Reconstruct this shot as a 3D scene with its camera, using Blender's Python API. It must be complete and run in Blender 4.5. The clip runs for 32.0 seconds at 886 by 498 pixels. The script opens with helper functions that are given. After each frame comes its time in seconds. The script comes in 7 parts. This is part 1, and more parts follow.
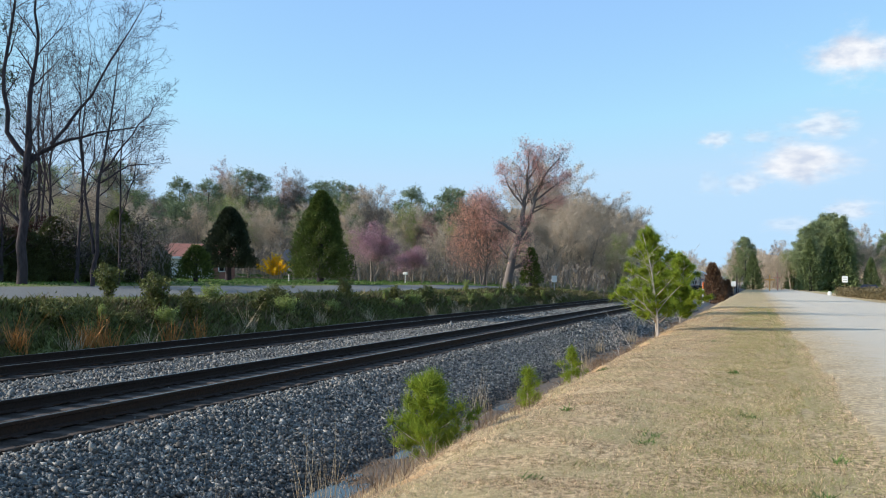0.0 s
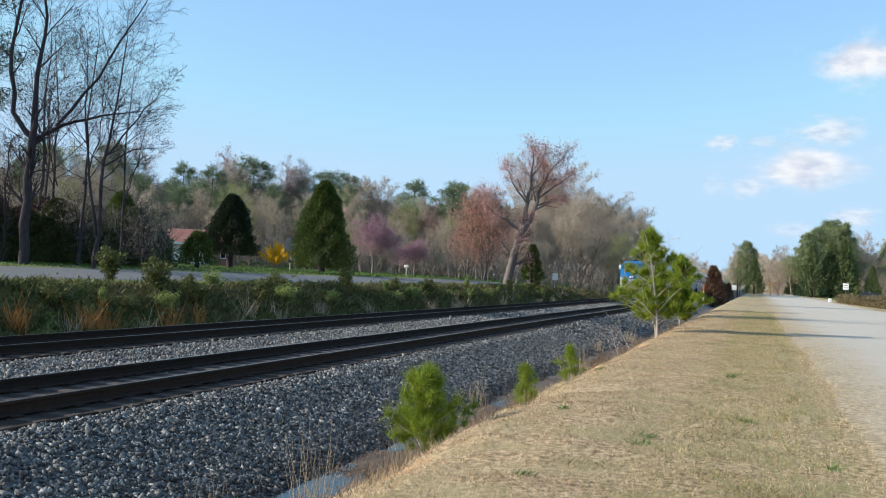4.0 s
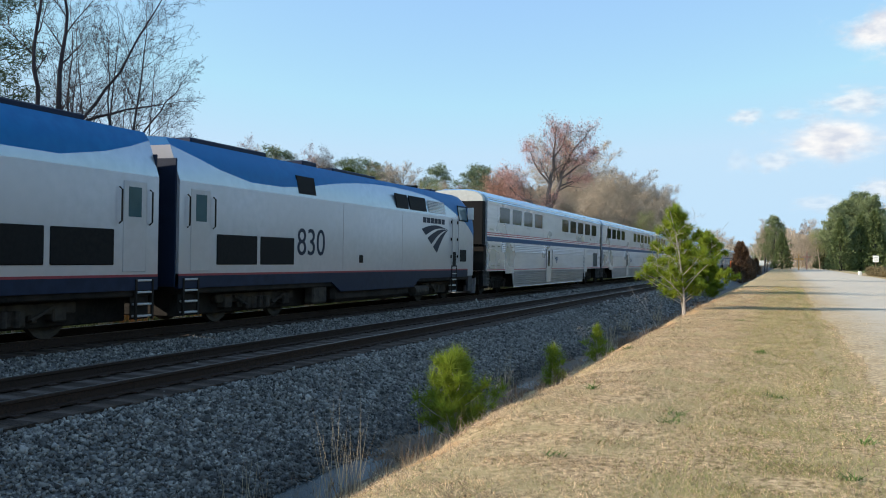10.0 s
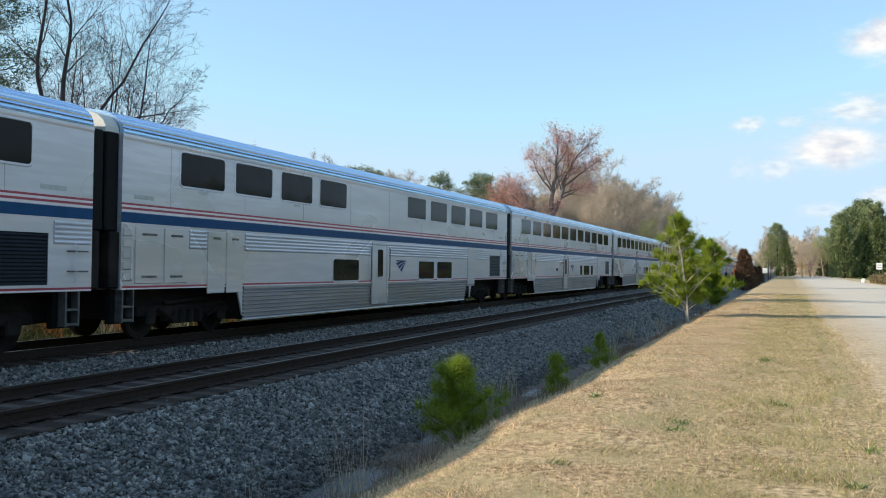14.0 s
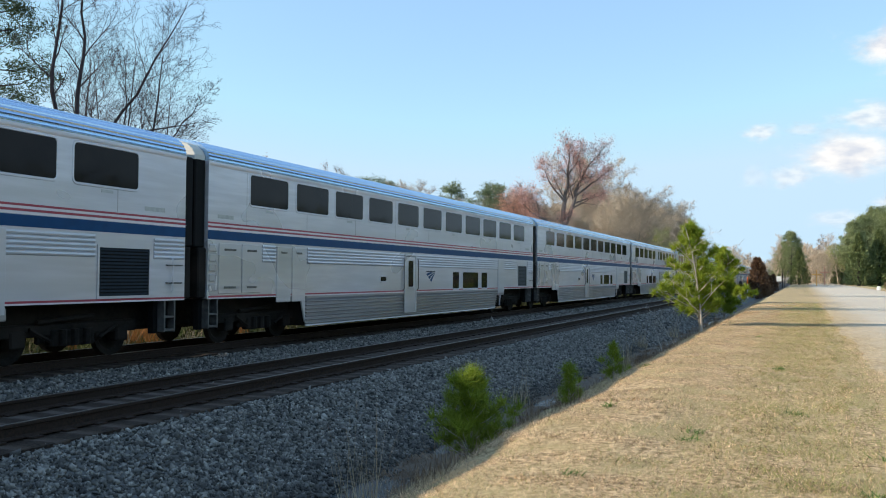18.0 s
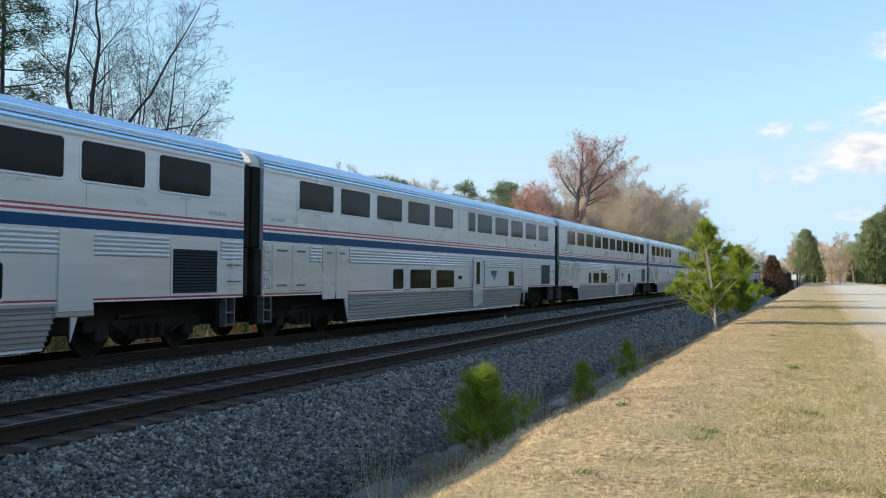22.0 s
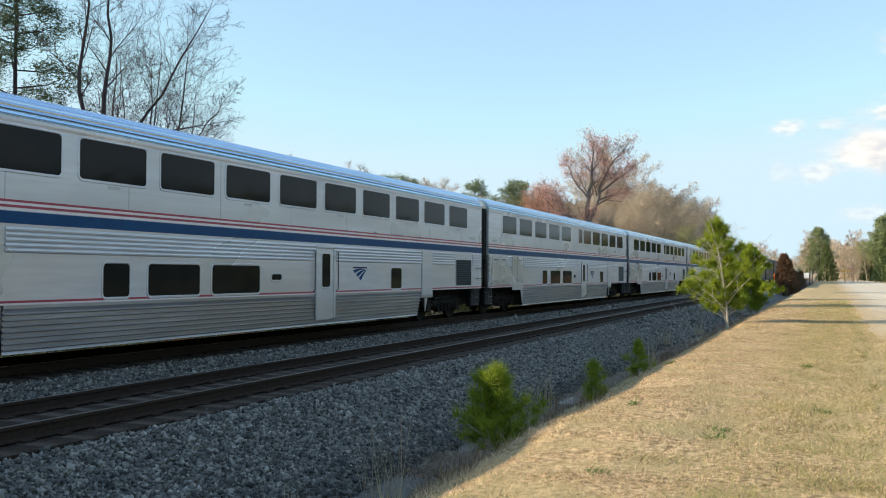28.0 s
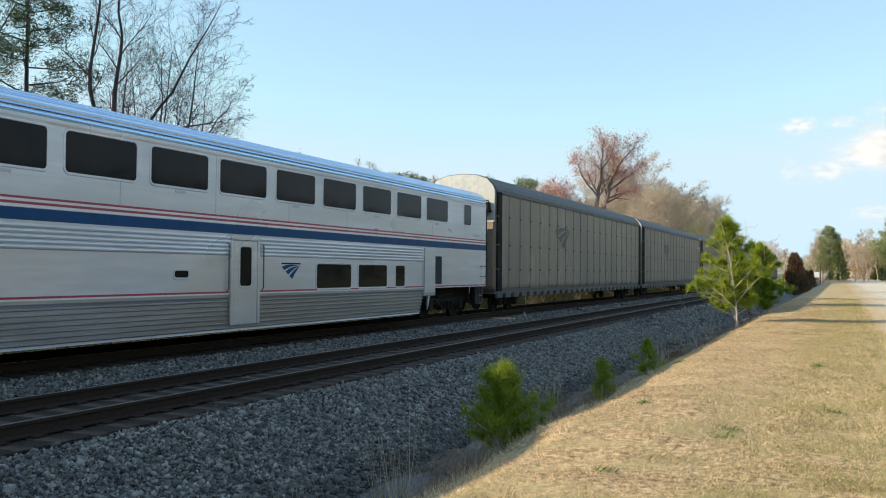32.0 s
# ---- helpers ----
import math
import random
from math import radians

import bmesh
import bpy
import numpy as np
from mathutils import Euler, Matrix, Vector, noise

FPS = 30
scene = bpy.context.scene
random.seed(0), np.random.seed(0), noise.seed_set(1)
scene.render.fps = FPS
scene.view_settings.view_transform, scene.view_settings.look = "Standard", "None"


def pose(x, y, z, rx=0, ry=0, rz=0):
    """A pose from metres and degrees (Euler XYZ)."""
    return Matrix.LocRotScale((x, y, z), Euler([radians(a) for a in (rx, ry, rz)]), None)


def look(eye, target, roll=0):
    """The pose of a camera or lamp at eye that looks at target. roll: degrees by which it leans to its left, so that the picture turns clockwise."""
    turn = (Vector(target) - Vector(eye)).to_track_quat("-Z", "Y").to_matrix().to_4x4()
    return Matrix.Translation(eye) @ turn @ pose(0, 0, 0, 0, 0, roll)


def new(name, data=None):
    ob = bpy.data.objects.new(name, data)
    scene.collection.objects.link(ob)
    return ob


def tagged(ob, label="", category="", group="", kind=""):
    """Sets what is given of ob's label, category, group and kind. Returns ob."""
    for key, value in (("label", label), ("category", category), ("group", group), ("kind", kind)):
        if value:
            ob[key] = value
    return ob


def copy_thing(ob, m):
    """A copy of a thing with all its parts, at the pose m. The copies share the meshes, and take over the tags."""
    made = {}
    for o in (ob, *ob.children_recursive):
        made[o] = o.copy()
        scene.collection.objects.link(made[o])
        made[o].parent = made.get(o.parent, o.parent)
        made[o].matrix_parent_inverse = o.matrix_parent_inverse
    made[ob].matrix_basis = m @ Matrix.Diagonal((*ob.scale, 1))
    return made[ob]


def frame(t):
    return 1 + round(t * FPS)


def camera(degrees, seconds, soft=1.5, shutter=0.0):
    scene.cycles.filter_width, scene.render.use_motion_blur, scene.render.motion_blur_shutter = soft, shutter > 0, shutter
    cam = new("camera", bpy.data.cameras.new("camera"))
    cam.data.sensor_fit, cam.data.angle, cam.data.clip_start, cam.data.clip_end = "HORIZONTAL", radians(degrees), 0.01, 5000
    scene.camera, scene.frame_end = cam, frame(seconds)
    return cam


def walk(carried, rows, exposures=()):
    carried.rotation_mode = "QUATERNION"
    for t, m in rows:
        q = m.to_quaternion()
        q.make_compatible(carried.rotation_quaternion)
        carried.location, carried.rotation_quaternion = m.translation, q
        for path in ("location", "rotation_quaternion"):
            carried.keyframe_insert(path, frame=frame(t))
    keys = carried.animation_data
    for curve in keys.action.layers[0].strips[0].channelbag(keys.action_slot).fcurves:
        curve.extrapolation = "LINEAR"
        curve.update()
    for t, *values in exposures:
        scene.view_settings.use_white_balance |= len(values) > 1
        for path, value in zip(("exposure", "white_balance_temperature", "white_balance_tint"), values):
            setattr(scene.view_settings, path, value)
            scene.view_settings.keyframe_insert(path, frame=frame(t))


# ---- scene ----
# Lens and path. The track runs along +y, z = 0 is the top of the rails.
cam = camera(53.65, 32.0, soft=1.05)
EYE = 1.68
ROWS = [
    (0.0, 19.63, 2.10, -0.51),
    (0.5, 19.61, 2.34, -0.65),
    (1.0, 20.07, 2.34, -0.61),
    (1.5, 19.92, 2.34, -0.66),
    (2.0, 19.92, 2.18, -0.71),
    (2.5, 19.62, 2.18, -1.03),
    (4.5, 19.79, 1.48, -2.55),
    (5.0, 20.75, 1.04, -1.54),
    (5.5, 19.74, 0.24, -1.09),
    (6.0, 19.87, 0.33, -0.88),
    (6.5, 20.18, 0.41, -0.62),
    (7.0, 20.08, 0.45, -0.69),
    (7.5, 19.69, 0.17, -1.01),
    (8.0, 19.78, 0.16, -0.69),
    (8.5, 20.46, 0.25, -0.77),
    (9.0, 20.86, 0.41, -0.73),
    (9.5, 21.41, 0.50, -0.73),
    (10.0, 21.29, 0.61, -0.81),
    (10.5, 21.65, 0.96, -0.67),
    (11.0, 21.95, 1.08, -0.61),
    (11.5, 21.67, 1.11, -0.54),
    (12.0, 21.53, 1.25, -0.51),
    (12.5, 21.63, 1.14, -0.64),
    (13.0, 21.56, 1.18, -0.85),
    (13.5, 21.43, 1.11, -0.69),
    (15.5, 21.94, 1.64, -0.67),
    (16.0, 22.12, 1.89, -0.46),
    (16.5, 22.33, 1.86, -0.51),
    (17.0, 22.37, 2.04, -0.59),
    (17.5, 22.29, 1.93, -0.62),
    (18.0, 22.27, 1.79, -0.39),
    (18.5, 22.31, 1.78, -0.39),
    (19.0, 22.49, 1.72, -0.51),
    (19.5, 22.54, 1.60, -0.53),
    (20.0, 22.41, 1.51, -0.67),
    (20.5, 22.65, 1.61, -0.46),
    (21.0, 22.64, 1.61, -0.40),
    (21.5, 22.90, 1.69, -0.32),
    (22.0, 23.12, 1.69, -0.34),
    (22.5, 23.03, 1.62, -0.41),
    (23.0, 23.18, 1.50, -0.23),
    (23.5, 23.02, 1.19, -0.37),
    (24.0, 23.38, 1.24, -0.41),
    (24.5, 23.59, 1.39, -0.47),
    (25.0, 23.53, 1.56, -0.43),
    (25.5, 23.60, 1.84, -0.40),
    (27.5, 23.71, 1.58, -0.33),
    (28.0, 23.82, 1.62, -0.23),
    (28.5, 24.08, 1.49, -0.27),
    (29.0, 24.14, 1.39, -0.42),
    (29.5, 24.06, 1.23, -0.39),
    (30.0, 23.91, 1.22, -0.31),
    (30.5, 23.91, 1.33, -0.40),
    (31.0, 24.08, 1.46, -0.50),
    (31.5, 24.34, 1.69, -0.54),
    (32.0, 24.40, 1.47, -0.44),
]
walk(cam, [(t, pose(0, 0, EYE, 90 + pitch, roll, yaw)) for t, yaw, pitch, roll in ROWS],
     exposures=[[0.0, 0.77, 6210, 10], [8.0, 0.77, 6360, 10], [12, 0.87, 6720, 10], [22, 0.95, 6770, 10], [23, 1.02, 7380, 10], [32, 1.02, 7380, 10]])

# ---- world and sun ----
SUN_EL, SUN_DIR = 23.0, Vector((-0.92, -0.39))
SUN_DIR.normalize()
world = bpy.data.worlds.new("world")
scene.world = world
world.use_nodes = True
wn = world.node_tree
sky = wn.nodes.new("ShaderNodeTexSky")
sky.sky_type, sky.sun_disc = "NISHITA", False
sky.sun_elevation = radians(SUN_EL)
sky.sun_rotation = math.atan2(SUN_DIR.x, SUN_DIR.y)
sky.altitude, sky.air_density, sky.dust_density, sky.ozone_density = 900, 1.15, 0.35, 4.0
# a bright spring haze evens the sky out towards the horizon
cap, haze = wn.nodes.new("ShaderNodeMix"), wn.nodes.new("ShaderNodeMix")
for node, kind, f, colour in ((cap, "DARKEN", 1.0, (2.4, 3.15, 3.7, 1)), (haze, "MIX", 0.42, (1.65, 2.65, 3.75, 1))):
    node.data_type, node.blend_type, node.clamp_result = "RGBA", kind, False
    node.inputs["Factor"].default_value, node.inputs[7].default_value = f, colour
wn.links.new(sky.outputs[0], cap.inputs[6])
wn.links.new(cap.outputs[2], haze.inputs[6])
wn.links.new(haze.outputs[2], wn.nodes["Background"].inputs[0])
wn.nodes["Background"].inputs[1].default_value = 0.15
sun = new("sun", bpy.data.lights.new("sun", "SUN"))
sun.data.energy, sun.data.angle, sun.data.color = 3.9, radians(0.6), (1.0, 0.91, 0.77)
sd = Vector((SUN_DIR.x * math.cos(radians(SUN_EL)), SUN_DIR.y * math.cos(radians(SUN_EL)), math.sin(radians(SUN_EL))))
sun.matrix_world = look(sd * 50, (0, 0, 0))


# ---- materials ----
def mat(name, a, b, scale=8.0, coarse=0.5, rough=0.7, metal=0.0, bump=0.2, bscale=40.0, c=None, spec=0.5, stretch=(1, 1, 1), rand=0.0):
    """Two noises (fine and coarse) mix the colours a, b and c; a third gives the relief."""
    m = bpy.data.materials.new(name)
    m.use_nodes = True
    nt = m.node_tree
    p = nt.nodes["Principled BSDF"]
    co = nt.nodes.new("ShaderNodeTexCoord")
    mp = nt.nodes.new("ShaderNodeMapping")
    mp.inputs["Scale"].default_value = stretch
    nt.links.new(co.outputs["Object"], mp.inputs[0])

    def noisy(s, detail, lo, hi):
        n = nt.nodes.new("ShaderNodeTexNoise")
        n.inputs["Scale"].default_value, n.inputs["Detail"].default_value = s, detail
        nt.links.new(mp.outputs[0], n.inputs["Vector"])
        r = nt.nodes.new("ShaderNodeMapRange")
        r.inputs["From Min"].default_value, r.inputs["From Max"].default_value = lo, hi
        nt.links.new(n.outputs["Fac"], r.inputs["Value"])
        return r.outputs[0]

    def mixed(f, x, y):
        k = nt.nodes.new("ShaderNodeMix")
        k.data_type = "RGBA"
        nt.links.new(f, k.inputs["Factor"])
        for i, v in ((6, x), (7, y)):
            if isinstance(v, tuple):
                k.inputs[i].default_value = (*v, 1)
            else:
                nt.links.new(v, k.inputs[i])
        return k.outputs[2]

    col = mixed(noisy(scale, 6, 0.36, 0.64), a, b)
    col = mixed(noisy(coarse, 3, 0.42, 0.66), col, c or tuple(0.5 * (x + y) for x, y in zip(a, b)))
    if rand:
        oi = nt.nodes.new("ShaderNodeNewGeometry")
        h = nt.nodes.new("ShaderNodeHueSaturation")
        r = nt.nodes.new("ShaderNodeMapRange")
        r.inputs["To Min"].default_value, r.inputs["To Max"].default_value = 1 - rand, 1 + rand
        nt.links.new(oi.outputs["Random Per Island"], r.inputs["Value"])
        nt.links.new(r.outputs[0], h.inputs["Value"])
        nt.links.new(col, h.inputs["Color"])
        col = h.outputs[0]
    nt.links.new(col, p.inputs["Base Color"])
    p.inputs["Roughness"].default_value, p.inputs["Metallic"].default_value = rough, metal
    p.inputs["Specular IOR Level"].default_value = spec
    if bump:
        n = nt.nodes.new("ShaderNodeTexNoise")
        n.inputs["Scale"].default_value, n.inputs["Detail"].default_value = bscale, 5
        nt.links.new(mp.outputs[0], n.inputs["Vector"])
        bn = nt.nodes.new("ShaderNodeBump")
        bn.inputs["Strength"].default_value, bn.inputs["Distance"].default_value = bump, 0.02
        nt.links.new(n.outputs["Fac"], bn.inputs["Height"])
        nt.links.new(bn.outputs[0], p.inputs["Normal"])
    return m


def leafy(name, a, b, rand=0.35, trans=0.25, coarse=0.6):
    m = mat(name, a, b, 3.0, coarse, 0.65, bump=0, rand=rand, spec=0.25)
    m.node_tree.nodes["Principled BSDF"].inputs["Subsurface Weight"].default_value = 0.0
    m.node_tree.nodes["Principled BSDF"].inputs["Transmission Weight"].default_value = 0.0
    nt = m.node_tree
    tr = nt.nodes.new("ShaderNodeBsdfTranslucent")
    tr.inputs["Color"].default_value = (*[min(1, 1.3 * x) for x in b], 1)
    mx = nt.nodes.new("ShaderNodeMixShader")
    mx.inputs[0].default_value = trans
    nt.links.new(nt.nodes["Principled BSDF"].outputs[0], mx.inputs[1])
    nt.links.new(tr.outputs[0], mx.inputs[2])
    nt.links.new(mx.outputs[0], nt.nodes["Material Output"].inputs[0])
    return m


def glowing(name, color, strength):
    m = bpy.data.materials.new(name)
    m.use_nodes = True
    p = m.node_tree.nodes["Principled BSDF"]
    p.inputs["Emission Color"].default_value, p.inputs["Emission Strength"].default_value = (*color, 1), strength
    return m


GRASS = mat("dry_grass", (0.68, 0.5, 0.3), (0.22, 0.155, 0.08), 14, 1.1, 0.9, c=(0.37, 0.3, 0.15), bump=0.8, bscale=60, spec=0.1)
BLADE = leafy("dry_blades", (0.72, 0.52, 0.33), (0.47, 0.33, 0.197), 0.75, 0.2)
THATCH = leafy("dead_thatch", (0.25, 0.165, 0.105), (0.13, 0.085, 0.055), 0.5, 0.1)
LAWNGREEN = leafy("waking_grass", (0.36, 0.345, 0.13), (0.25, 0.245, 0.085), 0.4, 0.2)
GREENBLADE = leafy("green_blades", (0.13, 0.2, 0.05), (0.08, 0.14, 0.03), 0.4, 0.2)
FIELD = mat("rough_grass", (0.16, 0.2, 0.05), (0.09, 0.11, 0.035), 6, 0.1, 0.9, c=(0.2, 0.17, 0.08), bump=0.8, bscale=12, spec=0.1)
GRAVEL = mat("gravel_road", (0.63, 0.56, 0.46), (0.46, 0.405, 0.325), 30, 0.25, 0.9, c=(0.56, 0.475, 0.37), bump=0.7, bscale=90, spec=0.1)


def sandy_edge():
    """Gravel that turns to sand and thin dead grass towards its edge."""
    m = GRAVEL.copy()
    m.name = "gravel_with_sandy_edge"
    nt = m.node_tree
    p = nt.nodes["Principled BSDF"]
    old = p.inputs["Base Color"].links[0].from_socket
    co = nt.nodes.new("ShaderNodeTexCoord")
    sx = nt.nodes.new("ShaderNodeSeparateXYZ")
    nt.links.new(co.outputs["Object"], sx.inputs[0])
    total = sx.outputs["X"]
    for s, k in ((0.5, 1.4), (3.0, 1.2), (30.0, 1.0)):
        nz = nt.nodes.new("ShaderNodeTexNoise")
        nz.inputs["Scale"].default_value, nz.inputs["Detail"].default_value = s, 4
        nt.links.new(co.outputs["Object"], nz.inputs["Vector"])
        ad = nt.nodes.new("ShaderNodeMath")
        ad.operation = "MULTIPLY_ADD"
        ad.inputs[1].default_value = k
        nt.links.new(nz.outputs["Fac"], ad.inputs[0])
        nt.links.new(total, ad.inputs[2])
        total = ad.outputs[0]
    nz = nt.nodes.new("ShaderNodeTexNoise")
    nz.inputs["Scale"].default_value, nz.inputs["Detail"].default_value = 14, 6
    nt.links.new(co.outputs["Object"], nz.inputs["Vector"])
    turf = nt.nodes.new("ShaderNodeMix")
    turf.data_type = "RGBA"
    turf.inputs[6].default_value, turf.inputs[7].default_value = (0.58, 0.44, 0.255, 1), (0.2, 0.14, 0.075, 1)
    mt = nt.nodes.new("ShaderNodeMapRange")
    mt.inputs["From Min"].default_value, mt.inputs["From Max"].default_value = 0.36, 0.64
    nt.links.new(nz.outputs["Fac"], mt.inputs["Value"])
    nt.links.new(mt.outputs[0], turf.inputs["Factor"])
    for lo, hi, col in ((2.2, 4.2, (0.52, 0.43, 0.31)), (1.9, 3.7, None)):
        mr = nt.nodes.new("ShaderNodeMapRange")
        mr.inputs["From Min"].default_value, mr.inputs["From Max"].default_value = lo + 0.6, hi + 0.6
        nt.links.new(total, mr.inputs["Value"])
        mx = nt.nodes.new("ShaderNodeMix")
        mx.data_type = "RGBA"
        if col:
            mx.inputs[6].default_value = (*col, 1)
        else:
            nt.links.new(turf.outputs[2], mx.inputs[6])
        nt.links.new(mr.outputs[0], mx.inputs["Factor"])
        nt.links.new(old, mx.inputs[7])
        old = mx.outputs[2]
    nt.links.new(old, p.inputs["Base Color"])
    return m


ROADTOP = sandy_edge()
ASPHALT = mat("asphalt", (0.155, 0.15, 0.14), (0.11, 0.107, 0.1), 30, 0.3, 0.85, bump=0.4, bscale=120)
BALLAST = mat("ballast_bed", (0.14, 0.137, 0.13), (0.06, 0.058, 0.056), 25, 0.6, 0.9, bump=1.0, bscale=25)
STONE = mat("ballast_stone", (0.23, 0.215, 0.19), (0.075, 0.07, 0.064), 6, 0.5, 0.8, bump=0.3, bscale=60, rand=0.85)
# Wet mud and the shade of the lower slope are both in this colour.
WETSHADESTONE = mat("muddy_shaded_ballast_stone", (0.13, 0.12, 0.105), (0.045, 0.042, 0.038), 6, 0.5, 0.7, bump=0.3, bscale=60, c=(0.07, 0.058, 0.045), rand=0.8)
TRACKBED = mat("rusty_ballast", (0.055, 0.038, 0.028), (0.022, 0.017, 0.014), 25, 0.8, 0.9, bump=1.0, bscale=25, spec=0.15)
RAILSIDE = mat("rusty_rail", (0.05, 0.03, 0.022), (0.022, 0.016, 0.013), 30, 1.0, 0.8, bump=0.3, bscale=80, spec=0.15)
RAILTOP = mat("polished_rail", (0.2, 0.18, 0.165), (0.12, 0.105, 0.095), 20, 0.3, 0.3, 1.0, bump=0.05)
TIE = mat("creosoted_tie", (0.075, 0.05, 0.034), (0.035, 0.024, 0.018), 14, 1.0, 0.9, bump=0.6, bscale=30, c=(0.1, 0.08, 0.07), stretch=(0.3, 2, 1), spec=0.15)
CLAY = mat("orange_clay", (0.62, 0.38, 0.18), (0.44, 0.27, 0.13), 12, 1.5, 0.9, bump=0.6, bscale=35, c=(0.5, 0.35, 0.2), spec=0.1)
MUD = mat("ditch_mud", (0.14, 0.1, 0.065), (0.07, 0.05, 0.035), 10, 1.0, 0.8, bump=0.6, bscale=30)
WATER = mat("ditch_water", (0.02, 0.032, 0.038), (0.032, 0.036, 0.034), 2, 0.4, 0.14, bump=0.25, bscale=7, spec=0.22)
STEEL = mat("stainless_panel", (0.67, 0.655, 0.705), (0.575, 0.56, 0.605), 3, 0.4, 0.36, 0.45, bump=0.06, bscale=3, c=(0.54, 0.525, 0.545), stretch=(1, 0.25, 3))
SKIRTSTEEL = mat("darker_skirt_steel", (0.46, 0.44, 0.46), (0.34, 0.325, 0.34), 3, 0.4, 0.4, 0.6, bump=0.04, bscale=3, c=(0.34, 0.32, 0.32), stretch=(1, 0.25, 3))
WORNSTEEL = mat("worn_step_steel", (0.16, 0.15, 0.145), (0.08, 0.075, 0.072), 8, 1.0, 0.55, 0.3, bump=0.2)
# Sky blue is put into the roof steel, as if it mirrored the sky.
SKYROOF = mat("sky_tinted_roof_steel", (0.5, 0.665, 0.86), (0.41, 0.57, 0.76), 3, 0.4, 0.22, 0.95, bump=0.03, bscale=3, stretch=(1, 0.2, 3))


def uneven_sheen(m, lo, hi):
    """Lets the gloss of a brushed sheet change from panel to panel."""
    nt = m.node_tree
    co, mp, nz, mr = (nt.nodes.new(k) for k in ("ShaderNodeTexCoord", "ShaderNodeMapping", "ShaderNodeTexNoise", "ShaderNodeMapRange"))
    mp.inputs["Scale"].default_value = (1, 0.55, 0.8)
    nz.inputs["Scale"].default_value, nz.inputs["Detail"].default_value = 0.9, 1
    mr.inputs["From Min"].default_value, mr.inputs["From Max"].default_value = 0.2, 0.8
    mr.inputs["To Min"].default_value, mr.inputs["To Max"].default_value = lo, hi
    nt.links.new(co.outputs["Object"], mp.inputs[0])
    nt.links.new(mp.outputs[0], nz.inputs["Vector"])
    nt.links.new(nz.outputs["Fac"], mr.inputs["Value"])
    nt.links.new(mr.outputs[0], nt.nodes["Principled BSDF"].inputs["Roughness"])


uneven_sheen(STEEL, 0.2, 0.5)
uneven_sheen(SKIRTSTEEL, 0.25, 0.5)
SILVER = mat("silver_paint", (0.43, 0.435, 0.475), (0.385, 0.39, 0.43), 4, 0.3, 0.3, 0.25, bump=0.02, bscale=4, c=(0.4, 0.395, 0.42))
# Silver of the sloped shoulder, with the sky's reflection mixed into its colour.
SKYSILVER = mat("sky_tinted_silver_top", (0.46, 0.53, 0.6), (0.4, 0.47, 0.54), 4, 0.3, 0.25, 0.55, bump=0.02, bscale=4)
BLUEPAINT = mat("blue_paint", (0.004, 0.135, 0.36), (0.003, 0.115, 0.32), 4, 0.4, 0.45, 0.0, bump=0.02, spec=0.15)
BLUEBAND = mat("blue_band", (0.003, 0.062, 0.17), (0.003, 0.05, 0.14), 4, 0.4, 0.5, bump=0.02, spec=0.2)
LOCORED = mat("crimson_line", (0.24, 0.018, 0.035), (0.19, 0.014, 0.028), 4, 0.4, 0.45, bump=0.02)
DUSTYTRUCK = mat("dusty_truck", (0.05, 0.041, 0.034), (0.024, 0.02, 0.017), 9, 1.5, 0.8, bump=0.5, bscale=40, c=(0.075, 0.06, 0.046), spec=0.15)
NAVY = mat("navy_sill", (0.011, 0.021, 0.048), (0.008, 0.015, 0.035), 4, 0.5, 0.5, bump=0.05, spec=0.15)
VENTSLAT = mat("vent_slats", (0.006, 0.013, 0.02), (0.004, 0.009, 0.014), 6, 1.0, 0.5, bump=0.05, spec=0.15)
# Dark grey holds the shade that lies on the skirt beside the plow.
SHADESKIRT = mat("shade_dark_skirt", (0.06, 0.06, 0.068), (0.035, 0.035, 0.04), 6, 0.8, 0.6, bump=0.2, spec=0.2)
REDBAND = mat("red_band", (0.43, 0.045, 0.075), (0.36, 0.035, 0.06), 4, 0.4, 0.45, bump=0.02)
WHITEBAND = mat("pale_band", (0.85, 0.75, 0.75), (0.78, 0.67, 0.67), 4, 0.4, 0.45, bump=0.02)
PANE = mat("tinted_pane", (0.012, 0.012, 0.014), (0.02, 0.018, 0.018), 1.2, 0.5, 0.05, bump=0.0, spec=0.12)
# Blue base raised to hold light coming through and off the cab panes.
CABGLASS = mat("cab_glass", (0.055, 0.12, 0.15), (0.03, 0.075, 0.1), 1.2, 0.5, 0.06, bump=0.0, spec=0.4)
RUBBER = mat("black_rubber", (0.006, 0.006, 0.007), (0.01, 0.01, 0.01), 10, 1, 0.7, bump=0.2, spec=0.15)
GRIME = mat("grimy_steel", (0.017, 0.014, 0.012), (0.008, 0.007, 0.006), 12, 1.5, 0.75, bump=0.4, bscale=40, c=(0.028, 0.022, 0.018), spec=0.15)
RACK = mat("dusty_rack_panel", (0.36, 0.27, 0.205), (0.27, 0.2, 0.15), 5, 0.4, 0.6, 0.1, bump=0.1, bscale=30, c=(0.23, 0.185, 0.145), stretch=(1, 1, 0.3))
RACKROOF = mat("rack_roof", (0.13, 0.125, 0.12), (0.09, 0.088, 0.085), 5, 0.5, 0.6, 0.3, bump=0.1)
RACKEND = mat("rack_end_door", (0.62, 0.61, 0.56), (0.5, 0.49, 0.44), 5, 0.5, 0.6, bump=0.1)
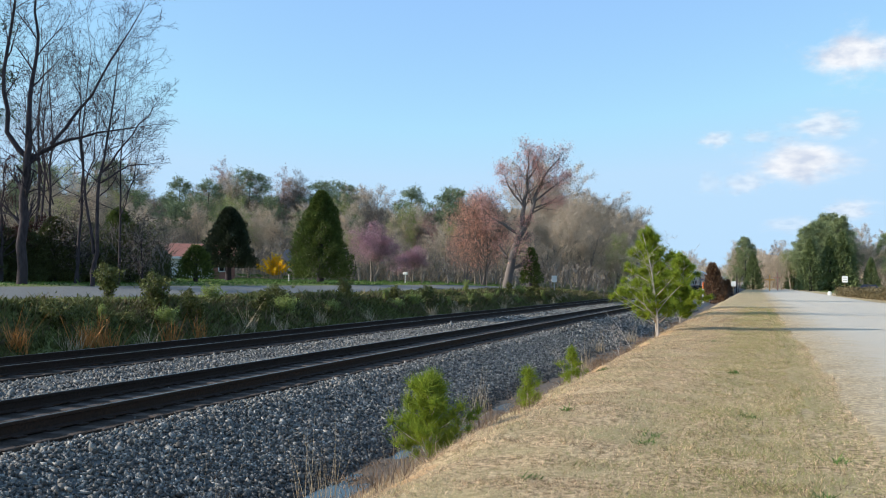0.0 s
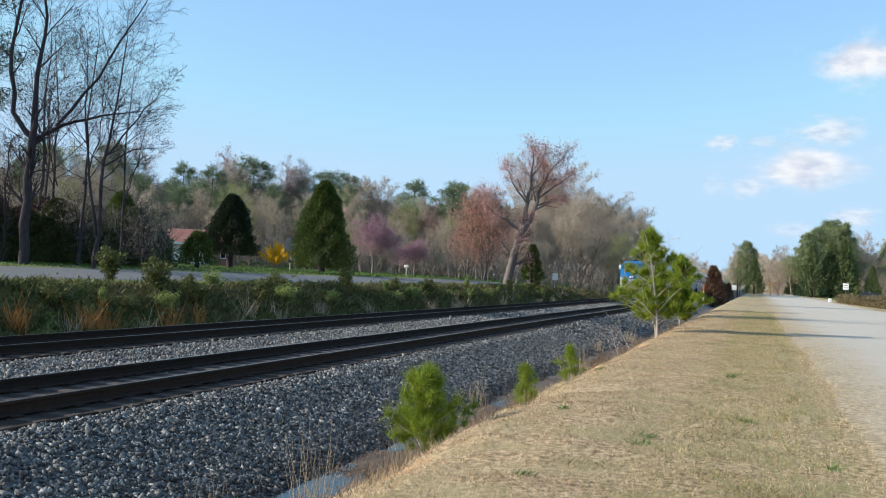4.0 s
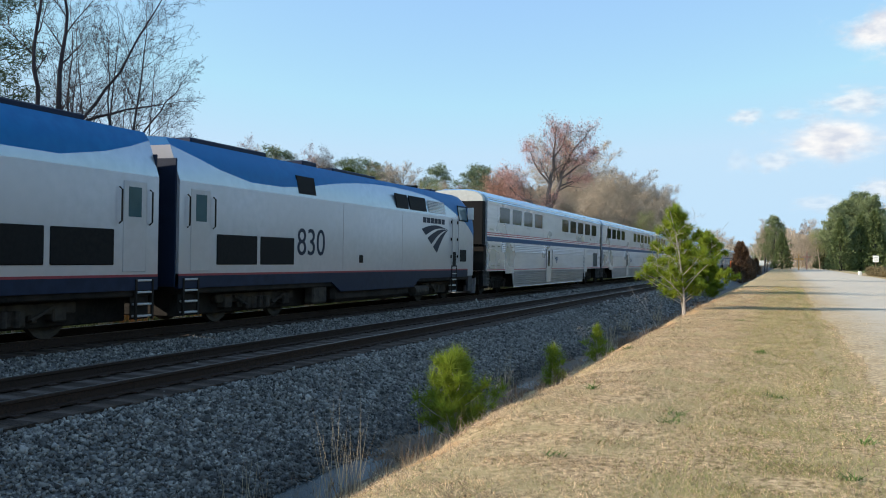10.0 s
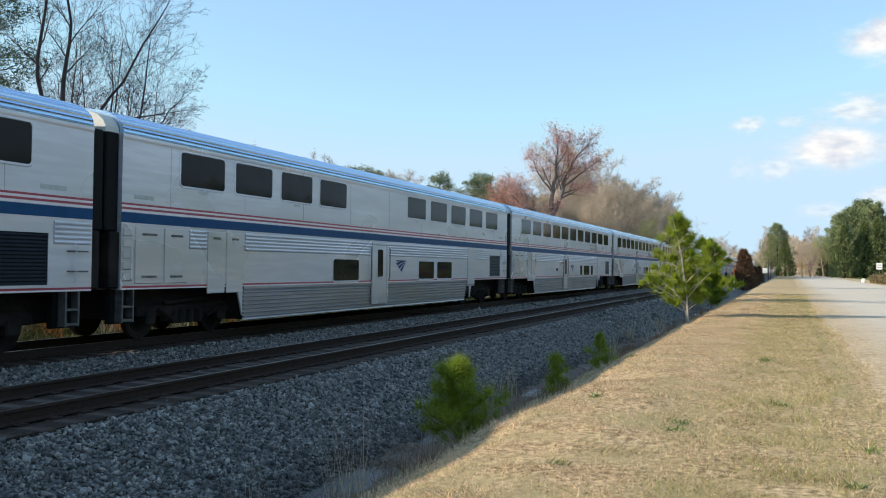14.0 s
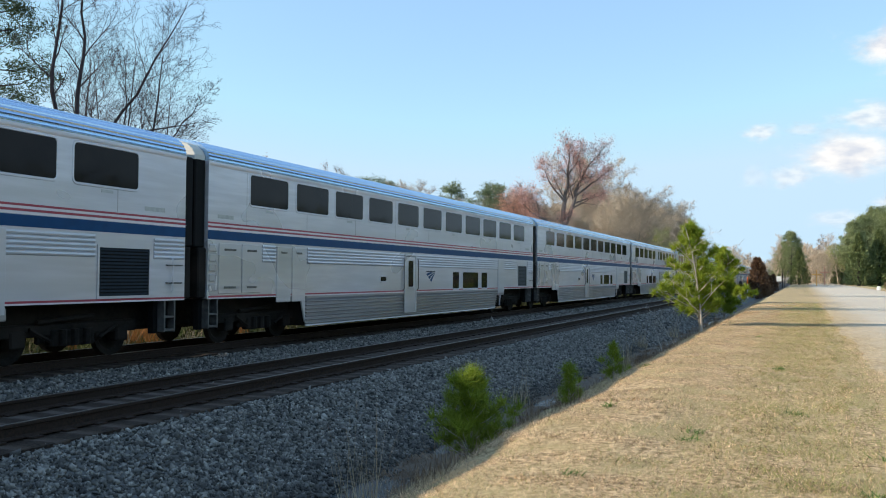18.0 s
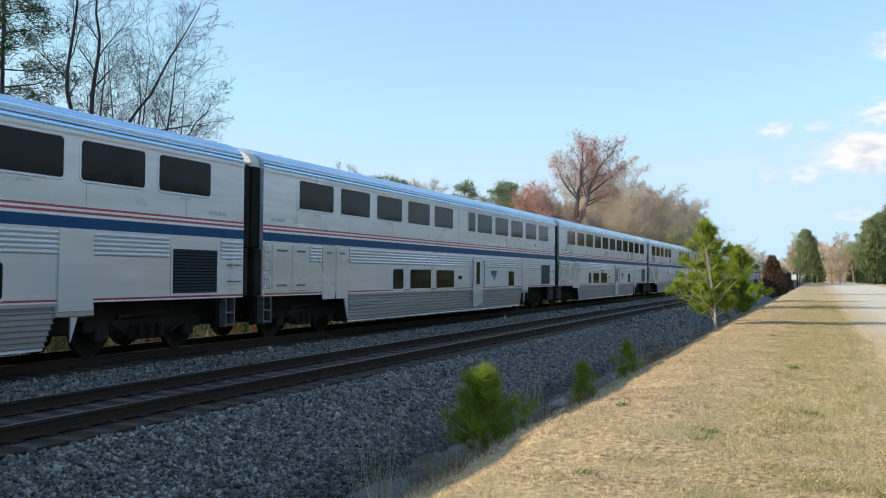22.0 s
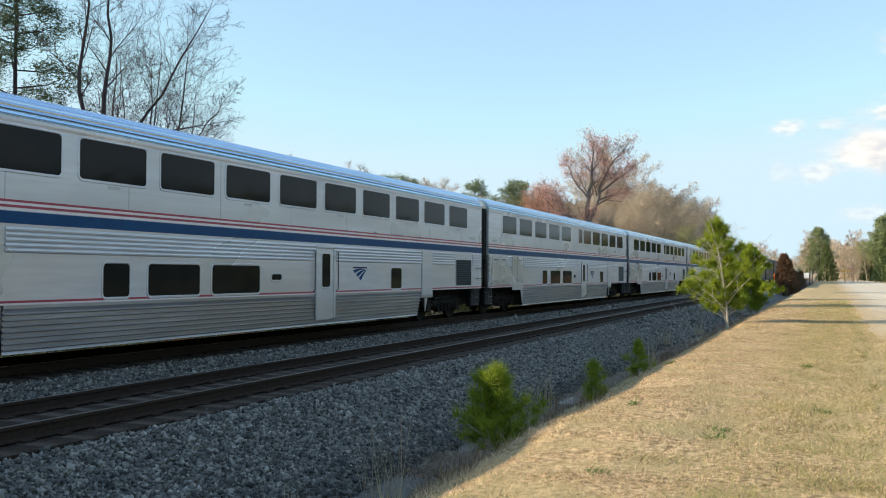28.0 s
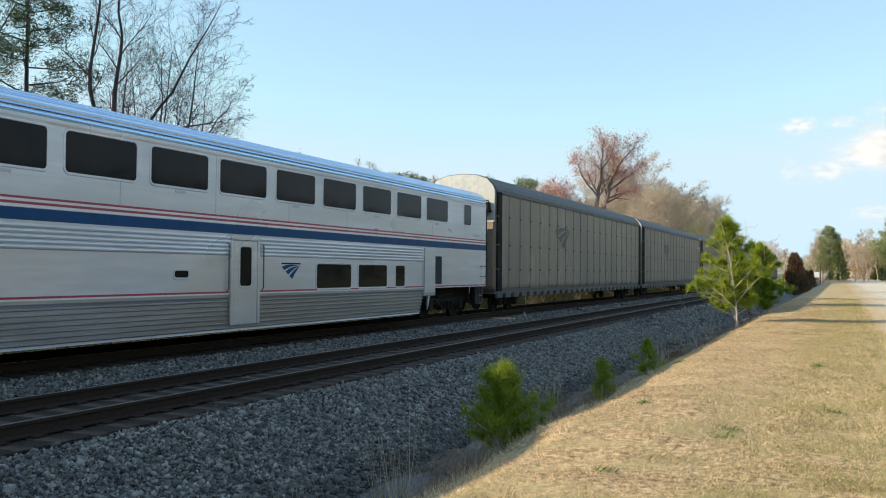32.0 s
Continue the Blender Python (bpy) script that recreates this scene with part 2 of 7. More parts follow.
BARK = mat("grey_bark", (0.07, 0.055, 0.06), (0.034, 0.027, 0.03), 9, 1, 0.9, bump=0.7, bscale=25, stretch=(1, 1, 0.3), spec=0.2)
PALEBARK = mat("pale_bark", (0.5, 0.44, 0.38), (0.32, 0.27, 0.23), 9, 1, 0.9, bump=0.5, bscale=25, stretch=(1, 1, 0.3), spec=0.2)
MAPLEBARK = mat("maple_bark", (0.2, 0.165, 0.15), (0.12, 0.1, 0.09), 9, 1, 0.9, bump=0.5, bscale=25, stretch=(1, 1, 0.3), spec=0.2)
TWIG = mat("tan_twigs", (0.5, 0.41, 0.315), (0.32, 0.26, 0.2), 4, 0.3, 0.9, bump=0, spec=0.2)
GREYTWIG = mat("grey_twigs", (0.25, 0.21, 0.18), (0.15, 0.125, 0.11), 4, 0.3, 0.9, bump=0, spec=0.2)
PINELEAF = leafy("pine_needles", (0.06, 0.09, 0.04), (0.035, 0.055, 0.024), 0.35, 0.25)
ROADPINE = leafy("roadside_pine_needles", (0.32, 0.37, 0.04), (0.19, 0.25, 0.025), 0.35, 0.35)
# The same needles painted darker, for saplings standing in the train's shade.
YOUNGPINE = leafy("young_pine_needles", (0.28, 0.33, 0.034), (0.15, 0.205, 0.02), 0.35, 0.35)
# Paler needles: the haze of distance is mixed into the colour.
HAZEPINE = leafy("hazed_pine_needles", (0.2, 0.245, 0.13), (0.125, 0.16, 0.085), 0.45, 0.15)
# A brighter, warmer copy with sunlight put into the needle colour.
RIGHTPINE = leafy("sun_tinted_pine_needles", (0.27, 0.31, 0.15), (0.15, 0.185, 0.085), 0.5, 0.15)
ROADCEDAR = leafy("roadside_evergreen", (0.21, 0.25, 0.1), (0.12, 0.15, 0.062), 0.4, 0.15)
CEDARLEAF = leafy("cedar_foliage", (0.125, 0.155, 0.035), (0.065, 0.09, 0.02), 0.45, 0.2)
DARKCEDAR = leafy("dark_cedar_foliage", (0.04, 0.052, 0.026), (0.023, 0.031, 0.016), 0.4, 0.1)
SHADECEDAR = leafy("shaded_cedar_foliage", (0.125, 0.135, 0.05), (0.065, 0.075, 0.03), 0.45, 0.12)
REDBUD = leafy("red_maple_buds", (0.64, 0.37, 0.32), (0.48, 0.25, 0.215), 0.4, 0.3)
WOODRED = leafy("dull_red_buds", (0.4, 0.24, 0.2), (0.29, 0.17, 0.14), 0.4, 0.25)
ORANGEBUD = leafy("orange_maple_buds", (0.66, 0.35, 0.25), (0.5, 0.25, 0.17), 0.4, 0.3)
PINKBUD = leafy("redbud_bloom", (0.48, 0.29, 0.33), (0.35, 0.2, 0.24), 0.35, 0.3)
LIMEBUD = leafy("lime_new_leaves", (0.3, 0.34, 0.1), (0.2, 0.24, 0.07), 0.4, 0.3)
YELLOW = leafy("forsythia_bloom", (0.85, 0.55, 0.01), (0.75, 0.44, 0.01), 0.3, 0.3)
RUSSET = leafy("dead_oak_leaves", (0.1, 0.032, 0.026), (0.06, 0.02, 0.018), 0.4, 0.1)
SCRUB = leafy("bank_scrub", (0.165, 0.17, 0.047), (0.08, 0.085, 0.028), 0.45, 0.2)
STRAW = leafy("dry_straw", (0.5, 0.4, 0.27), (0.36, 0.28, 0.18), 0.4, 0.25)
ORANGESTRAW = leafy("broom_sedge", (0.5, 0.22, 0.06), (0.4, 0.17, 0.05), 0.4, 0.25)
WHITEPAINT = mat("white_paint", (0.78, 0.78, 0.76), (0.66, 0.66, 0.64), 6, 0.8, 0.6, bump=0.05)
BRICK = mat("red_brick_wall", (0.3, 0.13, 0.09), (0.22, 0.1, 0.075), 12, 0.8, 0.85, bump=0.3)
REDROOF = mat("red_shingles", (0.34, 0.13, 0.09), (0.26, 0.1, 0.07), 9, 0.6, 0.85, bump=0.3)
WOODPOST = mat("weathered_post", (0.28, 0.2, 0.12), (0.18, 0.12, 0.075), 10, 1, 0.85, bump=0.4, stretch=(1, 1, 0.2))
REDCROSS = mat("red_stained_cross", (0.55, 0.3, 0.23), (0.42, 0.22, 0.17), 8, 1, 0.6, bump=0.3)
CROSSWOOD = mat("varnished_cross", (0.72, 0.42, 0.15), (0.6, 0.33, 0.11), 8, 1, 0.6, bump=0.3)
ORANGE = mat("orange_marker", (0.75, 0.16, 0.02), (0.65, 0.13, 0.02), 8, 1, 0.6, bump=0.05)
GALV = mat("galvanised_pole", (0.5, 0.5, 0.5), (0.4, 0.4, 0.4), 10, 1, 0.5, 0.5, bump=0.05)
SIGNBLUE = mat("blue_tarp", (0.012, 0.03, 0.07), (0.01, 0.022, 0.05), 5, 1, 0.5, bump=0.05)
CARPAINT = mat("dark_car_paint", (0.02, 0.022, 0.035), (0.015, 0.016, 0.025), 3, 1, 0.25, bump=0)
HEDGE = leafy("brown_hedge", (0.2, 0.155, 0.075), (0.12, 0.095, 0.05), 0.4, 0.2)
RUSTLEAF = leafy("rusty_cedar_foliage", (0.2, 0.11, 0.06), (0.11, 0.065, 0.04), 0.4, 0.15)
LAMP = glowing("headlight_glow", (1.0, 0.93, 0.8), 0.55)


# ---- building helpers ----
class Geo:
    """Collects vertices and faces for one mesh."""
    def __init__(self):
        self.v, self.f, self.k = [], [], []

    def add(self, vs, fs, k=0):
        n = len(self.v)
        self.v.extend(vs)
        self.f.extend([tuple(i + n for i in f) for f in fs])
        self.k.extend([k] * len(fs))

    def box(self, x0, x1, y0, y1, z0, z1, k=0):
        self.add([(x, y, z) for x in (x0, x1) for y in (y0, y1) for z in (z0, z1)],
                 [(0, 1, 3, 2), (4, 6, 7, 5), (0, 4, 5, 1), (2, 3, 7, 6), (0, 2, 6, 4), (1, 5, 7, 3)], k)

    def rbox(self, x0, x1, y0, y1, z0, z1, b=0.02, k=0):
        """A box with all edges chamfered by b."""
        vs, ix = [], {}
        for sx, x in ((0, x0), (1, x1)):
            for sy, y in ((0, y0), (1, y1)):
                for sz, z in ((0, z0), (1, z1)):
                    dx, dy, dz = (b if not sx else -b), (b if not sy else -b), (b if not sz else -b)
                    for a, q in enumerate(((x, y + dy, z + dz), (x + dx, y, z + dz), (x + dx, y + dy, z))):
                        ix[sx, sy, sz, a] = len(vs)
                        vs.append(q)
        fs = []
        for a in range(3):
            o = [i for i in range(3) if i != a]
            for s in (0, 1):
                q = []
                for u, w in ((0, 0), (1, 0), (1, 1), (0, 1)):
                    c = [0, 0, 0]
                    c[a], c[o[0]], c[o[1]] = s, u, w
                    q.append(ix[(*c, a)])
                fs.append(tuple(q) if (s == 1) ^ (a == 1) else tuple(reversed(q)))
        for a in range(3):
            o = [i for i in range(3) if i != a]
            for u in (0, 1):
                for w in (0, 1):
                    c0, c1 = [0, 0, 0], [0, 0, 0]
                    c0[a], c1[a] = 0, 1
                    c0[o[0]] = c1[o[0]] = u
                    c0[o[1]] = c1[o[1]] = w
                    fs.append((ix[(*c0, o[0])], ix[(*c0, o[1])], ix[(*c1, o[1])], ix[(*c1, o[0])]))
        for c in [(a, b_, d) for a in (0, 1) for b_ in (0, 1) for d in (0, 1)]:
            fs.append((ix[(*c, 0)], ix[(*c, 1)], ix[(*c, 2)]))
        self.add(vs, fs, k)

    def tube(self, pts, radii, n=6, cap=True):
        pts = [Vector(p) for p in pts]
        vs, fs = [], []
        for i, (p, r) in enumerate(zip(pts, radii)):
            d = (pts[min(i + 1, len(pts) - 1)] - pts[max(i - 1, 0)]).normalized()
            a = d.orthogonal().normalized()
            b = d.cross(a)
            for j in range(n):
                t = 2 * math.pi * j / n
                vs.append(tuple(p + a * (r * math.cos(t)) + b * (r * math.sin(t))))
        for i in range(len(pts) - 1):
            for j in range(n):
                k = (j + 1) % n
                fs.append((i * n + j, i * n + k, i * n + n + k, i * n + n + j))
        if cap:
            fs.append(tuple(reversed(range(n))))
            fs.append(tuple(range((len(pts) - 1) * n, len(pts) * n)))
        self.add(vs, fs)

    def sweep(self, prof, y0, y1, k=0, closed=True):
        """A profile of (x, z) points drawn out along y."""
        n = len(prof)
        vs = [(x, y, z) for y in (y0, y1) for x, z in prof]
        fs = [(i, (i + 1) % n, n + (i + 1) % n, n + i) for i in range(n if closed else n - 1)]
        if closed:
            fs += [tuple(reversed(range(n))), tuple(range(n, 2 * n))]
        self.add(vs, fs, k)

    def wheel(self, x, y, z, r, w, n=20):
        """A wheel on an axle along x: tread, flange and hub."""
        rings = ((-w / 2, r * 0.3), (-w / 2, r * 0.82), (-w / 2, r), (w / 2, r), (w / 2, r * 0.82), (w * 0.2, r * 0.7), (w * 0.2, r * 0.3), (w * 0.6, r * 0.25))
        vs = [(x + dx, y + q * math.cos(2 * math.pi * j / n), z + q * math.sin(2 * math.pi * j / n)) for dx, q in rings for j in range(n)]
        m = len(rings)
        fs = [(i * n + j, i * n + (j + 1) % n, i * n + n + (j + 1) % n, i * n + n + j) for i in range(m - 1) for j in range(n)]
        fs += [tuple(range(n)), tuple(range((m - 1) * n, m * n))]
        self.add(vs, fs)

    def mesh(self, name, mats, smooth=False):
        me = bpy.data.meshes.new(name)
        me.from_pydata(self.v, [], self.f)
        for m in (mats if isinstance(mats, (list, tuple)) else [mats]):
            me.materials.append(m)
        if any(self.k):
            me.polygons.foreach_set("material_index", self.k)
        if smooth:
            me.polygons.foreach_set("use_smooth", [True] * len(self.f))
        me.update()
        return me


def part(name, g, material, parent=None, label="", smooth=False):
    """Links a Geo (or a mesh) as one object under a thing."""
    ob = new(name, g.mesh(name, material, smooth) if isinstance(g, Geo) else g)
    if parent is not None:
        ob.parent = parent
    return tagged(ob, label)


def thing(name, label, category, group="", kind="", at=None):
    ob = tagged(new(name), label, category, group, kind)
    ob.empty_display_size = 0.2
    if at is not None:
        ob.matrix_world = at
    return ob


def bulk(name, verts, tris, material):
    """A mesh from arrays of vertices (n, 3) and triangles (m, 3)."""
    me = bpy.data.meshes.new(name)
    me.vertices.add(len(verts))
    me.vertices.foreach_set("co", np.asarray(verts, np.float32).ravel())
    me.loops.add(len(tris) * 3)
    me.loops.foreach_set("vertex_index", np.asarray(tris, np.int32).ravel())
    me.polygons.add(len(tris))
    me.polygons.foreach_set("loop_start", np.arange(0, len(tris) * 3, 3, dtype=np.int32))
    me.materials.append(material)
    me.update()
    me.validate()
    return me


def polar(az, r, z=0.0, turn=0.0):
    """A pose at a bearing (degrees to the left of the track) and a distance from the viewpoint."""
    return pose(-r * math.sin(radians(az)), r * math.cos(radians(az)), z, 0, 0, turn)
# ---- ground, tracks and roads ----
NEAR, FAR, GAUGE = -8.92, -14.14, 0.7525
PROFILE = [(-900, 6), (-300, 3.6), (-120, 2.2), (-60, 1.75), (-40, 1.5), (-31, 1.33), (-30.2, 1.27), (-22.6, 0.96), (-21.5, 0.98), (-20.3, 0.86),
           (-19.2, 0.35), (-18.3, -0.25), (-17.6, -0.5), (-16.9, -0.55), (-7, -0.9), (-5.55, -0.98), (-5.3, -1.02), (-4.75, -1.02), (-4.3, -0.86),
           (-3.5, -0.42), (-2.95, -0.04), (-2.5, 0.1), (-1.8, 0.15), (0.9, 0.15), (13, 0.15), (20, 0.2), (60, 0.4), (300, 2.0), (900, 5)]


def height(x, y):
    z = float(np.interp(x, [p[0] for p in PROFILE], [p[1] for p in PROFILE]))
    if -40 < x < -17.5:
        z -= 0.95 * min(1, max(0, (y - 88) / 45)) * max(0, min(1, (z + 0.3) / 0.8)) * (1 if x > -24 else max(0, (x + 40) / 16))
    if x < -60 or x > 40:
        z += 1.2 * noise.noise((x * 0.012, y * 0.012, 0.3))
    if -4.4 < x < 0.5:
        z += 0.03 * noise.noise((x * 1.6, y * 1.6, 2.1)) + 0.05 * noise.noise((x * 0.4, y * 0.35, 5.1))
        z += 0.06 * noise.noise((y * 0.9, 1.5, 0.2)) * max(0, 1 - abs(x + 3) / 1.3)
    if -5.7 < x < -4.0:
        z += 0.07 * noise.noise((x * 1.5, y * 0.9, 12.1)) + 0.05 * noise.noise((x * 4, y * 3.1, 3.1)) + 0.03 + 0.05 * min(1, max(0, (y - 9) / 6)) + 0.06 * noise.noise((2.2, y * 0.28, 9.1))
    if -21.8 < x < -18:
        z += 0.18 * noise.noise((x * 0.8, y * 0.5, 7.7))
    return z


def ground_sheet():
    xs = sorted({p[0] for p in PROFILE} | {-200, -80, -50, -35, -28, -26, -20.8, -19.7, -18.8} | {round(-4.6 + 0.22 * i, 2) for i in range(26)} | {round(-5.6 + 0.1 * i, 2) for i in range(10)} | {3, 6, 9, 30, 100})
    ys = [-400, -150, -60, -25, -8] + [round(-4 + 0.45 * i, 2) for i in range(90)] + [round(36.5 * 1.045 ** i, 1) for i in range(1, 84)]
    g = Geo()
    vs = [(x, y, height(x, y)) for y in ys for x in xs]
    n = len(xs)
    g.v = vs
    for j in range(len(ys) - 1):
        for i in range(n - 1):
            cx = 0.5 * (xs[i] + xs[i + 1])
            g.f.append((j * n + i, j * n + i + 1, j * n + n + i + 1, j * n + n + i))
            g.k.append(0 if cx < -17.4 else 1 if cx < -4.4 else 2 if cx < 14 else 0)
    return tagged(part("ground", g, [FIELD, MUD, GRASS], None, smooth=True), "uneven ground with dry mown grass, a weedy bank and a muddy ditch", "ground", kind="structure")


ground_sheet()


def strip(name, label, x0, x1, y0, y1, lift, material, wav=0.0, step=0.6):
    """A sheet laid on the ground with wavering edges."""
    g = Geo()
    ys = [y0 + step * i for i in range(int((min(y1, 60) - y0) / step))]
    y = ys[-1]
    while y < y1:
        y = y + max(step, 0.05 * (y - 40))
        ys.append(y)
    cols = 9
    for y in ys:
        a = x0 + wav * (noise.noise((y * 0.35, 3.3, x0)) + 0.5 * noise.noise((y * 1.3, 1.3, x0)))
        b = x1 + wav * noise.noise((y * 0.35, 8.3, x1)) - (3.0 * min(1, max(0, (y - 40) / 45)) if x1 > 0 else 0)
        for i in range(cols):
            x = a + (b - a) * (0, 0.03, 0.1, 0.25, 0.5, 0.75, 0.9, 0.97, 1)[i]
            e = -0.06 if i in (0, cols - 1) else 0
            g.v.append((x, y, height(x, y) + lift + e))
    for j in range(len(ys) - 1):
        for i in range(cols - 1):
            g.f.append((j * cols + i, j * cols + i + 1, j * cols + cols + i + 1, j * cols + cols + i))
            g.k.append(0)
    return tagged(part(name, g, material, None, smooth=True), label, name.split("_")[-1], kind="structure")


strip("gravel_road", "pale gravel road with a sandy edge beside the mown grass", 0.8, 13, -30, 420, 0.02, ROADTOP, 0.25, 0.4)
strip("asphalt_road", "grey asphalt road beyond the railway bank", -30.0, -22.8, -60, 120, 0.03, ASPHALT, 0.08)

wg = Geo()
wg.add([(-5.7, -10, -0.955), (-4.2, -10, -0.955), (-4.2, 70, -0.955), (-5.7, 70, -0.955)], [(0, 1, 2, 3)])
tagged(part("ditch_water", wg, WATER), "still shallow water lying in the ditch", "water", kind="structure")

# Ballast bed under both tracks
bg = Geo()
bed = [(-17.35, -0.56), (-16.75, -0.34), (-16.3, -0.25), (-12.4, -0.23), (-11.5, -0.3), (-10.7, -0.23), (-7.5, -0.23), (-7.25, -0.27), (-6.4, -0.56), (-5.33, -0.92), (-5.05, -1.05), (-17.4, -1.05)]
bg.sweep(bed, -70, 460)
tagged(part("ballast_bed", bg, BALLAST), "grey crushed-stone bed under the two tracks", "ballast", kind="structure")


for c in (NEAR, FAR):
    g = Geo()
    g.box(c - 1.28, c + 1.28, -70, 460, -0.26, -0.19)
    tagged(part("track_bed", g, TRACKBED), "rust-stained ballast between the ties", "ballast", kind="structure")


def stones(name, label, x0, x1, y0, y1, n, size, seed, rock=STONE):
    rng = np.random.default_rng(seed)
    x, y = rng.uniform(x0, x1, n), rng.uniform(y0, y1, n)
    bx, bz = [p[0] for p in bed[:-1]], [p[1] for p in bed[:-1]]
    z = np.interp(x, bx, bz)
    keep = np.ones(n, bool)
    for c in (NEAR, FAR):
        for s in (-GAUGE, GAUGE):
            keep &= np.abs(x - c - s) > 0.1
        keep &= (np.abs(x - c) > 1.22 + 0.2 * rng.random(n)) | (rng.random(n) < 0.05)
    x, y, z = x[keep], y[keep], z[keep]
    n = len(x)
    s = size * rng.lognormal(0, 0.28, n)
    base = np.array([(1, 0, 0.1), (-0.2, 1, -0.1), (-0.9, -0.5, 0), (0.35, -0.9, 0.1), (0.15, 0.1, 0.75), (0, 0, -0.6)])
    tri = np.array([(0, 1, 4), (1, 2, 4), (2, 3, 4), (3, 0, 4), (1, 0, 5), (2, 1, 5), (3, 2, 5), (0, 3, 5)])
    v = np.repeat(base[None], n, 0) + rng.normal(0, 0.22, (n, 6, 3))
    q = rng.normal(0, 1, (n, 3, 3))
    q = np.linalg.qr(q)[0]
    v = np.einsum("nij,nkj->nki", q, v) * s[:, None, None]
    v += np.stack([x, y, z + 0.25 * s], 1)[:, None]
    t = (tri[None] + 6 * np.arange(n)[:, None, None]).reshape(-1, 3)
    return tagged(new(name, bulk(name, v.reshape(-1, 3), t, rock)), label, "ballast", kind="stuff")


stones("ballast_stones", "loose grey crushed stones on the ballast shoulder", -7.75, -5.6, 5.5, 34, 50000, 0.027, 1)
stones("ballast_stones", "crushed stones along the ditch, darkened for mud and for slope shade", -5.85, -4.95, 5.5, 34, 22000, 0.027, 4, WETSHADESTONE)
stones("ballast_stones", "loose grey crushed stones between and beside the tracks", -12.9, -7.75, 6.5, 45, 48000, 0.028, 2)
stones("ballast_stones", "distant crushed stones along the tracks", -12.6, -5.0, 34, 90, 34000, 0.05, 3)


def railway(c, name, label):
    tr = thing(name, label, "railway track", "railway tracks", "structure")
    foot = [(-0.07, -0.17), (0.07, -0.17), (0.07, -0.155), (0.012, -0.135), (0.012, -0.045), (0.036, -0.035), (0.036, -0.004), (0.028, 0), (-0.028, 0), (-0.036, -0.004), (-0.036, -0.035), (-0.012, -0.045), (-0.012, -0.135), (-0.07, -0.155)]
    for s in (-GAUGE, GAUGE):
        g = Geo()
        g.sweep([(c + s + x, z) for x, z in reversed(foot)], -70, 460)
        rail = part("rail", g, RAILSIDE, tr, "rust-brown steel rail")
        t = Geo()
        t.box(c + s - 0.024, c + s + 0.024, -70, 460, 0.0005, 0.004)
        part("running_surface", t, RAILTOP, rail, "wheel-polished rail top")
    tie = Geo()
    tie.rbox(-1.3, 1.3, -0.115, 0.115, -0.36, -0.178, 0.012)
    me = tie.mesh("tie", TIE)
    rng = random.Random(int(-c))
    for i in range(110):
        ob = new("tie", me)
        ob.parent = tr
        ob.matrix_world = pose(c + rng.uniform(-0.04, 0.04), 5 + 0.5 * i + rng.uniform(-0.03, 0.03), rng.uniform(-0.012, 0.006), 0, 0, rng.uniform(-1, 1))
    rest = Geo()
    for i in range(240):
        rest.box(c - 1.3, c + 1.3, 60.1 + 0.5 * i, 60.33 + 0.5 * i, -0.34, -0.178)
    tagged(part("distant_ties", rest, TIE, tr), kind="stuff")
    plates = Geo()
    for i in range(110):
        for s in (-GAUGE, GAUGE):
            plates.box(c + s - 0.16, c + s + 0.16, 4.92 + 0.5 * i, 5.08 + 0.5 * i, -0.178, -0.158)
    part("tie_plates", plates, RAILSIDE, tr)
    return tr


railway(NEAR, "railway_track", "near railway track with brown rails on dark wooden ties")
railway(FAR, "railway_track", "far railway track with brown rails on dark wooden ties")


# ---- the train ----
def travelmark(parent, y, z, w, material, flip=1, x=1.555, h=None):
    """Three swept bands that fan out from the upper end."""
    h = h or 0.62 * w
    for i in range(3):
        g = Geo()
        n = 8
        vs = []
        for j in range(n + 1):
            t = j / n
            for e in (0, 1):
                a = (i + 0.12 + 0.7 * e) / 3
                px, pz = 1.0, 0.0
                sx, sz = 0.0 + 0.62 * a, 0.0 - 1.0 * a
                yy = px + (sx - px) * t
                zz = pz + (sz - pz) * t + 0.16 * math.sin(math.pi * t) * (1 - 0.35 * a)
                vs.append((x, y + flip * w * (yy - 0.5), z + h * zz))
        fs = [(2 * j, 2 * j + 1, 2 * j + 3, 2 * j + 2) for j in range(n)]
        m = len(vs)
        vs += [(q[0] + math.copysign(0.004, x), q[1], q[2]) for q in vs]
        fs2 = [tuple(m + k for k in f) for f in fs]
        g.add(vs, fs2)
        part("travelmark_band", g, material, parent)


def windowed(parent, y0, y1, z0, z1, x, frame_mat, name="window", rad=0.09, pane=PANE):
    """A rounded window: proud frame and recessed dark pane."""
    def ring(d, xx):
        r = max(0.01, rad - d)
        pts = []
        for cy, cz, a0 in ((y1 - d - r, z1 - d - r, 0), (y0 + d + r, z1 - d - r, 90), (y0 + d + r, z0 + d + r, 180), (y1 - d - r, z0 + d + r, 270)):
            for k in range(5):
                t = radians(a0 + 22.5 * k)
                pts.append((xx, cy + r * math.cos(t), cz + r * math.sin(t)))
        return pts
    g = Geo()
    rings = [ring(-0.045, x), ring(-0.035, x + 0.014), ring(0, x + 0.014), ring(0.012, x + 0.003)]
    n = 20
    g.v = [p for r in rings for p in r]
    for i in range(3):
        for j in range(n):
            g.f.append((i * n + j, i * n + (j + 1) % n, i * n + n + (j + 1) % n, i * n + n + j))
            g.k.append(0)
    w = part(name, g, frame_mat, parent)
    p = Geo()
    p.add(ring(0.01, x + 0.005), [tuple(range(20))])
    part("pane", p, pane, w, "dark tinted glass")
    return w


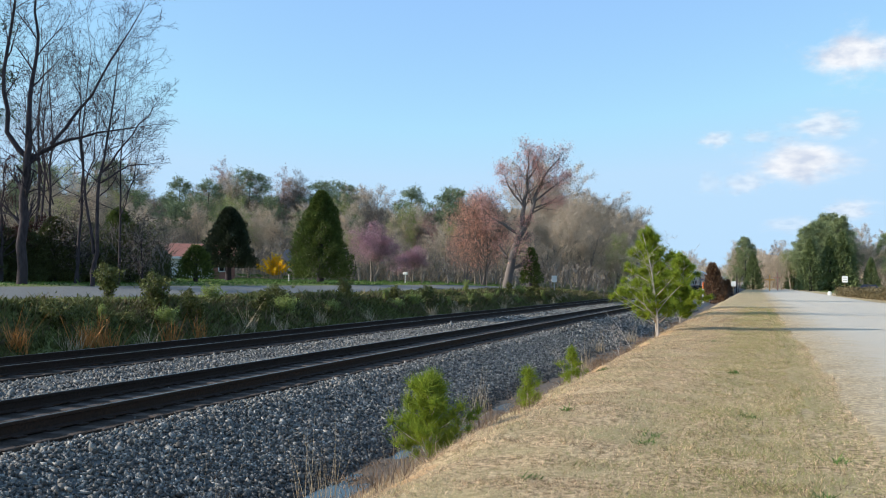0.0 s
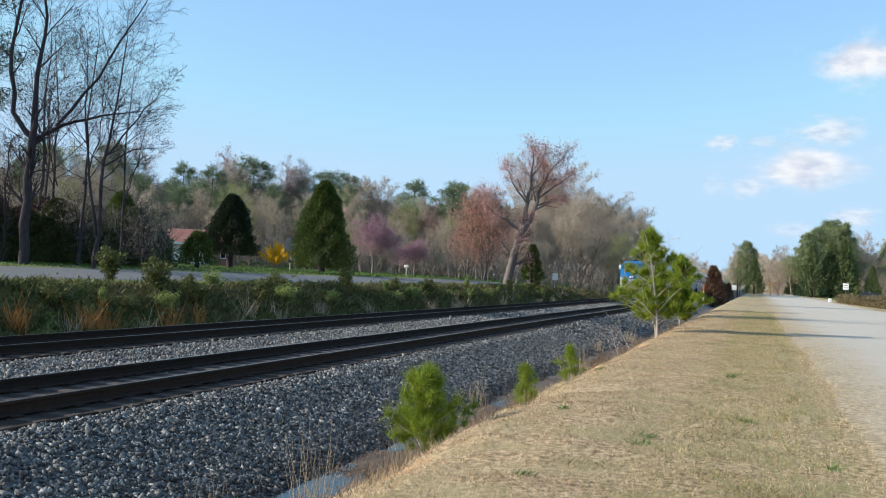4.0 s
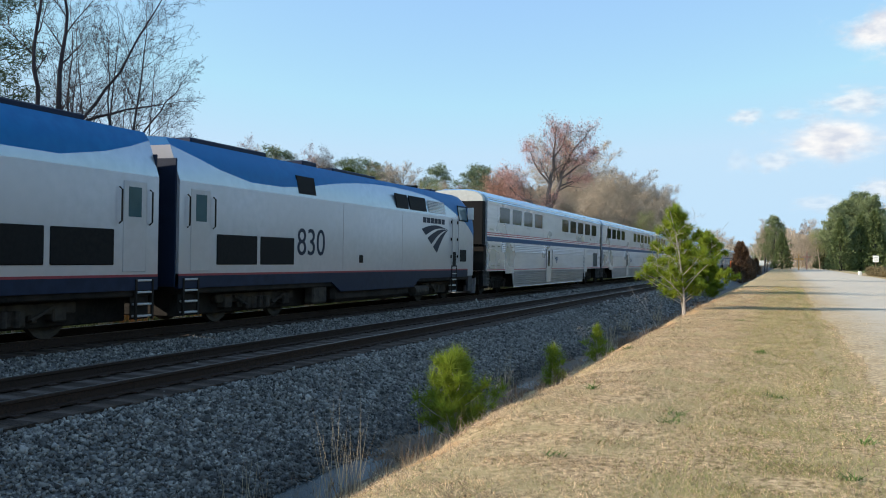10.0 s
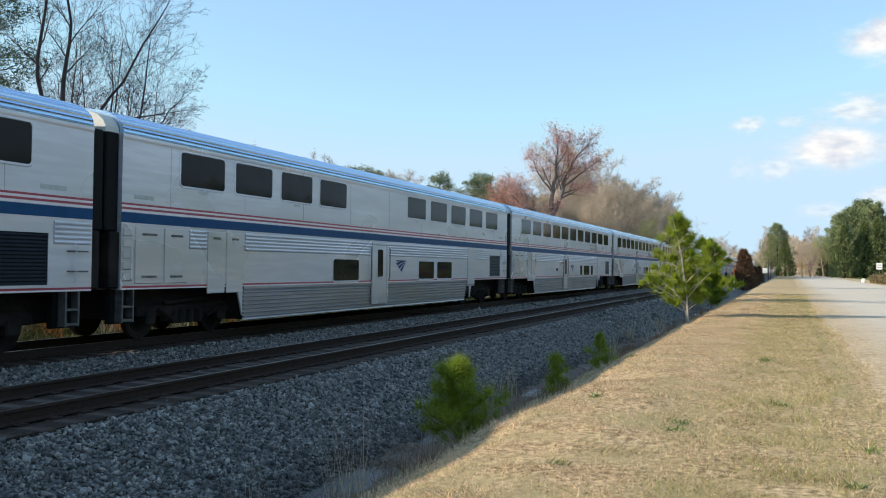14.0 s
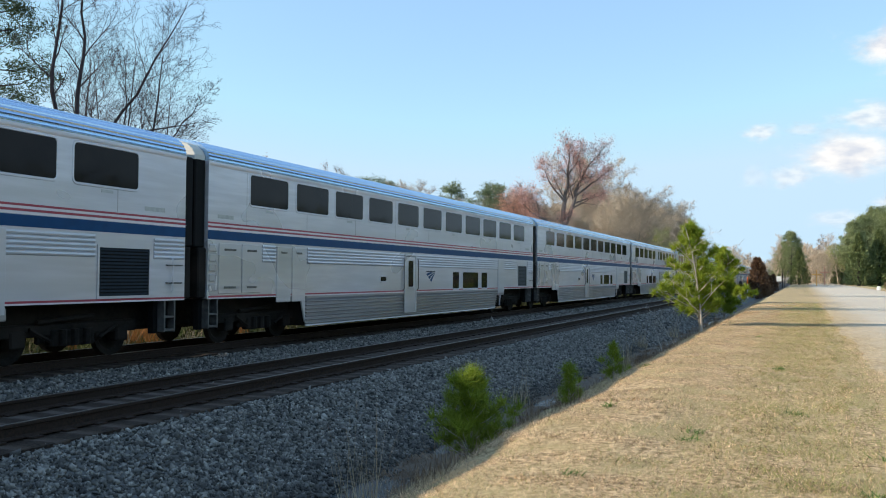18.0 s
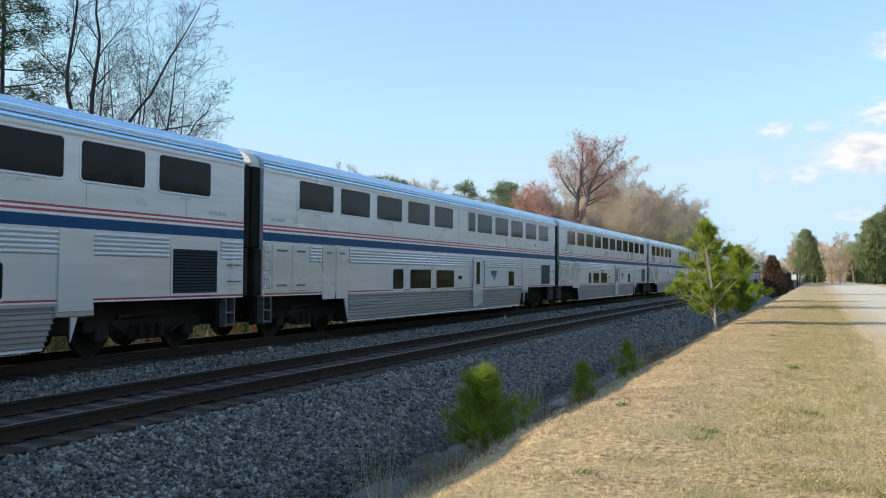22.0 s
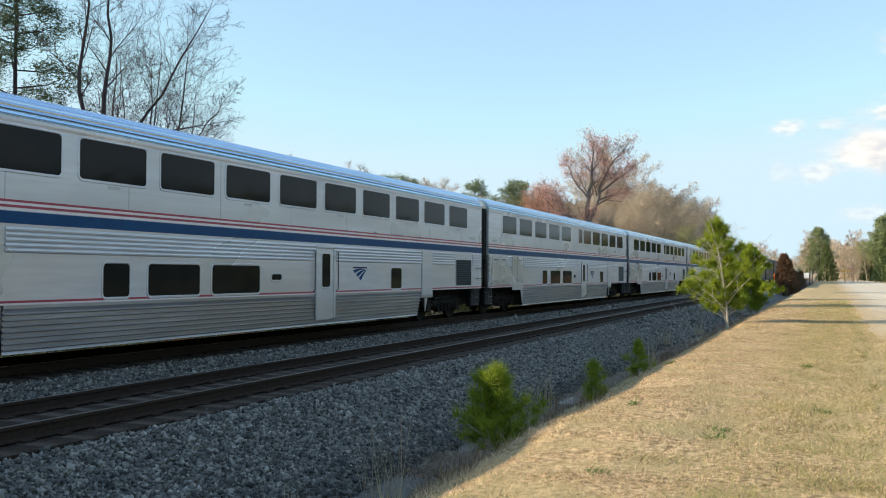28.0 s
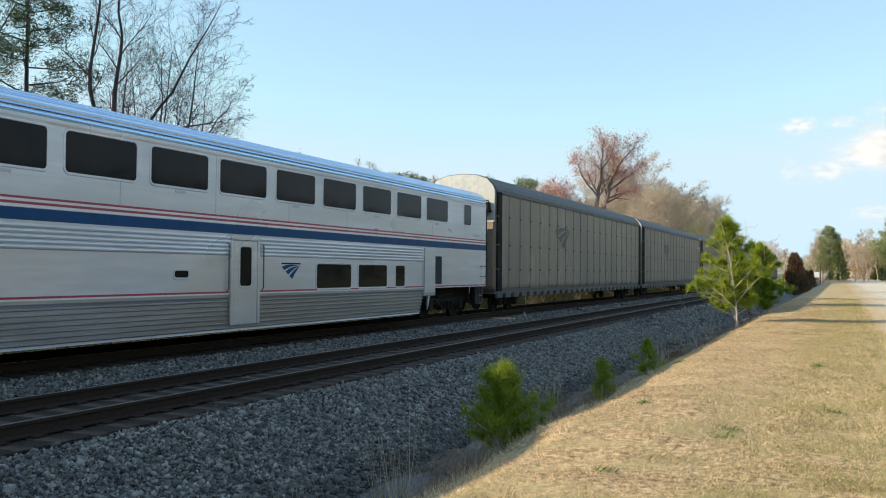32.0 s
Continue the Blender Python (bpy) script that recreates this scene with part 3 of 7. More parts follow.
def louvres(parent, name, y0, y1, z0, z1, x, n, frame_mat=STEEL, slat_mat=VENTSLAT):
    g = Geo()
    for a, b, c, d in ((y0 - 0.05, y1 + 0.05, z0 - 0.05, z0), (y0 - 0.05, y1 + 0.05, z1, z1 + 0.05), (y0 - 0.05, y0, z0, z1), (y1, y1 + 0.05, z0, z1)):
        g.box(x - 0.01, x + 0.02, a, b, c, d)
    v = part(name, g, frame_mat, parent)
    bk = Geo()
    bk.box(x - 0.012, x + 0.002, y0, y1, z0, z1)
    part("backing", bk, RUBBER, v)
    p = (z1 - z0) / n
    for i in range(n):
        s = Geo()
        za = z0 + i * p
        s.add([(x + 0.003, y0, za + p * 0.8), (x + 0.018, y0, za + p * 0.25), (x + 0.018, y0, za + p * 0.1), (x + 0.003, y0, za + p * 0.55),
               (x + 0.003, y1, za + p * 0.8), (x + 0.018, y1, za + p * 0.25), (x + 0.018, y1, za + p * 0.1), (x + 0.003, y1, za + p * 0.55)],
              [(0, 1, 5, 4), (1, 2, 6, 5), (2, 3, 7, 6), (0, 3, 2, 1), (4, 5, 6, 7)])
        part("slat", s, slat_mat, v)
    return v


def truck(parent, yc, wheels, base, r=0.46, x=1.0, metal=GRIME):
    """A bogie: side frames, bolster, springs, wheels on axles."""
    t = Geo()
    for s in (-1, 1):
        t.rbox(s * x - 0.09, s * x + 0.09, yc - base / 2 - 0.45, yc + base / 2 + 0.45, 0.5, 0.74, 0.03)
        t.rbox(s * (x + 0.03) - 0.1, s * (x + 0.03) + 0.1, yc - 0.55, yc + 0.55, 0.3, 0.62, 0.03)
        for k in (-0.3, 0.0, 0.3):
            t.tube([(s * (x + 0.14), yc + k, 0.32), (s * (x + 0.14), yc + k, 0.62)], [0.085, 0.085], 8)
        t.tube([(s * (x + 0.12), yc - 0.9, 0.78), (s * (x + 0.12), yc + 0.5, 0.86)], [0.05, 0.05], 6)
    t.rbox(-x, x, yc - 0.3, yc + 0.3, 0.55, 0.85, 0.03)
    for s in (-1, 1):
        for k in (-1, 1):
            t.rbox(s * (x + 0.02) - 0.06, s * (x + 0.02) + 0.06, yc + k * base * 0.28 - 0.1, yc + k * base * 0.28 + 0.1, 0.36, 0.56, 0.03)
            t.tube([(s * (x + 0.16), yc + k * 0.62, 0.42), (s * (x + 0.16), yc + k * (base / 2 - 0.2), 0.66)], [0.035, 0.035], 6)
    tk = part("truck", t, metal, parent, "grimy black bogie frame")
    for i in range(wheels):
        yy = yc - base / 2 + base * i / (wheels - 1)
        for s in (-1, 1):
            w = Geo()
            w.wheel(s * 0.74, yy, r, r, 0.13 * s)
            part("wheel", w, metal, tk)
            bx = Geo()
            bx.rbox(s * x - 0.13, s * x + 0.13, yy - 0.17, yy + 0.17, r - 0.15, r + 0.17, 0.03)
            part("axle_box", bx, metal, tk)


BODY = 26.62  # where the rear of a coach body ends


def U(u):
    return BODY - u


def coach_shell(parent, door, vent, z_end=1.12):
    hw = 1.545
    # side with fluting bands, drawn out over the whole length
    side = [(hw, z_end)]
    side += [(hw, 4.2)]
    side += [(hw + 0.012, 4.25), (hw + 0.012, 4.3), (hw - 0.012, 4.315)]
    # the roof edge curves over in ribs
    arc = [(1.535, 4.33), (1.52, 4.41), (1.485, 4.49), (1.43, 4.565), (1.35, 4.635), (1.25, 4.695), (1.12, 4.75), (0.96, 4.795), (0.75, 4.835), (0.4, 4.865)]
    roof = []
    for (x0, z0), (x1, z1) in zip(arc, arc[1:]):
        nx, nz = z1 - z0, x0 - x1
        k = 0.024 / math.hypot(nx, nz)
        roof += [(x0, z0), (x0 + 0.2 * (x1 - x0) + nx * k, z0 + 0.2 * (z1 - z0) + nz * k), (x0 + 0.75 * (x1 - x0) + nx * k, z0 + 0.75 * (z1 - z0) + nz * k)]
    roof += [(0.4, 4.865), (0.0, 4.885)]
    g = Geo()
    full = side + [(-x, zz) for x, zz in reversed(side)]
    g.sweep(full, 0.4, BODY)
    part("body", g, STEEL, parent, "stainless steel side with fluted bands")
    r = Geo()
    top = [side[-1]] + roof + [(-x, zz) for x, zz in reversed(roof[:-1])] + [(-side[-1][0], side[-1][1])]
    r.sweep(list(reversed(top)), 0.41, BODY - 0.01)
    part("roof", r, SKYROOF, parent, "ribbed rounded steel roof")
    da, db = (U(door[0]) - 0.12, U(door[1]) + 0.12) if door else (12, 12)
    fl = [(hw - 0.01, 2.0)]
    for i in range(5):
        z = 2.0 + i * 0.09
        fl += [(hw - 0.004, z), (hw + 0.02, z + 0.018), (hw + 0.026, z + 0.045), (hw + 0.02, z + 0.074)]
    fl += [(hw - 0.01, 2.455)]
    for y0, y1 in ((2.58, 3.18), (4.75, da), (db, max(BODY - 5.67, U(vent[0]) - 0.12))):
        q = Geo()
        q.sweep(fl, y0, y1)
        part("fluted_panel", q, STEEL, parent)
    # lowered belly between the bogies, with a fluted skirt
    b = Geo()
    b.box(-1.5, 1.5, 4.8, BODY - 5.77, 0.3, z_end)
    part("belly", b, GRIME, parent)
    # Dark filler boxes, added to block the lit ground seen beneath the coach.
    for ya, yb in ((0.5, 4.8), (BODY - 5.77, BODY - 0.2)):
        cs = Geo()
        cs.rbox(-0.95, 0.95, ya, yb, 0.5, z_end, 0.04)
        part("belly_filler", cs, GRIME, parent)
    s = Geo()
    pr = [(1.5, 0.29), (1.53, 0.29)]
    for i in range(7):
        zz = 0.34 + 0.1 * i
        pr += [(1.512, zz), (1.56, zz + 0.022), (1.56, zz + 0.034), (1.512, zz + 0.05)]
    pr += [(1.545, 1.06), (1.545, z_end - 0.001), (1.5, z_end - 0.001)]
    s.sweep(pr, 4.75, BODY - 5.47)
    s.v = [(x, y - 0.45 * (z_end - z) if y > 15 else y, z) for x, y, z in s.v]
    part("skirt", s, SKIRTSTEEL, parent, "fluted steel lower skirt")
    # stripes
    for nm, z0, z1, m in (("stripe", 2.865, 2.905, REDBAND), ("stripe", 2.822, 2.86, WHITEBAND), ("stripe", 2.772, 2.815, REDBAND), ("stripe", 2.722, 2.765, WHITEBAND), ("blue_band", 2.5, 2.712, BLUEBAND), ("stripe", 1.155, 1.195, REDBAND), ("stripe", 1.125, 1.15, WHITEBAND)):
        for ya, yb in (((0.45, da), (db, BODY)) if z0 < 2 else ((0.4, BODY),)):
            q = Geo()
            q.box(1.54, 1.549, ya, yb, z0, z1)
            part(nm, q, m, parent)
    # ends: diaphragm, end doors, posts
    for y0, y1 in ((0.03, 0.4), (BODY, BODY + 0.37)):
        d = Geo()
        d.rbox(-1.46, 1.46, y0, y1, 2.31, 4.32, 0.03)
        part("diaphragm", d, RUBBER, parent, "black rubber gangway bellows")
        e = Geo()
        ya, yb = (y0 + 0.1, y1 + 0.02) if y0 < 1 else (y0 - 0.02, y1 - 0.1)
        e.rbox(-1.5, 1.5, ya, yb, 1.15, 2.3, 0.03)
        part("end_sill", e, GRIME, parent)
    cap_end = Geo()
    cap_end.sweep([(1.44, 4.3), (1.43, 4.42), (1.36, 4.55), (1.22, 4.66), (0.95, 4.75), (0.5, 4.8), (-0.5, 4.8), (-0.95, 4.75), (-1.22, 4.66), (-1.36, 4.55), (-1.43, 4.42), (-1.44, 4.3)], 0.02, 0.4)
    part("roof_cap", cap_end, RACKEND, parent, "pale rounded cover over the gangway")
    for ya, yb in ((-0.12, 1.5), (BODY + 0.4, BODY - 1.2)):
        c = Geo()
        c.tube([(0, ya, 0.86), (0, yb, 0.9)], [0.13, 0.1], 6)
        part("coupler", c, GRIME, parent)
    truck(parent, 3.15, 2, 2.6)
    truck(parent, BODY - 2.72, 2, 2.6)
    for yy in (0.65, BODY - 0.45):
        st = Geo()
        st.box(1.35, 1.53, yy - 0.18, yy - 0.14, 0.45, 1.13)
        st.box(1.35, 1.53, yy + 0.14, yy + 0.18, 0.45, 1.13)
        for zz in (0.47, 0.75):
            st.box(1.32, 1.53, yy - 0.14, yy + 0.14, zz, zz + 0.04)
        # A black box stands in for the darkness behind the steps.
        rc = Geo()
        rc.box(1.2, 1.34, yy - 0.3, yy + 0.3, 0.42, 1.13)
        part("step_recess_dark", rc, RUBBER, parent)
        part("step", st, WORNSTEEL, parent)
        hd = Geo()
        hd.tube([(1.56, yy, 1.3), (1.6, yy, 1.34), (1.6, yy, 2.0), (1.56, yy, 2.04)], [0.014] * 4, 5)
        part("handrail", hd, STEEL, parent)


def coach(upper, lower, door, logo, oval, vent, extra=()):
    """A two-level coach; places are metres from its rear end. It starts at y = 0 and its wheels stand on z = 0."""
    th = thing("passenger_coach", "two-level stainless steel passenger coach with red, white and blue stripes", "train car", "coaches of the train")
    coach_shell(th, door, vent)
    for a, b in upper:
        windowed(th, U(a), U(b), 3.4, 4.16, 1.545, STEEL)
    for a, b in lower:
        windowed(th, U(a), U(b), 1.2, 1.86, 1.545, STEEL)
    if oval:
        windowed(th, U(oval + 0.22), U(oval - 0.22), 1.5, 1.66, 1.545, STEEL, "marker_window", 0.06)
    if door:
        a, b = U(door[0]), U(door[1])
        g = Geo()
        for q in ((a - 0.1, a, 0.42, 2.36), (b, b + 0.1, 0.42, 2.36), (a - 0.1, b + 0.1, 2.36, 2.44)):
            g.rbox(1.53, 1.585, *q, 0.015)
        d = part("side_door", g, STEEL, th, "steel side door with a narrow window")
        lf = Geo()
        lf.rbox(1.5, 1.567, a + 0.005, b - 0.005, 0.42, 2.355, 0.015)
        part("leaf", lf, STEEL, d)
        m = 0.5 * (a + b)
        windowed(d, m - 0.22, m + 0.22, 1.3, 2.22, 1.568, STEEL, "door_window", 0.08)
        for yy in (a - 0.2, b + 0.2):
            h = Geo()
            h.tube([(1.55, yy, 1.2), (1.6, yy, 1.25), (1.6, yy, 2.25), (1.55, yy, 2.3)], [0.018] * 4, 5)
            part("handrail", h, WORNSTEEL, d)
    if logo:
        travelmark(th, U(logo), 1.78, 0.85, BLUEBAND, x=1.549, h=0.34)
        bar = Geo()
        bar.box(1.549, 1.552, U(logo) - 0.4, U(logo) + 0.45, 1.83, 1.87)
        part("lettering_bar", bar, NAVY, th)
    louvres(th, "vent", U(vent[0]), U(vent[1]), 1.25, 2.2, 1.546, 14)
    # equipment doors at the leading end
    for y0, y1, z0 in ((0.8, 1.66, 1.24), (1.72, 2.52, 1.24), (3.24, 3.92, 0.98), (3.98, 4.66, 0.98)):
        g = Geo()
        g.rbox(1.54, 1.568, y0, y1, z0, 2.43, 0.012)
        pd = part("equipment_door", g, STEEL, th, "plain steel equipment door")
        for z in (1.36, 2.25) if y0 < 3 else (2.25,):
            la = Geo()
            la.rbox(1.567, 1.58, y0 + 0.2, y1 - 0.2, z, z + 0.05, 0.004)
            part("latch", la, WORNSTEEL, pd)
    for k in range(5):
        g = Geo()
        g.rbox(1.54, 1.575, 0.44, 0.72, 1.3 + 0.23 * k, 1.47 + 0.23 * k, 0.015)
        part("grab_step", g, STEEL, th)
    for yy in (0.75, BODY - 1.3):
        g = Geo()
        g.box(1.545, 1.548, yy, yy + 0.62, 3.0, 3.09)
        part("lettering_bar", g, GALV, th)
    # rear end: a proud plain locker, a fluted corner with its handles
    g = Geo()
    g.rbox(1.535, 1.584, BODY - 5.55, BODY - 4.72, 0.96, 2.46, 0.012)
    lk = part("locker", g, STEEL, th, "plain steel locker door")
    g = Geo()
    g.rbox(1.3, 1.57, BODY - 5.6, BODY - 4.67, 0.86, 1.08, 0.02)
    part("locker_foot", g, SKIRTSTEEL, lk)
    for y0, y1 in ((U(vent[1]) + 0.14, BODY - 0.05),):
        if y1 - y0 < 2.5:
            g, ribs = Geo(), [(1.535, 2.0)]
            for i in range(5):
                z = 2.0 + i * 0.09
                ribs += [(1.541, z), (1.565, z + 0.018), (1.571, z + 0.045), (1.565, z + 0.074)]
            g.sweep(ribs + [(1.535, 2.455)], y0, y1)
            part("fluted_panel", g, STEEL, th)
    for k in (0, 1):
        g = Geo()
        z = 1.5 + 0.38 * k
        g.tube([(1.545, BODY - 0.62, z), (1.59, BODY - 0.6, z), (1.59, BODY - 0.14, z), (1.545, BODY - 0.12, z)], [0.016] * 4, 5)
        part("grab_rail", g, WORNSTEEL, th)
    # emergency plates below some upper windows, seams between the side sheets
    for a, b in upper[::2]:
        g = Geo()
        m = 0.5 * (U(a) + U(b))
        g.box(1.544, 1.55, m - 0.16, m + 0.16, 3.27, 3.33)
        part("window_plate", g, GALV, th)
    for k in range(9):
        g = Geo()
        g.box(1.5445, 1.5475, 1.9 + 2.83 * k, 1.914 + 2.83 * k, 2.91, 4.19)
        part("seam", g, SKIRTSTEEL, th)
    # brackets below the sill over the bogies
    for yy in (4.7, BODY - 5.22):
        g = Geo()
        g.add([(1.5, yy, 1.1), (1.5, yy - 0.25 if yy < 9 else yy + 0.25, 1.1), (1.5, yy, 0.4), (1.54, yy, 1.1), (1.54, yy - 0.25 if yy < 9 else yy + 0.25, 1.1), (1.54, yy, 0.4)],
              [(0, 1, 2), (3, 5, 4), (0, 3, 4, 1), (1, 4, 5, 2), (2, 5, 3, 0)])
        part("bracket", g, STEEL, th)
    for a, b, c, d in extra:
        g = Geo()
        for k in range(4):
            g.rbox(1.545, 1.57, U(a), U(b), c + k * (d - c) / 4, c + (k + 0.7) * (d - c) / 4, 0.01)
        part("grille", g, GRIME, th)
    return th


ROW11 = [(1.5 + 2.135 * k + 1.73, 1.5 + 2.135 * k) for k in range(11)]
SPLIT = [(24.6, 22.8), (22.4, 20.6), (20.15, 18.35), (17.9, 16.1), (15.7, 13.95), (12.4, 11.6)] + [(1.25 + 2.1 * k + 1.7, 1.25 + 2.1 * k) for k in range(5)]
DINE = [(1.5 + 2.17 * k + 1.7, 1.5 + 2.17 * k) for k in range(5)] + [(16.5 + 2.08 * k + 1.65, 16.5 + 2.08 * k) for k in range(4)]
LAST = [(3.65 + 2.14 * k + 1.75, 3.65 + 2.14 * k) for k in range(9)] + [(2.2, 1.5)]

coach_a = coach(ROW11, [(11.0, 10.3), (9.9, 8.1), (7.7, 6.95)], (15.4, 14.6), 13.2, 17.1, (2.55, 1.15))
coach_b = coach(ROW11, [(19.7, 19.0), (18.5, 16.9), (16.5, 14.7), (7.8, 7.05)], (12.1, 11.3), 9.8, 14.0, (2.6, 1.1))
coach_c = coach(SPLIT, [(19.0, 18.2), (17.7, 15.95), (15.5, 13.8), (7.5, 6.7)], (11.75, 10.9), 9.4, 13.2, (2.5, 1.0))
coach_d = coach(DINE, [], (15.5, 14.6), 13.2, None, (2.6, 1.1), [(5.6, 5.0, 1.25, 2.25)])
coach_e = coach(DINE, [(17.3, 15.6), (10.8, 9.3), (9.0, 7.4)], (14.6, 13.6), 12.4, None, (2.6, 1.1))
coach_f = coach(LAST, [(12.1, 10.3), (9.9, 8.15), (7.6, 6.95)], (15.6, 14.7), 13.3, 17.3, (5.6, 4.15))
coach_g = coach([(24.95, 23.1), (22.75, 20.9), (20.5, 18.75), (18.25, 16.5), (16.15, 14.4), (9.5, 7.75), (7.4, 5.7), (5.3, 3.6), (3.25, 1.5)], [], (11.8, 10.9), 9.3, None, (2.6, 1.0))


def autorack():
    """A tall enclosed car carrier."""
    th = thing("autorack_car", "tall dusty grey-brown enclosed car carrier with ribbed side panels", "train car", "car carriers of the train")
    n = 28.2
    prof = [(1.42, 0.9), (1.5, 1.05), (1.5, 4.85), (1.42, 5.0)]
    g = Geo()
    g.sweep(prof + [(-x, z) for x, z in reversed(prof)], 0.5, n)
    part("body", g, RACK, th)
    r = Geo()
    rp = [(1.46, 4.98), (1.5, 5.02), (1.42, 5.2), (1.15, 5.48), (0.7, 5.64), (0, 5.7)]
    r.sweep(rp + [(-x, z) for x, z in reversed(rp[:-1])], 0.5, n)
    part("roof", r, RACKROOF, th, "dark rounded roof")
    for y0, y1 in ((0.42, 0.5), (n, n + 0.08)):
        e = Geo()
        ep = [(1.44, 3.7)] + [(x * 0.97, z - 0.03) for x, z in rp[1:]]
        e.sweep(ep + [(-x, z) for x, z in reversed(ep[:-1])], y0, y1)
        part("end_panel", e, RACKEND, th, "pale end panel under the roof")
        d = Geo()
        for k in range(6):
            d.rbox(-1.4 + 0.47 * k, -0.96 + 0.47 * k, y0 + 0.01, y1 - 0.01, 1.1, 3.7, 0.01)
        part("end_door", d, RACK, th)
    for k in range(20):
        y0 = 0.62 + 1.378 * k
        p = Geo()
        p.rbox(1.49, 1.53, y0 + 0.06, y0 + 1.34, 1.12, 4.82, 0.01)
        part("side_panel", p, RACK, th)
    for k in range(21):
        y0 = 0.56 + 1.378 * k
        p = Geo()
        p.rbox(1.49, 1.56, y0 - 0.05, y0 + 0.05, 1.0, 4.9, 0.012)
        part("rib", p, RACK, th)
    sill = Geo()
    sill.rbox(-1.45, 1.45, 0.5, n, 0.78, 1.02, 0.02)
    part("sill", sill, RACKROOF, th)
    for k in range(28):
        b = Geo()
        b.rbox(1.38, 1.5, 0.7 + k, 1.3 + k, 0.62, 0.84, 0.02)
        part("sill_bracket", b, RACKROOF, th)
    for z in (1.75, 2.75, 3.9):
        for k in range(21):
            q = Geo()
            q.rbox(1.5, 1.585, 0.49 + 1.378 * k, 0.63 + 1.378 * k, z, z + 0.07, 0.01)
            part("clip", q, RACKROOF, th)
    rl = Geo()
    rl.rbox(1.46, 1.545, 0.5, n, 4.86, 4.99, 0.015)
    part("top_rail", rl, RACKROOF, th)
    for ya in (0.1, n + 0.1):
        pf = Geo()
        pf.rbox(-1.2, 1.35, ya, ya + 0.32, 4.1, 4.16, 0.01)
        pf.tube([(1.3, ya + 0.05, 4.16), (1.3, ya + 0.05, 4.55), (0.6, ya + 0.05, 4.55)], [0.03] * 3, 5)
        pf.rbox(0.75, 1.3, ya + 0.1, ya + 0.32, 4.16, 4.5, 0.03)
        part("brake_platform", pf, GRIME, th, "small dark brake platform on the end wall")
    lad = Geo()
    for yy in (0.55, n - 0.45):
        lad.box(1.5, 1.58, yy - 0.02, yy + 0.02, 0.9, 4.6)
        lad.box(1.5, 1.58, yy + 0.36, yy + 0.4, 0.9, 4.6)
        for k in range(12):
            lad.box(1.55, 1.58, yy, yy + 0.38, 1.1 + 0.3 * k, 1.13 + 0.3 * k)
    part("ladder", lad, GRIME, th)
    travelmark(th, 9.6, 3.75, 2.7, RACKROOF, x=1.56, h=1.0)
    for ya, yb in ((0.5, 1.0), (n - 0.45, n)):
        ep = Geo()
        ep.rbox(1.5, 1.575, ya, yb, 0.95, 4.93, 0.01)
        part("end_post", ep, GRIME, th, "dark grimy corner post")
    for ya, yb in ((-0.1, 1.5), (n + 0.4, n - 1)):
        cp = Geo()
        cp.tube([(0, ya, 0.86), (0, yb, 0.9)], [0.13, 0.1], 6)
        part("coupler", cp, GRIME, th)
    truck(th, 3.0, 2, 1.8, 0.42)
    truck(th, n - 2.7, 2, 1.8, 0.42)
    return th


def lerp(pts, x):
    return float(np.interp(x, [p[0] for p in pts], [p[1] for p in pts]))


def digits(text, size, material, parent, m):
    """Writing in the built-in font, as a mesh."""
    cu = bpy.data.curves.new("road_number", "FONT")
    cu.body, cu.size, cu.extrude, cu.align_x = text, size, 0.004, "CENTER"
    tmp = bpy.data.objects.new("road_number", cu)
    me = bpy.data.meshes.new_from_object(tmp)
    me.materials.clear()
    me.materials.append(material)
    bpy.data.objects.remove(tmp)
    ob = part("road_number", me, None, parent)
    ob.matrix_local = m
    return ob


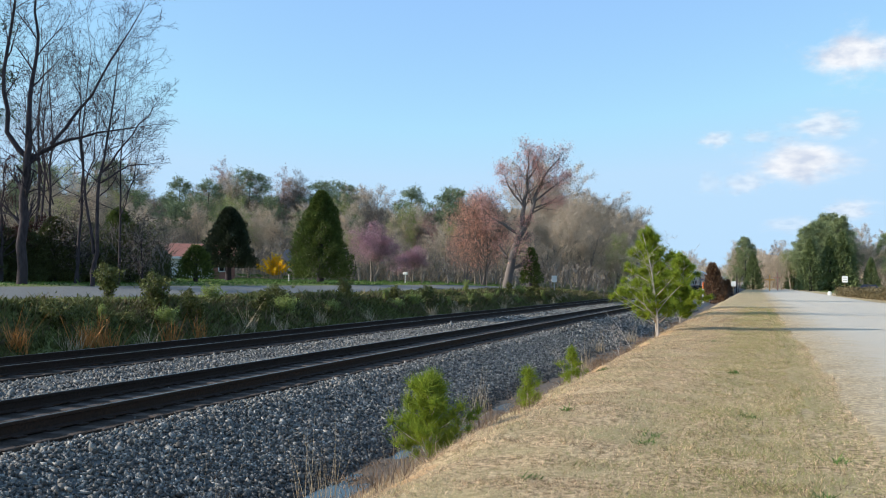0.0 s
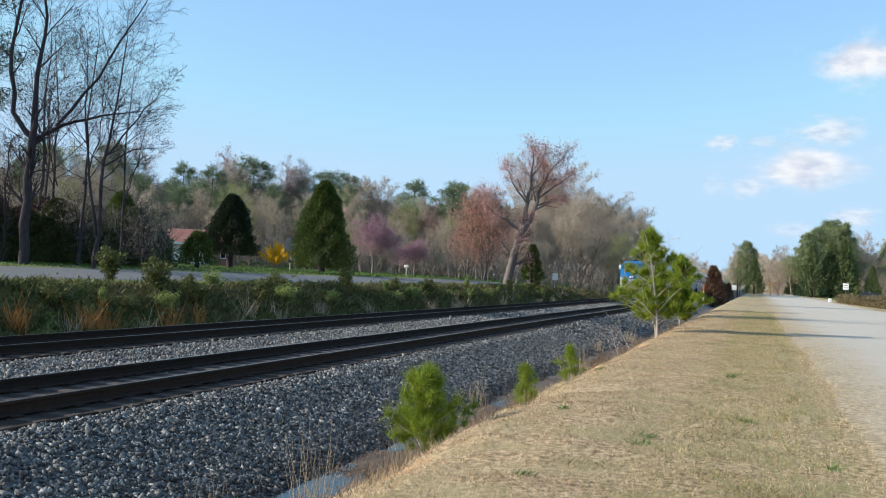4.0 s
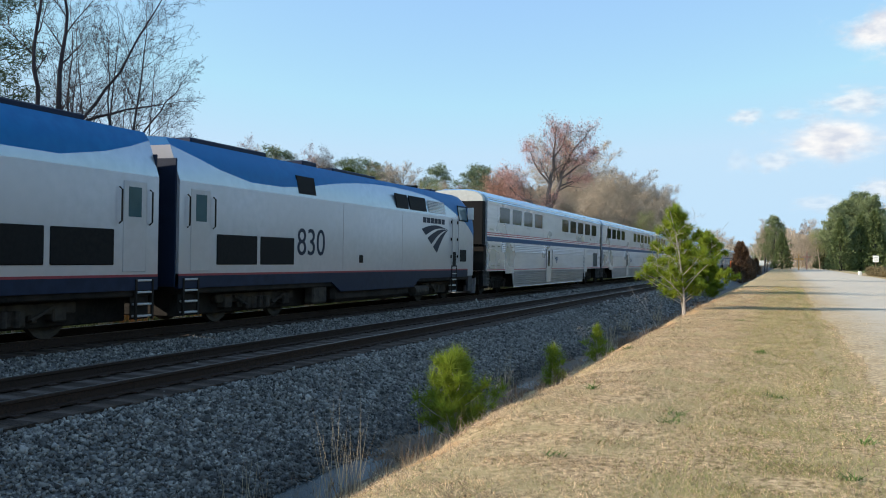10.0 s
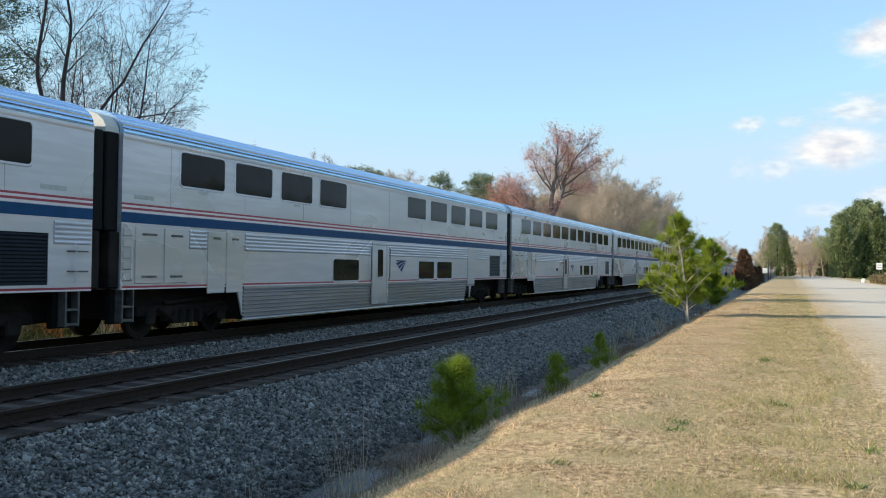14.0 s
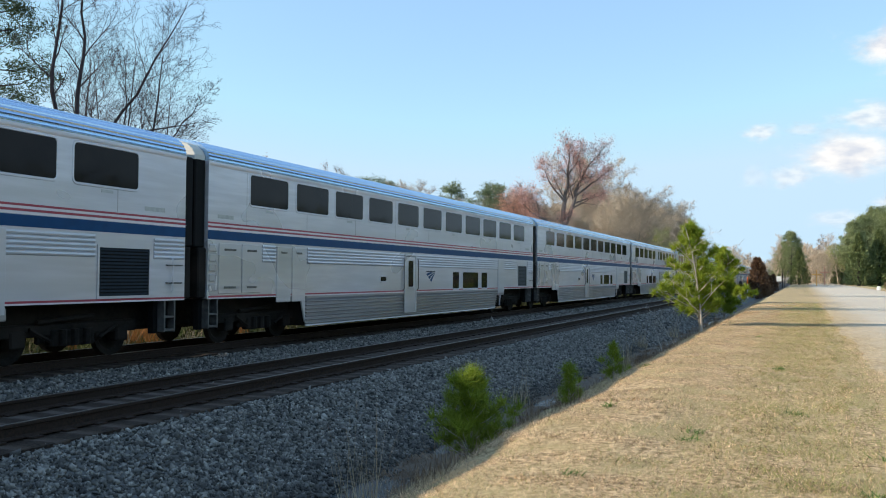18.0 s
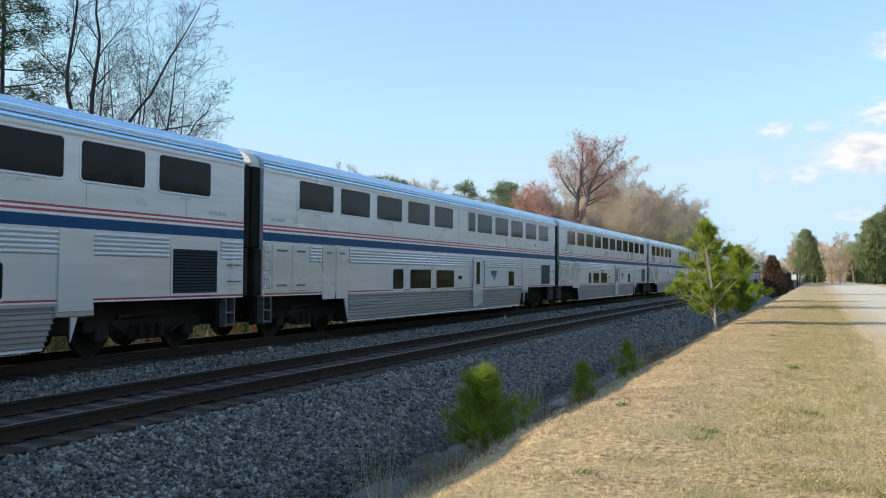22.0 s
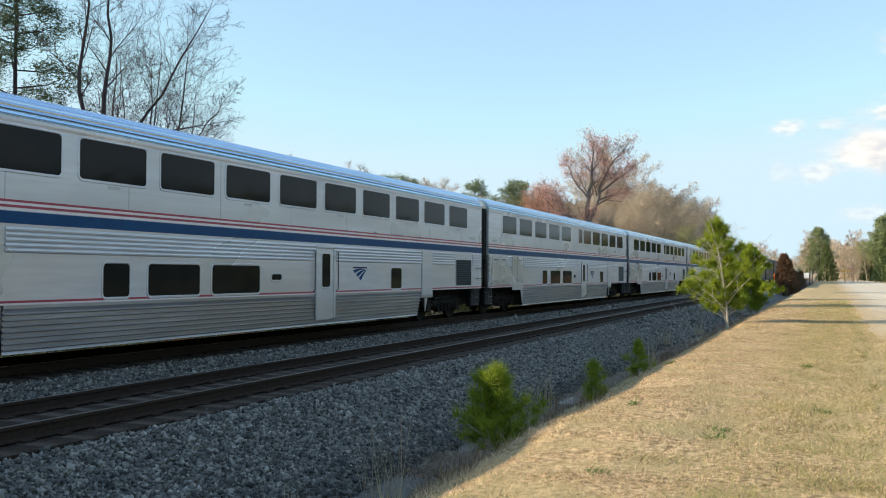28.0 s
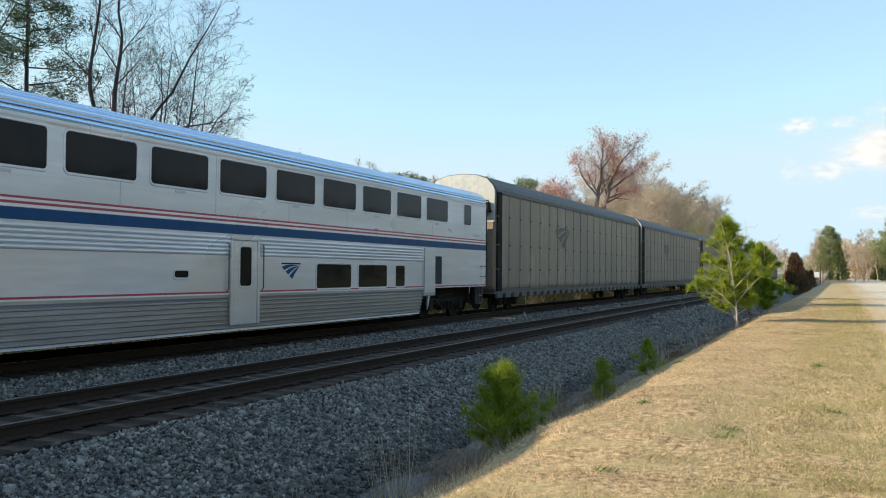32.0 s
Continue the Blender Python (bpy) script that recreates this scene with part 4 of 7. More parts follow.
def locomotive(number, backward):
    """A sloped-nose diesel; y = 0 is the tip of its nose and 21.0 its tail."""
    th = thing("diesel_locomotive", "silver and blue diesel locomotive with a sloping wedge nose", "locomotive", "locomotives of the train")
    st = [0.0, 0.1, 0.4, 0.7, 1.0, 1.22, 1.45, 1.75, 2.15, 2.6, 3.1, 3.7, 4.4, 5.2, 6.0, 6.8, 7.6, 9, 10.5, 12, 13.5, 15, 16.5, 18, 19.2, 20, 20.75]
    top = [(0, 2.4), (0.1, 2.52), (1.0, 3.52), (1.45, 4.1), (1.75, 4.24), (2.15, 4.34), (2.6, 4.39), (3.1, 4.42), (21, 4.42)]
    wid = [(0, 1.2), (0.1, 1.24), (0.45, 1.35), (1.0, 1.43), (1.75, 1.48), (2.6, 1.5), (21, 1.5)]
    blue = [(0, 2.24), (0.1, 2.3), (1.0, 2.62), (2.15, 3.05), (3.5, 3.47), (4.8, 3.88), (5.6, 4.02), (7.0, 4.12), (8.5, 4.2), (11, 4.14), (13, 3.98), (15, 3.7), (16.8, 3.52), (18.3, 3.55), (19.6, 3.82), (20.75, 4.16)]
    g, rings = Geo(), []
    for y in st:
        w, t, b = lerp(wid, y), lerp(top, y), lerp(blue, y)
        sh = min(3.35, t - 0.32)
        lv = [(w * 0.985, 0.95), (w, 1.2)]
        up = [(w, sh), (w * 0.915, sh + 0.55 * (t - sh)), (w * 0.72, t - 0.08), (0.0, t)]
        # the colour boundary is one of the levels
        chain = [(w, 1.2)] + up[:-1]
        bz = min(b, up[2][1] - 0.01)
        bx = float(np.interp(bz, [q[1] for q in chain], [q[0] for q in chain]))
        ms = min(sh, bz - 0.02)
        low = [lv[0], lv[1], (float(np.interp(ms, [q[1] for q in chain], [q[0] for q in chain])), ms), (bx, bz)]
        hi = []
        for f in (0.25, 0.5, 0.75, 1.0):
            zz = bz + f * (up[2][1] - bz)
            hi.append((float(np.interp(zz, [q[1] for q in chain], [q[0] for q in chain])), zz))
        hi.append(up[3])
        half = low + hi
        rings.append([(x, y, z) for x, z in half] + [(-x, y, z) for x, z in reversed(half[:-1])])
    n = len(rings[0])
    for r in rings:
        g.v.extend(r)
    for i in range(len(st) - 1):
        for j in range(n - 1):
            jj = j if j < 8 else n - 2 - j
            g.f.append((i * n + j, i * n + j + 1, i * n + n + j + 1, i * n + n + j))
            # index 2 is the shoulder, its silver painted bluer like mirrored sky
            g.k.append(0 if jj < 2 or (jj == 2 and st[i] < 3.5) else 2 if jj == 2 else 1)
    m = len(st) - 1
    # the ends are closed with a crease down their middle
    for i, flip in ((0, True), (m, False)):
        mid = [len(g.v) + a for a in range(8)] + [i * n + 8]
        g.v.extend((0.0, st[i], rings[i][a][2] - (0.12 if a == 3 and i == 0 else 0)) for a in range(8))
        for a in range(8):
            for f in ((i * n + a, i * n + a + 1, mid[a + 1], mid[a]), (mid[a], mid[a + 1], i * n + n - 2 - a, i * n + n - 1 - a)):
                f = tuple(dict.fromkeys(f))
                g.f.append(f if flip else tuple(reversed(f)))
                g.k.append(0 if a < 3 else 1)
    hull = part("body", g, [SILVER, BLUEPAINT, SKYSILVER], th, "silver body with a blue nose and roof line", True)
    hull.data.set_sharp_from_angle(angle=radians(22))
    # sill with a red line, dark underframe
    for a, b, m_, x in ((0.92, 1.2, SILVER, 1.506), (1.2, 1.25, LOCORED, 1.508)):
        for sx in (-1, 1):
            q = Geo()
            q.box(min(sx * 1.4, sx * x), max(sx * 1.4, sx * x), 2.2, 20.75, a, b)
            part("sill", q, m_ if m_ is LOCORED else NAVY, th)
    fr = Geo()
    fr.rbox(-1.45, 1.45, 2.0, 20.6, 0.78, 1.0, 0.03)
    fr.rbox(-1.0, 1.0, 0.35, 2.0, 0.5, 1.0, 0.03)
    # long low box added only to keep the underside dark against lit grass
    fr.rbox(-0.95, 0.95, 0.9, 20.4, 0.24, 0.8, 0.03)
    part("underframe", fr, GRIME, th)
    tank = Geo()
    tank.rbox(-1.4, 1.4, 8.0, 13.6, 0.28, 1.18, 0.12)
    part("fuel_tank", tank, GRIME, th, "grimy black fuel tank")
    for sx in (-1, 1):
        q = Geo()
        a, b = sorted((sx * 1.44, sx * 1.5))
        q.add([(x, y, z) for x in (a, b) for y, z in ((7.3, 0.93), (13.9, 0.93), (13.3, 0.62), (7.9, 0.62))], [(0, 1, 2, 3), (7, 6, 5, 4), (0, 4, 5, 1), (1, 5, 6, 2), (2, 6, 7, 3), (3, 7, 4, 0)])
        part("tank_skirt", q, NAVY, th, "navy skirt over the fuel tank")
        q = Geo()
        q.tube([(sx * 1.3, 6.4, 0.45), (sx * 1.3, 7.6, 0.45)], [0.2, 0.2], 10)
        q.rbox(min(sx * 1.1, sx * 1.42), max(sx * 1.1, sx * 1.42), 14.0, 14.8, 0.3, 0.85, 0.05)
        part("air_tank", q, DUSTYTRUCK, th)
    # windshield panes
    for s in (-1, 1):
        q = Geo()
        vs = []
        for y, f0, f1 in ((1.06, 0.05, 0.95), (1.42, 0.05, 0.9)):
            w, t = lerp(wid, y), lerp(top, y)
            for f in (f0, f1):
                zz = t - 0.05 * f * f - (0.07 if f > 0.5 else 0)
                vs.append((s * f * w * 0.9, y - 0.045, zz + 0.045))
        q.add(vs, [(0, 1, 3, 2)])
        rim = Geo()
        mid = [sum(c[k] for c in vs) / 4 for k in range(3)]
        big = [tuple(mid[k] + (c[k] - mid[k]) * (1.04, 1.1, 1.1)[k] for k in range(3)) for c in vs]
        rim.add([(x, y + 0.025, z - 0.025) for x, y, z in big] + [(x, y + 0.06, z - 0.06) for x, y, z in big], [(0, 1, 3, 2), (0, 4, 5, 1), (1, 5, 7, 3), (3, 7, 6, 2), (2, 6, 4, 0)])
        shield = part("windshield", rim, RUBBER, th, "sloping windshield in a black rubber frame")
        part("pane", q, CABGLASS, shield, "glass with light from the sky and cab put into its colour")
        wp = Geo()
        wp.tube([(s * 0.75, 0.86, 3.42), (s * 0.7, 1.0, 3.58), (s * 0.35, 1.3, 3.93)], [0.02, 0.016, 0.01], 5)
        part("wiper", wp, RUBBER, shield)
        side = Geo()
        side.add([(s * 1.51, 2.35, 3.3), (s * 1.513, 3.35, 3.3), (s * 1.415, 3.35, 3.83), (s * 1.41, 2.3, 3.83)], [(0, 1, 2, 3)])
        part("cab_window", side, CABGLASS, th, "dark cab side window")
        mir = Geo()
        mir.rbox(s * 1.5, s * 1.72, 2.15, 2.22, 3.35, 3.85, 0.02)
        part("mirror", mir, WHITEPAINT, th)
        wf = Geo()
        wf.tube([(s * 1.52, 2.3, 3.27), (s * 1.525, 3.4, 3.27), (s * 1.425, 3.4, 3.87), (s * 1.42, 2.24, 3.87), (s * 1.52, 2.3, 3.27)], [0.025] * 5, 5)
        part("window_frame", wf, RUBBER, th)
        sk = Geo()
        sk.add([(s * 1.2, 0.35, 0.22), (s * 1.44, 1.9, 0.3), (s * 1.46, 1.9, 1.0), (s * 1.26, 0.35, 1.0), (s * 1.1, 0.4, 0.22), (s * 1.34, 1.9, 0.3), (s * 1.36, 1.9, 1.0), (s * 1.16, 0.4, 1.0)],
               [(0, 1, 2, 3), (7, 6, 5, 4), (0, 4, 5, 1), (1, 5, 6, 2), (3, 7, 4, 0)])
        part("pilot_skirt", sk, SHADESKIRT, th, "grey steel skirt beside the plow")
    # nose furniture
    hous = Geo()
    hous.rbox(-0.32, 0.32, 0.0, 0.16, 2.27, 2.57, 0.07)
    part("headlight_housing", hous, RUBBER, th)
    for sx in (-0.13, 0.13):
        for nm, z, r in (("headlight", 2.42, 0.095),):
            h = Geo()
            h.tube([(sx, 0.02, z), (sx, 0.2, z)], [r, r], 12)
            o = part(nm, h, GRIME, th)
            l = Geo()
            l.tube([(sx, -0.01, z), (sx, 0.019, z)], [r * 0.75, r * 0.85], 12)
            part("lens", l, LAMP, o, "lit headlight lens")
    for s in (-1, 1):
        h = Geo()
        h.tube([(s * 0.85, -0.04, 1.95), (s * 0.85, 0.1, 1.95)], [0.1, 0.1], 12)
        o = part("ditch_light", h, GRIME, th)
        l = Geo()
        l.tube([(s * 0.85, -0.06, 1.95), (s * 0.85, -0.041, 1.95)], [0.05, 0.065], 12)
        part("lens", l, LAMP, o, "lit ditch light")
        k = Geo()
        k.rbox(s * 0.85 - 0.22, s * 0.85 + 0.22, -0.012, 0.05, 1.35, 1.72, 0.02)
        part("nose_grille", k, RUBBER, th)
        mk = Geo()
        mk.tube([(s * 0.72, 0.03, 2.4), (s * 0.72, 0.14, 2.42)], [0.06, 0.06], 8)
        part("marker_light", mk, REDBAND, th)
    on = lambda x, y: (x, y - 0.015, 2.42 + 1.111 * (y - 0.0) + 0.012)
    bars = Geo()
    bars.add([on(-0.36, 0.66), on(0.36, 0.66), on(0.36, 0.86), on(-0.36, 0.86)], [(0, 1, 2, 3)])
    part("number_panel", bars, CABGLASS, th)
    if not backward:
        digits(number, 0.3, WHITEPAINT, th, pose(0, 1.055, 3.2, 54.6, 0, 0))
    for sx in (-1, 1):
        rd = Geo()
        rd.add([(0, -0.014, 1.04), (sx * 1.21, -0.014, 1.04), (sx * 1.22, -0.014, 1.1), (0, -0.014, 1.1)], [(0, 1, 2, 3) if sx > 0 else (3, 2, 1, 0)])
        part("nose_stripe", rd, LOCORED, th)
    for k in range(3):
        q = Geo()
        vs, m = [], 8
        for j in range(m + 1):
            t = j / m
            x0, x1 = -0.42 + 0.15 * k, -0.33 + 0.15 * k
            for xa, ya in ((x0, 0.54 - 0.075 * k), (x1, 0.49 - 0.075 * k)):
                xx = xa + (0.44 - xa) * t
                vs.append(on(xx, ya + (0.55 - ya) * t + 0.035 * math.sin(math.pi * t)))
        q.add([(x, y - 0.02, z + 0.02) for x, y, z in vs], [(2 * j, 2 * j + 1, 2 * j + 3, 2 * j + 2) for j in range(m)])
        part("travelmark_band", q, WHITEPAINT, th)
    pl = Geo()
    for s in (-1, 1):
        pl.add([(0, -0.4, 0.12), (s * 1.28, 0.2, 0.14), (s * 1.3, 0.12, 0.84), (0, -0.32, 0.5), (0, -0.33, 0.12), (s * 1.28, 0.27, 0.14), (s * 1.3, 0.19, 0.84), (0, -0.25, 0.5)],
               [(0, 1, 2, 3), (4, 7, 6, 5), (0, 4, 5, 1), (1, 5, 6, 2), (2, 6, 7, 3)])
    part("snow_plow", pl, SILVER, th, "pale steel snow plow")
    cp = Geo()
    cp.tube([(0, -0.55, 0.86), (0, 0.8, 0.9)], [0.16, 0.12], 8)
    cp.rbox(-0.22, 0.22, -0.75, -0.45, 0.7, 1.05, 0.05)
    cp.tube([(0, 20.5, 0.9), (0, 21.2, 0.86)], [0.12, 0.15], 8)
    cp.rbox(-0.42, 0.42, -0.2, 0.3, 0.62, 1.12, 0.06)
    cp.rbox(-0.3, -0.08, -0.62, -0.2, 0.62, 0.92, 0.05)
    cp.rbox(0.1, 0.3, -0.58, -0.2, 0.66, 0.98, 0.05)
    cp.tube([(-0.9, 0.1, 1.0), (-0.7, -0.3, 0.75), (-0.3, -0.4, 0.6), (0.1, -0.42, 0.5)], [0.035] * 4, 5)
    cp.tube([(0.95, 0.1, 1.02), (0.8, -0.25, 0.82), (0.4, -0.4, 0.7)], [0.035] * 3, 5)
    for sx in (-0.6, -0.45, 0.45, 0.6):
        cp.tube([(sx, 0.1, 0.95), (sx, -0.18, 0.7), (sx * 0.8, -0.15, 0.45), (sx * 0.6, 0.05, 0.4)], [0.03] * 4, 5)
    part("coupler", cp, GRIME, th, "dark coupler with air hoses")
    for s in (-1, 1):
        # cab door with handrails and steps
        d = Geo()
        d.rbox(min(s * 1.49, s * 1.515), max(s * 1.49, s * 1.515), 3.62, 4.15, 1.35, 3.3, 0.015)
        dr = part("cab_door", d, SILVER, th)
        for yy in (3.54, 4.23):
            h = Geo()
            h.tube([(s * 1.5, yy, 1.5), (s * 1.56, yy, 1.55), (s * 1.56, yy, 3.25), (s * 1.5, yy, 3.3)], [0.022] * 4, 6)
            part("handrail", h, SILVER, dr)
            for zz in (1.7, 2.4, 3.1):
                bk = Geo()
                bk.rbox(min(s * 1.5, s * 1.55), max(s * 1.5, s * 1.55), yy - 0.05, yy + 0.05, zz, zz + 0.12, 0.01)
                part("rail_bracket", bk, GRIME, dr)
        # Black plate on the side paints the dark of the step recess.
        hole = Geo()
        hole.box(min(s * 1.5, s * 1.52), max(s * 1.5, s * 1.52), 3.7, 4.08, 1.35, 1.95)
        part("step_recess_dark", hole, RUBBER, th)
        sp = Geo()
        for k in range(5):
            z = 0.32 + 0.24 * k
            sp.rbox(min(s * 1.36, s * 1.53), max(s * 1.36, s * 1.53), 3.65, 4.12, z, z + 0.045, 0.01)
        ld = part("step_ladder", sp, GALV, th)
        sr = Geo()
        sr.box(min(s * 1.5, s * 1.53), max(s * 1.5, s * 1.53), 3.61, 3.66, 0.3, 1.4)
        sr.box(min(s * 1.5, s * 1.53), max(s * 1.5, s * 1.53), 4.11, 4.16, 0.3, 1.4)
        sr.box(min(s * 1.38, s * 1.4), max(s * 1.38, s * 1.4), 3.66, 4.11, 0.3, 1.15)
        part("ladder_frame", sr, GRIME, ld)
        # upper openings along the hood
        far_side = backward and s < 0
        for nm, y0, y1 in (("radiator_window", 6.7, 8.2), ("radiator_window", 8.35, 9.35), ("hood_window", 14.8, 15.75)) if far_side else (("hood_window", 4.75, 5.45), ("hood_window", 5.7, 6.5), ("radiator_window", 6.7, 8.2), ("radiator_window", 8.35, 9.35), ("hood_window", 14.8, 15.75)):
            w = Geo()
            zz0, zz1 = 3.44, 3.95
            fx = lambda z: 1.5 - 0.1275 * (z - 3.35) / 0.5885
            vs = [(s * (fx(zz0) + 0.012), y0 + 0.03, zz0), (s * (fx(zz0) + 0.012), y1, zz0), (s * (fx(zz1) + 0.012), y1, zz1), (s * (fx(zz1) + 0.012), y0, zz1)]
            vs += [(x - s * 0.03, y, z) for x, y, z in vs]
            w.add(vs, [(0, 1, 2, 3), (0, 4, 5, 1), (1, 5, 6, 2), (2, 6, 7, 3), (3, 7, 4, 0)])
            part(nm, w, RUBBER, th)
        if far_side:
            louv = Geo()
            for k in range(8):
                z = 3.44 + 0.062 * k
                xx = 1.5 - 0.1275 * (z - 3.35) / 0.5885 + 0.01
                louv.box(min(s * (xx - 0.02), s * xx), max(s * (xx - 0.02), s * xx), 4.8, 6.5, z, z + 0.03)
            part("hood_louvre", louv, SILVER, th)
        for y0, y1 in ((4.66, 4.76), (5.44, 5.71), (6.5, 6.69)) if not far_side else ():
            mu = Geo()
            mu.add([(s * (1.4805 + 0.02), y0, 3.42), (s * (1.4805 + 0.02), y1, 3.42), (s * (1.3685 + 0.02), y1, 3.97), (s * (1.3685 + 0.02), y0, 3.97)], [(0, 1, 2, 3)])
            part("window_mullion", mu, SILVER, th)
        for yy in (8.9, 13.2):
            sm = Geo()
            sm.box(min(s * 1.5, s * 1.504), max(s * 1.5, s * 1.504), yy, yy + 0.02, 1.3, 3.3)
            part("panel_seam", sm, SKIRTSTEEL, th)
        lw = Geo()
        lw.rbox(min(s * 1.49, s * 1.512), max(s * 1.49, s * 1.512), 2.45, 3.2, 1.55, 2.05, 0.02)
        part("battery_grille", lw, RUBBER, th)
        pt = Geo()
        pt.rbox(min(s * 1.49, s * 1.512), max(s * 1.49, s * 1.512), 11.9, 12.15, 1.5, 1.75, 0.02)
        part("small_hatch", pt, RUBBER, th)
        for y0, y1 in ((16.0, 17.6), (17.75, 19.4)):
            v = Geo()
            v.rbox(min(s * 1.49, s * 1.513), max(s * 1.49, s * 1.513), y0, y1, 1.45, 2.18, 0.02)
            part("rear_grille", v, RUBBER, th)
        rd = Geo()
        rd.rbox(min(s * 1.49, s * 1.515), max(s * 1.49, s * 1.515), 19.66, 20.36, 1.3, 3.2, 0.015)
        rdo = part("rear_door", rd, SILVER, th)
        rw = Geo()
        rw.rbox(min(s * 1.5, s * 1.52), max(s * 1.5, s * 1.52), 19.8, 20.2, 2.45, 3.08, 0.009)
        part("door_window", rw, CABGLASS, rdo)
        rl = Geo()
        for yy in (19.55, 20.47):
            rl.tube([(s * 1.5, yy, 2.3), (s * 1.57, yy, 2.35), (s * 1.57, yy, 3.0), (s * 1.5, yy, 3.05)], [0.02] * 4, 5)
        part("handrail", rl, GRIME, th)
        rs = Geo()
        for k in range(4):
            z = 0.35 + 0.25 * k
            rs.rbox(min(s * 1.36, s * 1.53), max(s * 1.36, s * 1.53), 20.1, 20.55, z, z + 0.045, 0.01)
        lr = part("step_ladder", rs, GALV, th)
        sr = Geo()
        for ya in (20.05, 20.56):
            sr.box(min(s * 1.48, s * 1.53), max(s * 1.48, s * 1.53), ya, ya + 0.05, 0.3, 1.15)
        sr.box(min(s * 1.36, s * 1.38), max(s * 1.36, s * 1.38), 20.05, 20.6, 0.3, 1.15)
        part("ladder_frame", sr, GRIME, lr)
    face = 1 if not backward else -1
    travelmark(th, 5.95, 2.82, 2.7, NAVY, flip=face, x=1.502 * face, h=1.0)
    for k in range(6):
        b = Geo()
        b.rbox(min(face * 1.5, face * 1.506), max(face * 1.5, face * 1.506), 4.95 + 0.37 * k, 5.26 + 0.37 * k, 3.02, 3.22, 0.004)
        part("lettering_bar", b, NAVY, th)
    digits(number, 1.08 if backward else 0.98, NAVY, th, pose(1.504, 15.05, 1.72, 90, 0, 90) if face == 1 else pose(-1.504, 14.85, 1.72, 90, 0, -90))
    # roof equipment
    for y0, y1, h in ((9.5, 12.5, 0.12), (13.5, 14.3, 0.16), (16.2, 19.4, 0.14), (4.0, 4.5, 0.1)):
        e = Geo()
        e.rbox(-0.7, 0.7, y0, y1, 4.36, 4.4 + h, 0.03)
        part("roof_hatch", e, NAVY, th)
    # A dark plate covers most of the tail face.
    tail = Geo()
    tail.rbox(-1.42, 1.42, 20.74, 20.79, 0.95, 3.85, 0.01)
    part("tail_panel", tail, NAVY, th, "dark blue plate laid over the tail face")
    hn = Geo()
    for k in (-0.2, 0.0, 0.2):
        hn.tube([(k, 4.9, 4.55), (k, 5.3, 4.55)], [0.09, 0.03], 8)
    hn.box(-0.25, 0.25, 5.0, 5.1, 4.38, 4.5)
    part("horn", hn, GRIME, th)
    # the nose is short and steep: draw its parts back towards the cab
    for ob in th.children_recursive:
        if ob.data and ob.name.split(".")[0] not in ("coupler", "road_number"):
            for v in ob.data.vertices:
                v.co.y += 0.26 * abs(v.co.x) * min(1, max(0, 1 - v.co.y / 1.3)) * (v.co.z > 0.9) * 1.5
                if v.co.y < 2.6:
                    v.co.y = 2.6 - (2.6 - v.co.y) * 0.79
                if backward:
                    v.co.y = 20.75 - (20.75 - v.co.y) * 1.04
    truck(th, 3.9 if backward else 4.5, 2, 2.74, 0.51, 1.05, DUSTYTRUCK)
    truck(th, 17.0, 2, 2.74, 0.51, 1.05, DUSTYTRUCK)
    return th


# ---- trees and plants ----
def grow(g, tips, rng, p, d, length, r, lev, cfg):
    n = (5, 4, 3, 2, 1)[min(lev, 4)]
    pts, rad, dirs = [p], [r], [d]
    w = cfg["wander"] * (1 + 0.4 * lev)
    for i in range(n):
        d = (d + Vector((rng.gauss(0, w), rng.gauss(0, w), rng.gauss(0, w) + cfg["lift"]))).normalized()
        p = p + d * (length / n)
        pts.append(p)
        dirs.append(d)
        rad.append(max(cfg["fine"] * 0.5, r * (1 - (1 - cfg["taper"]) * (i + 1) / n)))
    last = lev >= cfg["levels"]
    if last:
        rad[-1] = 0.002
    (g[0] if lev < cfg.get("split", 2) else g[1]).tube(pts, rad, 7 if r > 0.1 else 5 if r > 0.035 else 3, cap=False)
    if last:
        tips.append((pts[-1], d))
        tips.append((pts[-2], d))
        return
    k = cfg["kids"][lev]
    t0 = cfg["start"][min(lev, len(cfg["start"]) - 1)]
    spin = rng.uniform(0, 6.28)
    for i in range(k):
        t = t0 + (1 - t0) * (i + rng.uniform(0.2, 0.9)) / k
        f = min(t, 0.999) * n
        j = int(f)
        q = pts[j].lerp(pts[j + 1], f - j)
        dd = dirs[j + 1]
        ax = dd.orthogonal().normalized()
        ax.rotate(Matrix.Rotation(spin + i * 2.4 + rng.uniform(-0.4, 0.4), 3, dd))
        ang = radians(cfg["angle"] * rng.uniform(0.65, 1.25))
        nd = (dd * math.cos(ang) + ax * math.sin(ang)).normalized()
        ln = length * cfg["ratio"] * rng.uniform(0.7, 1.15) * (1.15 - 0.55 * t if lev == 0 else 1.1 - 0.35 * t)
        rr = (r * (1 - (1 - cfg["taper"]) * t)) * cfg["thin"]
        grow(g, tips, rng, q, nd, ln, max(rr, cfg["fine"]), lev + 1, cfg)


